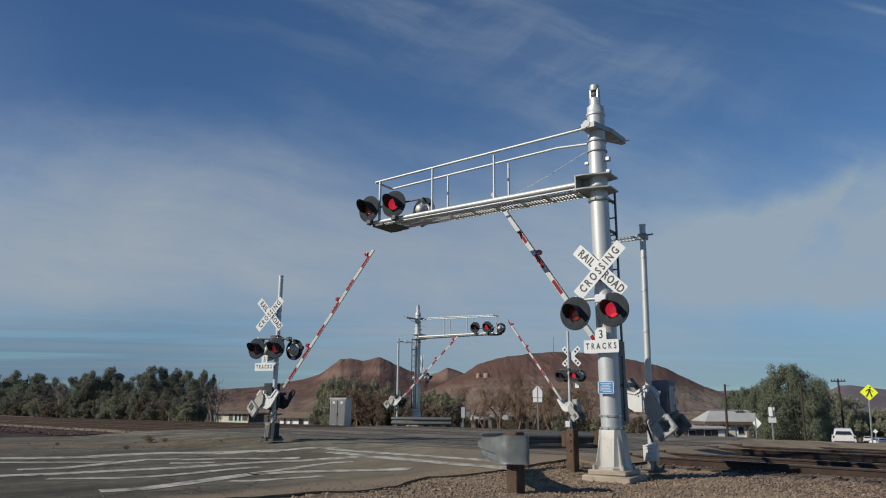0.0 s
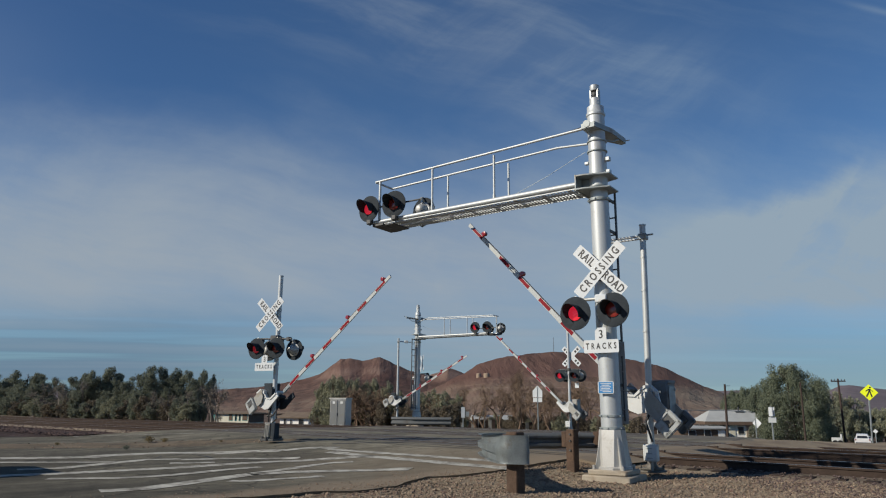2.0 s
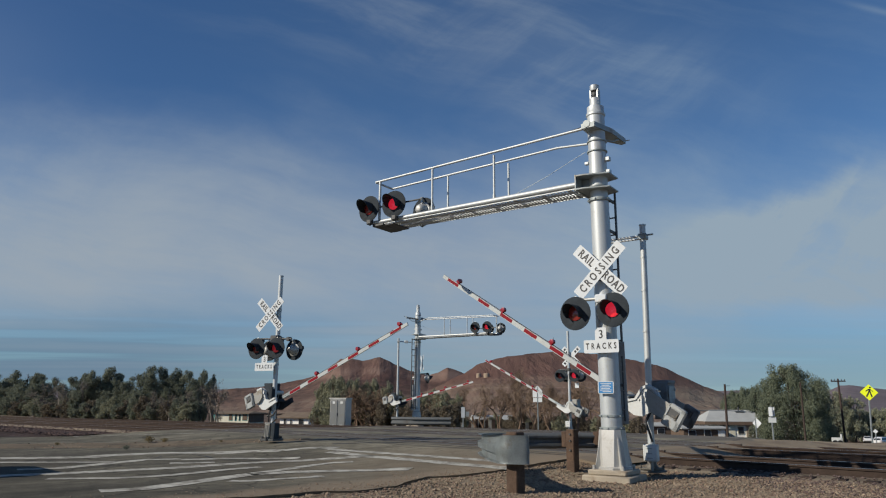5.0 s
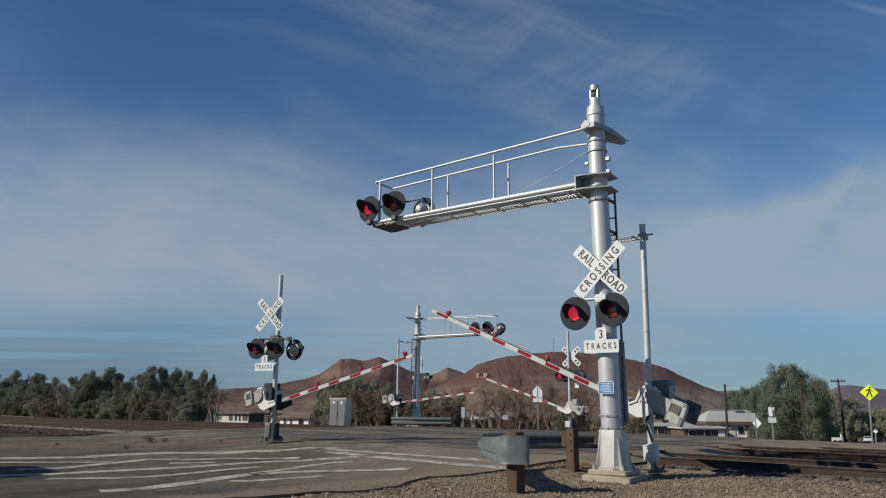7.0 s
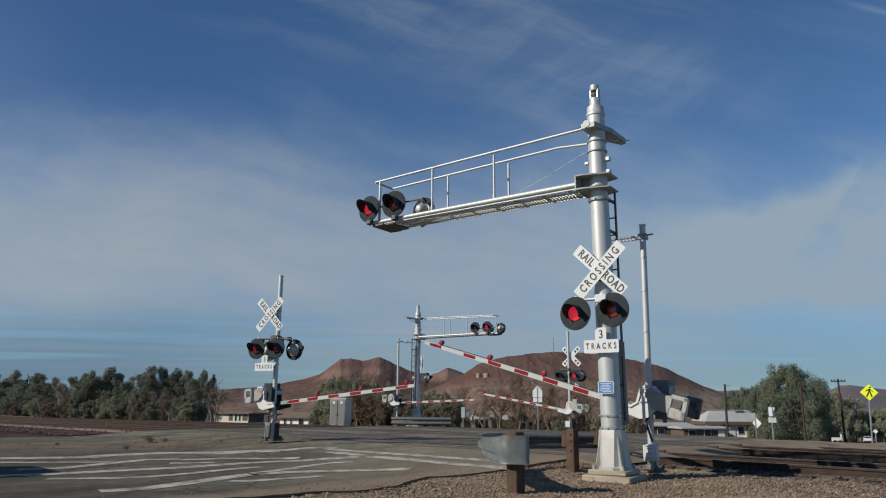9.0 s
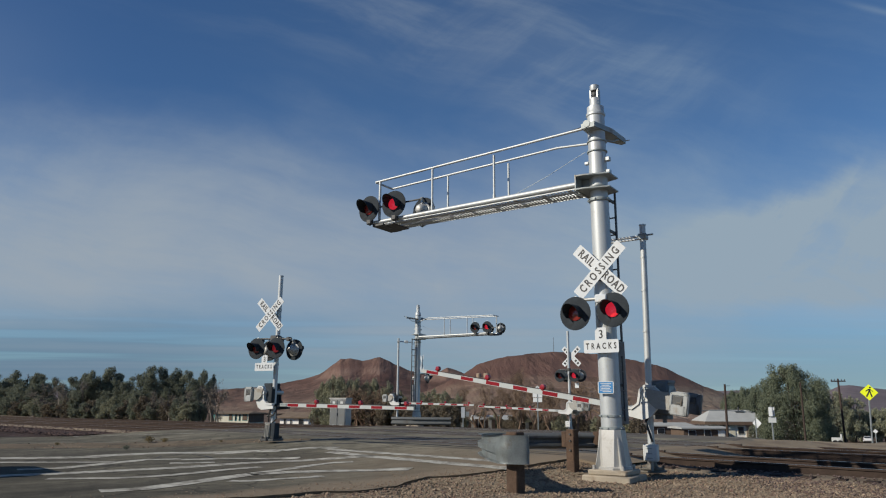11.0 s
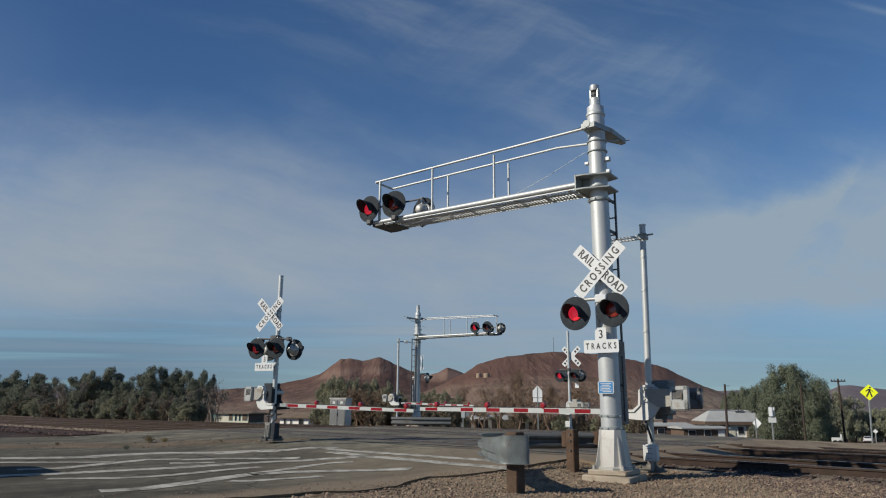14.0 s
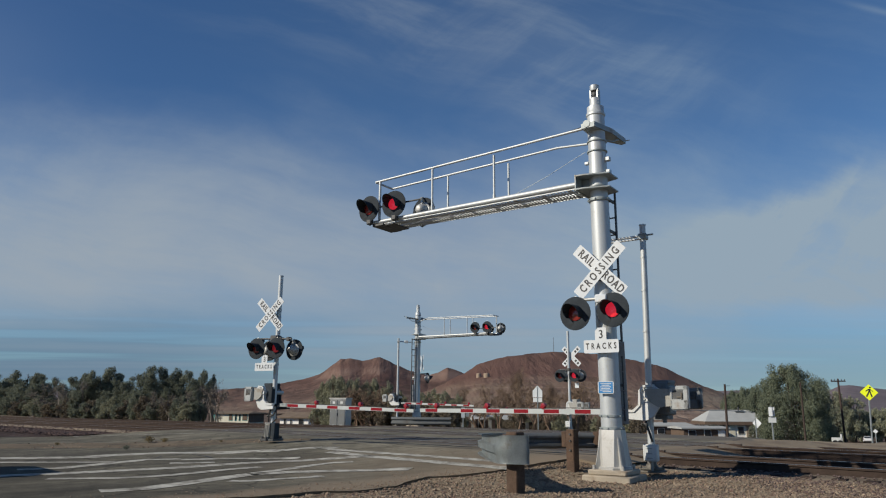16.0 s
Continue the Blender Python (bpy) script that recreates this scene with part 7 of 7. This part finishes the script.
        bare_tree(200 + k, 1.25 + y * (b + 0.012) * 0.953 - z, "bare brown winter tree with fine twigs", Matrix.Translation((x, y, z)), 5, group="bare trees")
    for k in range(22):
        a = 0.032 + 0.245 * k / 21
        planted(shrub[2] if k % 4 else shrub[1], (2.2, 2.6), a, 46 + (k * 5 % 6), -0.019 + 0.014 * ((k * 7) % 5) / 5, 0.030, k * 37)
    # pepper tree and company by the far street
    big = leafy_tree(71, 8.9, 8.7, LEAF_PEPPER, 110000, 60, 0.0, "large dense pepper tree by the far street", "tree", 1.6, 0.080, tall=1.15, dome=True, m=Matrix.Translation((0.490 * 80, 80, float(grade(*uv_of(0.490 * 80, 80))))))
    for k, (a, v, b, w) in enumerate(((0.432, 118, 0.031, 0.040), (0.412, 124, 0.026, 0.034), (0.448, 115, 0.034, 0.03))):
        planted(big, (8.9, 8.7), a, v, b, w * 1.2, 80 + k * 77)
    street = [leafy_tree(91 + k, 4.2, 4.0, LEAF_PALE, 9000, 18, 0.06, "pale olive-green tree along the far street", "tree", 0.6, 0.085, off(11 + k), "far street trees") for k in range(2)]
    for k, (a, v, b, w) in enumerate(((0.560, 176, 0.032, 0.042), (0.580, 180, 0.022, 0.044), (0.605, 186, 0.001, 0.035), (0.628, 184, -0.002, 0.035), (0.590, 188, 0.004, 0.030), (0.572, 178, -0.002, 0.03), (0.648, 186, 0.002, 0.04), (0.616, 190, 0.004, 0.04), (0.636, 192, 0.006, 0.03))):
        planted(street[k % 2], (4.2, 4.0), a, v, b, w * 1.15, k * 59)
    for k, (a, v, b) in enumerate(((0.545, 90, -0.018), (0.553, 88, -0.022), (0.455, 88, -0.026), (0.440, 88, -0.024), (0.475, 84, -0.03))):
        planted(shrub[k % 3], (2.2, 2.6), a, v, b, 0.022, k * 31)


def build_weeds():
    for k, (u, v, h) in enumerate(((22.0, 9.4, 0.16), (21.6, 9.7, 0.11), (19.4, 7.7, 0.10), (22.6, 7.0, 0.07), (23.0, 5.2, 0.07), (19.6, 10.5, 0.06))):
        rng = np.random.default_rng(400 + k)
        n = 260
        vv, f = leaf_cloud(rng, [(0, 0, h * 0.5, h * 0.9, h * 0.9, h * 0.5)], n, h * 0.16, -0.6, 0.1)
        me = bpy.data.meshes.new("weed_tuft")
        me.from_pydata(vv.tolist(), [], f.tolist())
        ob = part_of("weed_tuft", me, WEED if k != 2 else LEAF_DARK, smooth=False)
        ob.matrix_world = Matrix.Translation(at(u, v, road_height(u, v) + 0.03))
        tagged(ob, "dry low weed tuft on the dirt island", "weed", kind="stuff")


# ---- houses ----
def house(x, y, z, rz, w, d, wall_h, roof_h, wall, roof, label, hip=0.0, eave=0.5, windows=(), trims=None):
    g = base("house", pose(x, y, z, 0, 0, rz), label, "house", "houses")
    bm = bmesh.new()
    box(bm, -w / 2, 0, -1.4, w / 2, d, wall_h)
    part("wall", bm, wall, g, smooth=False)
    bm = bmesh.new()
    e = eave
    lo = [(-w / 2 - e, -e), (w / 2 + e, -e), (w / 2 + e, d + e), (-w / 2 - e, d + e)]
    a = [bm.verts.new((px, py, wall_h)) for px, py in lo]
    b = [bm.verts.new((px, py, wall_h + 0.18)) for px, py in lo]
    r = [bm.verts.new((-w / 2 - e + hip, d / 2, wall_h + roof_h)), bm.verts.new((w / 2 + e - hip, d / 2, wall_h + roof_h))]
    bm.faces.new(a[::-1])
    for i in range(4):
        bm.faces.new((a[i], a[(i + 1) % 4], b[(i + 1) % 4], b[i]))
    bm.faces.new((b[0], b[1], r[1], r[0])), bm.faces.new((b[2], b[3], r[0], r[1]))
    bm.faces.new((b[1], b[2], r[1])), bm.faces.new((b[3], b[0], r[0]))
    part("roof", bm, roof, g, smooth=False)
    for (wx, wz, ww, wh, mt) in windows:
        bm = bmesh.new()
        box(bm, wx - ww / 2 - 0.08, -0.08, wz - wh / 2 - 0.08, wx + ww / 2 + 0.08, -0.002, wz + wh / 2 + 0.08)
        win = part("window", bm, trims or WHITE, g, smooth=False)
        bm = bmesh.new()
        box(bm, wx - ww / 2, -0.10, wz - wh / 2, wx + ww / 2, -0.082, wz + wh / 2)
        part("pane", bm, mt, win, smooth=False)
    return g


def build_houses():
    # pale-roofed house by the far street
    Y = 110.0
    z = -3.3
    g = house(0.4085 * Y, Y, z, -5, 8.6, 7, 2.35, 1.85, STUCCO, PALE_ROOF, "white house with a wide pale roof by the far street", 1.9, 0.6,
              [(-3.5, 1.2, 0.5, 1.5, CREAM), (-2.3, 1.0, 0.7, 1.9, TAN_ROOF), (-0.9, 1.1, 0.9, 1.5, CREAM), (0.4, 1.2, 0.8, 1.0, PANE), (1.5, 1.0, 0.6, 1.8, TAN_ROOF), (2.7, 1.0, 0.8, 1.7, CREAM), (3.7, 1.1, 0.4, 1.6, CREAM)], CREAM)
    bm = bmesh.new()
    box(bm, 0.6, 2.4, 3.2, 1.9, 3.5, 4.1, 0.05)
    tube(bm, (1.2, 3.0, 4.0), (1.2, 3.0, 4.6), 0.12, None, 8)
    part("roof_cooler", bm, DARK_STEEL, g)
    # dark brown band along the front and left eaves
    bm = bmesh.new()
    box(bm, -4.9, -0.70, 2.0, 4.9, -0.62, 2.45)
    box(bm, -4.99, -0.70, 2.0, -4.91, 7.7, 2.45)
    part("fascia", bm, BROWN_WOOD, g, smooth=False)
    g = house(0.3500 * Y, Y - 4, z - 0.1, 3, 6.5, 5, 1.55, 0.4, BROWN_WOOD, PALE_ROOF, "low brown shed with a pale flat roof beside the house", 0.0, 0.4, [(-2, 0.9, 1.0, 0.9, PANE), (0.3, 0.8, 0.9, 1.3, PANE), (2.4, 0.7, 0.9, 1.3, STUCCO)])
    g = house(0.3172 * Y * 1.2, Y * 1.2, z - 0.6, 0, 8, 5, 1.7, 0.7, BROWN_WOOD, PALE_ROOF, "low brown outbuilding with a pale roof behind the gate", 1.0, 0.4, [(-2, 0.9, 1.2, 0.9, PANE), (1.4, 0.9, 1.2, 0.8, CREAM)])
    # small houses seen past the tracks
    Y = 190.0
    g = house(-0.2908 * Y, Y, -3.0, -20, 10.5, 7, 1.75, 0.75, CREAM, BROWN_ROOF, "small cream and teal house with a low brown roof", 1.5, 0.7, [(-4.9, 0.9, 1.2, 1.5, TEAL), (-0.2, 0.9, 1.0, 1.6, BROWN_WOOD), (1.4, 0.8, 0.5, 1.5, PANE), (2.6, 0.8, 0.4, 1.5, PANE), (4.2, 0.9, 1.4, 1.5, BROWN_WOOD)], TEAL)
    # added dark sheet: puts the shade of the side wall into colour
    bm = bmesh.new()
    box(bm, 5.26, 0.05, -0.4, 5.34, 6.95, 1.70)
    part("siding", bm, BROWN_WOOD, g, "dark brown sheet that stands for the shaded side wall", smooth=False)
    Y = 130.0
    house(-0.2040 * Y, Y, -2.6, -22, 6.0, 5, 1.45, 1.10, STUCCO, BROWN_ROOF, "small bright white house with a brown roof", 0.8, 0.6, [(-1.9, 0.75, 0.4, 1.0, PANE), (-0.6, 0.75, 0.3, 0.8, PANE), (1.5, 0.7, 0.9, 1.2, PANE)])
    Y = 150.0
    house(0.1270 * Y, Y, -4.1, 0, 9, 6, 1.75, 0.5, STUCCO, PALE_ROOF, "low white building beyond the bare trees", 0.5, 0.3, [(-2.5, 1.0, 1.2, 0.9, PANE), (2.0, 1.0, 1.2, 0.9, PANE)])
    Y = 66.0
    house(0.0740 * Y, Y, -1.6, 4, 3.6, 3, 1.45, 0.55, BROWN_WOOD, PALE_ROOF, "weathered brown shed among the brush", 0.0, 0.2, [])
    for a, Y, w in ((0.036, 60, 3.0), (0.062, 60, 1.5), (0.135, 62, 4.2), (0.205, 62, 4.2)):
        g = base("board_fence", pose(a * Y, Y, float(grade(*uv_of(a * Y, Y)))), "low weathered grey board fence", "fence", "fences")
        for k in range(int(w / 0.3)):
            bm = bmesh.new()
            box(bm, -w / 2 + k * 0.3, 0, -0.2, -w / 2 + k * 0.3 + 0.26, 0.03, 1.2 + 0.04 * math.sin(k * 2.1), 0.005)
            part("board", bm, POLE_WOOD if k % 3 else CASTING, g, smooth=False)
    # tanks on the hillside
    for x, y, z, r in ((49.0, 957.0, 38.2, 3.2), (58.3, 937.0, 37.6, 4.0)):
        ob = base("water_tank", pose(x, y, z), "pale round water tank on the hillside", "water tank", "water tanks")
        bm = bmesh.new()
        spun(bm, [(r, -3), (r, 4.8), (r * 0.9, 5.4), (0.5, 5.9)], Matrix(), 20)
        part("tank", bm, TAN_ROOF, ob)


# ---- hills ----
def hill(name, ridge, D, reach, base_z, rough, seed, material, label):
    """A range whose crest follows slopes (side, up) seen from the road, falling towards it over reach metres."""
    A = [p[0] for p in ridge]
    n, k = 260, 46
    verts, faces = [], []
    for i in range(n):
        a = A[0] + (A[-1] - A[0]) * i / (n - 1)
        top = 1.25 + D * 0.953 * float(np.interp(a, A, [p[1] for p in ridge]))
        top += (noise.noise((a * 40, seed, 0)) * 0.6 + noise.noise((a * 110, seed, 3)) * 0.4) * rough * 0.10
        for j in range(k):
            s = j / (k - 8)
            y = D - reach + reach * s
            if s <= 1:
                sh = s ** 1.9 * 0.75 + s * 0.25
                gully = abs(noise.noise((a * 26 + noise.noise((a * 9, s * 3, seed)) * 0.6, s * 1.1, seed + 5))) + 0.5 * abs(noise.noise((a * 70, s * 2.4, seed + 9)))
                z = base_z + (top - base_z) * sh - rough * gully * s * (1 - s) * 0.28
                z += (noise.noise((a * y / 70, y / 70, seed)) + 0.5 * noise.noise((a * y / 28, y / 28, seed))) * rough * 0.26 * s * (1.02 - s)
            else:
                z = base_z + (top - base_z) * max(0, 1 - (s - 1) * 2.2)
            verts.append((0.976 * a * y, y, z))
    for i in range(n - 1):
        faces += [(i * k + j, (i + 1) * k + j, (i + 1) * k + j + 1, i * k + j + 1) for j in range(k - 1)]
    me = bpy.data.meshes.new(name)
    me.from_pydata(verts, [], faces)
    tagged(part_of(name, me, material), label, "hill", kind="structure")


def build_hills():
    hill("hill_far", [(-0.75, 0.012), (-0.36, 0.020), (-0.31, 0.021), (-0.27, 0.024), (-0.2, 0.020), (0.2, 0.020), (0.36, 0.022), (0.43, 0.025), (0.47, 0.022), (0.53, 0.023), (0.555, 0.0255), (0.57, 0.0325), (0.585, 0.0335),
                      (0.61, 0.0300), (0.64, 0.0270), (0.75, 0.018)], 4200, 1900, -9, 60, 3.0, FAR_RANGE, "distant hazy purple-brown mountain range")
    hill("hill_left", [(-0.34, 0.012), (-0.30, 0.022), (-0.27, 0.0235), (-0.23, 0.0300), (-0.20, 0.0360), (-0.17, 0.0465), (-0.146, 0.0665), (-0.132, 0.0662), (-0.115, 0.0648), (-0.10, 0.067), (-0.090, 0.0685),
                       (-0.075, 0.0625), (-0.05, 0.051), (-0.02, 0.043), (-0.006, 0.0475), (0.008, 0.0545), (0.02, 0.051), (0.035, 0.045), (0.06, 0.030), (0.1, 0.02)], 1900, 1150, -8, 42, 7.0, HILL, "bare red-brown desert hills")
    hill("hill_main", [(-0.03, 0.018), (0.0, 0.030), (0.02, 0.0405), (0.035, 0.049), (0.055, 0.0615), (0.08, 0.0685), (0.11, 0.0740), (0.14, 0.0775), (0.17, 0.0785), (0.20, 0.0780), (0.23, 0.0755), (0.26, 0.0700),
                       (0.295, 0.0640), (0.325, 0.0545), (0.35, 0.0420), (0.375, 0.0300), (0.39, 0.0240), (0.42, 0.015), (0.46, 0.006)], 1150, 760, -8, 30, 13.0, HILL, "broad red-brown desert hill with scattered scrub")


# ---- vehicles ----
def car(label, m, paint, tall=1.78, long=4.7, wide=1.86, group=""):
    """A passenger vehicle; its own x points forwards."""
    g = base("car", m, label, "car", group)
    h, L = tall, long
    side = [(-L / 2, 0.55), (-L / 2, 0.95), (-L / 2 + 0.10, 1.02), (L / 2 - 1.15, 1.02), (L / 2 - 0.15, 0.90), (L / 2, 0.70), (L / 2, 0.40), (L / 2 - 0.2, 0.28), (-L / 2 + 0.2, 0.28), (-L / 2, 0.40)]
    top = [(-L / 2 + 0.10, 1.0), (-L / 2 + 0.72, h - 0.10), (-L / 2 + 1.15, h), (0.25, h), (0.55, h - 0.05), (L / 2 - 1.1, 1.0)]
    R = Matrix(((1, 0, 0, 0), (0, 0, 1, -wide / 2), (0, 1, 0, 0), (0, 0, 0, 1)))
    bm = bmesh.new()
    slab(bm, side, wide, R)
    bmesh.ops.bevel(bm, geom=[e for e in bm.edges], offset=0.05, segments=2, affect="EDGES")
    part("body", bm, paint, g)
    bm = bmesh.new()
    slab(bm, top, wide - 0.24, R @ Matrix.Translation((0, 0, 0.12)))
    for w in bm.verts:                     # the cabin narrows towards the roof
        w.co.y *= 1 - 0.20 * max(0.0, (w.co.z - 1.0) / (h - 1.0))
    bmesh.ops.bevel(bm, geom=[e for e in bm.edges], offset=0.05, segments=2, affect="EDGES")
    part("cabin", bm, paint, g)
    bm = bmesh.new()
    slab(bm, [(-L / 2 + 0.40, 1.08), (-L / 2 + 0.86, h - 0.16), (0.22, h - 0.14), (0.48, h - 0.2), (L / 2 - 1.35, 1.08)], wide - 0.20, R @ Matrix.Translation((0, 0, 0.10)))
    for w in bm.verts:
        w.co.y *= 1 - 0.20 * max(0.0, (w.co.z - 1.0) / (h - 1.0))
    part("side_window", bm, PANE, g, smooth=False)
    bm = bmesh.new()
    slab(bm, [(-0.66, 0), (0.66, 0), (0.54, 0.46), (-0.54, 0.46)], 0.05, Matrix.Translation((-L / 2 + 0.20, 0, 1.06)) @ Matrix(((0, 0.80, -0.60, 0), (-1, 0, 0, 0), (0, 0.60, 0.80, 0), (0, 0, 0, 1))))
    part("rear_window", bm, PANE, g, smooth=False)
    bm = bmesh.new()
    box(bm, -L / 2 - 0.04, -wide / 2 + 0.1, 0.36, -L / 2 + 0.08, wide / 2 - 0.1, 0.56, 0.03)
    part("bumper", bm, DARK_STEEL, g)
    for sy in (-1, 1):
        bm = bmesh.new()
        box(bm, -L / 2 - 0.02, sy * (wide / 2 - 0.05), 0.78, -L / 2 + 0.10, sy * (wide / 2 - 0.20), 0.98, 0.02)
        part("tail_lamp", bm, TAIL_RED, g)
        for sx in (-L / 2 + 0.85, L / 2 - 0.9):
            bm = bmesh.new()
            spun(bm, [(0.22, -0.11), (0.33, -0.10), (0.345, -0.06), (0.345, 0.06), (0.33, 0.10), (0.22, 0.11)], Matrix.Translation((sx, sy * (wide / 2 - 0.12), 0.34)) @ Matrix.Rotation(radians(90), 4, "X"), 20)
            w = part("wheel", bm, TYRE, g)
            bm = bmesh.new()
            spun(bm, [(0.21, -0.115), (0.08, -0.10), (0.08, 0.10), (0.21, 0.115)], Matrix.Translation((sx, sy * (wide / 2 - 0.12), 0.34)) @ Matrix.Rotation(radians(90), 4, "X"), 16)
            part("rim", bm, SILVER, w)
    return g


MOVING_CARS = []


def road_pose(x, y, heading):
    u, v = uv_of(x, y)
    return pose(x, y, float(grade(u, v)), 0, 0, heading)


def build_vehicles():
    def far(t, side, y, heading):
        return (t, road_pose(0.976 * side * y, y, heading))

    way = [far(0, 0.5663, 66, 62), far(0.5, 0.5760, 75, 62), far(1, 0.5827, 84, 61), far(1.5, 0.5885, 91, 61), far(2, 0.5928, 98, 60), far(2.5, 0.5945, 105, 60), far(3, 0.5960, 113, 58), far(3.5, 0.5985, 122, 55),
           far(4, 0.6016, 131, 50), far(4.5, 0.6085, 137, 40), far(5.2, 0.630, 142, 30), far(6.2, 0.69, 148, 25), far(16, 0.80, 170, 25)]
    suv = car("white hatchback car driving away on the far street", way[0][1], CAR_WHITE, 1.62)
    MOVING_CARS.append((suv, way))
    car("white parked sedan beside the far street", far(0, 0.6000, 158, 60)[1], CAR_WHITE, 1.45, 4.5, 1.78)
    way = [far(0, 0.6190, 138, 25), far(0.5, 0.6260, 140, 24), far(1, 0.6400, 142, 22), far(2, 0.68, 146, 20), far(16, 0.95, 160, 20)]
    MOVING_CARS.append((car("white sedan moving along the far street", way[0][1], CAR_WHITE, 1.45, 4.5, 1.78), way))
    way = [far(0, 0.74, 118, 200), far(2, 0.655, 116, 200), far(2.5, 0.632, 115, 200), far(3, 0.6195, 115, 205), far(3.5, 0.6190, 119, 150), far(4, 0.645, 126, 75), far(6, 0.72, 140, 50), far(16, 0.85, 170, 50)]
    MOVING_CARS.append((car("dark sedan moving along the far street", way[0][1], CAR_DARK, 1.45, 4.5, 1.78), way))
    c = car("dark waiting car stopped at the gate", pose(0, 0, 0), CAR_DARK, 1.68, 4.5, 1.78)
    u = 15.45
    MOVING_CARS.append((c, [(t, Matrix.Translation(at(u, v - 0.10, 0.05)) @ Matrix.Rotation(radians(TURN), 4, "Z")) for t, v in
                            ((0, -0.98), (0.2, 0.12), (0.4, 0.67), (0.6, 0.90), (0.8, 1.02), (1.0, 1.08), (1.4, 1.13), (1.8, 1.15), (16, 1.15))]))
    # low white utility trailer parked by the brush
    Y = 76.0
    g = base("utility_trailer", road_pose(0.5435 * Y, Y, -25), "low white utility trailer parked by the brush", "trailer")
    bm = bmesh.new()
    box(bm, -0.5, -0.4, 0.35, 0.5, 0.4, 0.80, 0.02)
    part("box", bm, WHITE, g)
    bm = bmesh.new()
    box(bm, 0.34, -0.4, 0.3, 0.48, 0.4, 1.15, 0.02)
    part("headboard", bm, WHITE, g)
    for sx in (-0.2, 0.25):
        bm = bmesh.new()
        spun(bm, [(0.28, -0.08), (0.28, 0.08)], Matrix.Translation((sx, -0.45, 0.28)) @ Matrix.Rotation(radians(90), 4, "X"), 14)
        part("wheel", bm, TYRE, g)


def build_scraps():
    """A few sawn boards left on the track bed."""
    for u, v, turn, l in ((6.3, 16.9, 4, 0.55), (6.4, 20.6, -6, 0.8), (4.9, 17.0, 10, 0.5), (3.2, 16.6, 3, 0.4)):
        bm = bmesh.new()
        box(bm, -0.07, -l / 2, 0, 0.07, l / 2, 0.06, 0.006)
        ob = part("board_scrap", bm, TAN_ROOF)
        ob.matrix_world = Matrix.Translation(at(u, v, rail_top(u) - 0.19)) @ Matrix.Rotation(radians(TURN + turn), 4, "Z")
        tagged(ob, "short pale sawn board lying on the ballast", "board", "loose boards")


build_guardrail()
build_scraps()
relay_cabinet()
build_signs()
build_hills()
build_houses()
build_trees()
build_weeds()
build_vehicles()
build_tracks()
build_stones()


# ---- movement ----
def motions():
    for arm, y, z, rows in MOVING_ARMS:
        walk(arm, [(t, pose(0, y, z, a)) for t, a in rows])
    for c, rows in MOVING_CARS:
        walk(c, rows)
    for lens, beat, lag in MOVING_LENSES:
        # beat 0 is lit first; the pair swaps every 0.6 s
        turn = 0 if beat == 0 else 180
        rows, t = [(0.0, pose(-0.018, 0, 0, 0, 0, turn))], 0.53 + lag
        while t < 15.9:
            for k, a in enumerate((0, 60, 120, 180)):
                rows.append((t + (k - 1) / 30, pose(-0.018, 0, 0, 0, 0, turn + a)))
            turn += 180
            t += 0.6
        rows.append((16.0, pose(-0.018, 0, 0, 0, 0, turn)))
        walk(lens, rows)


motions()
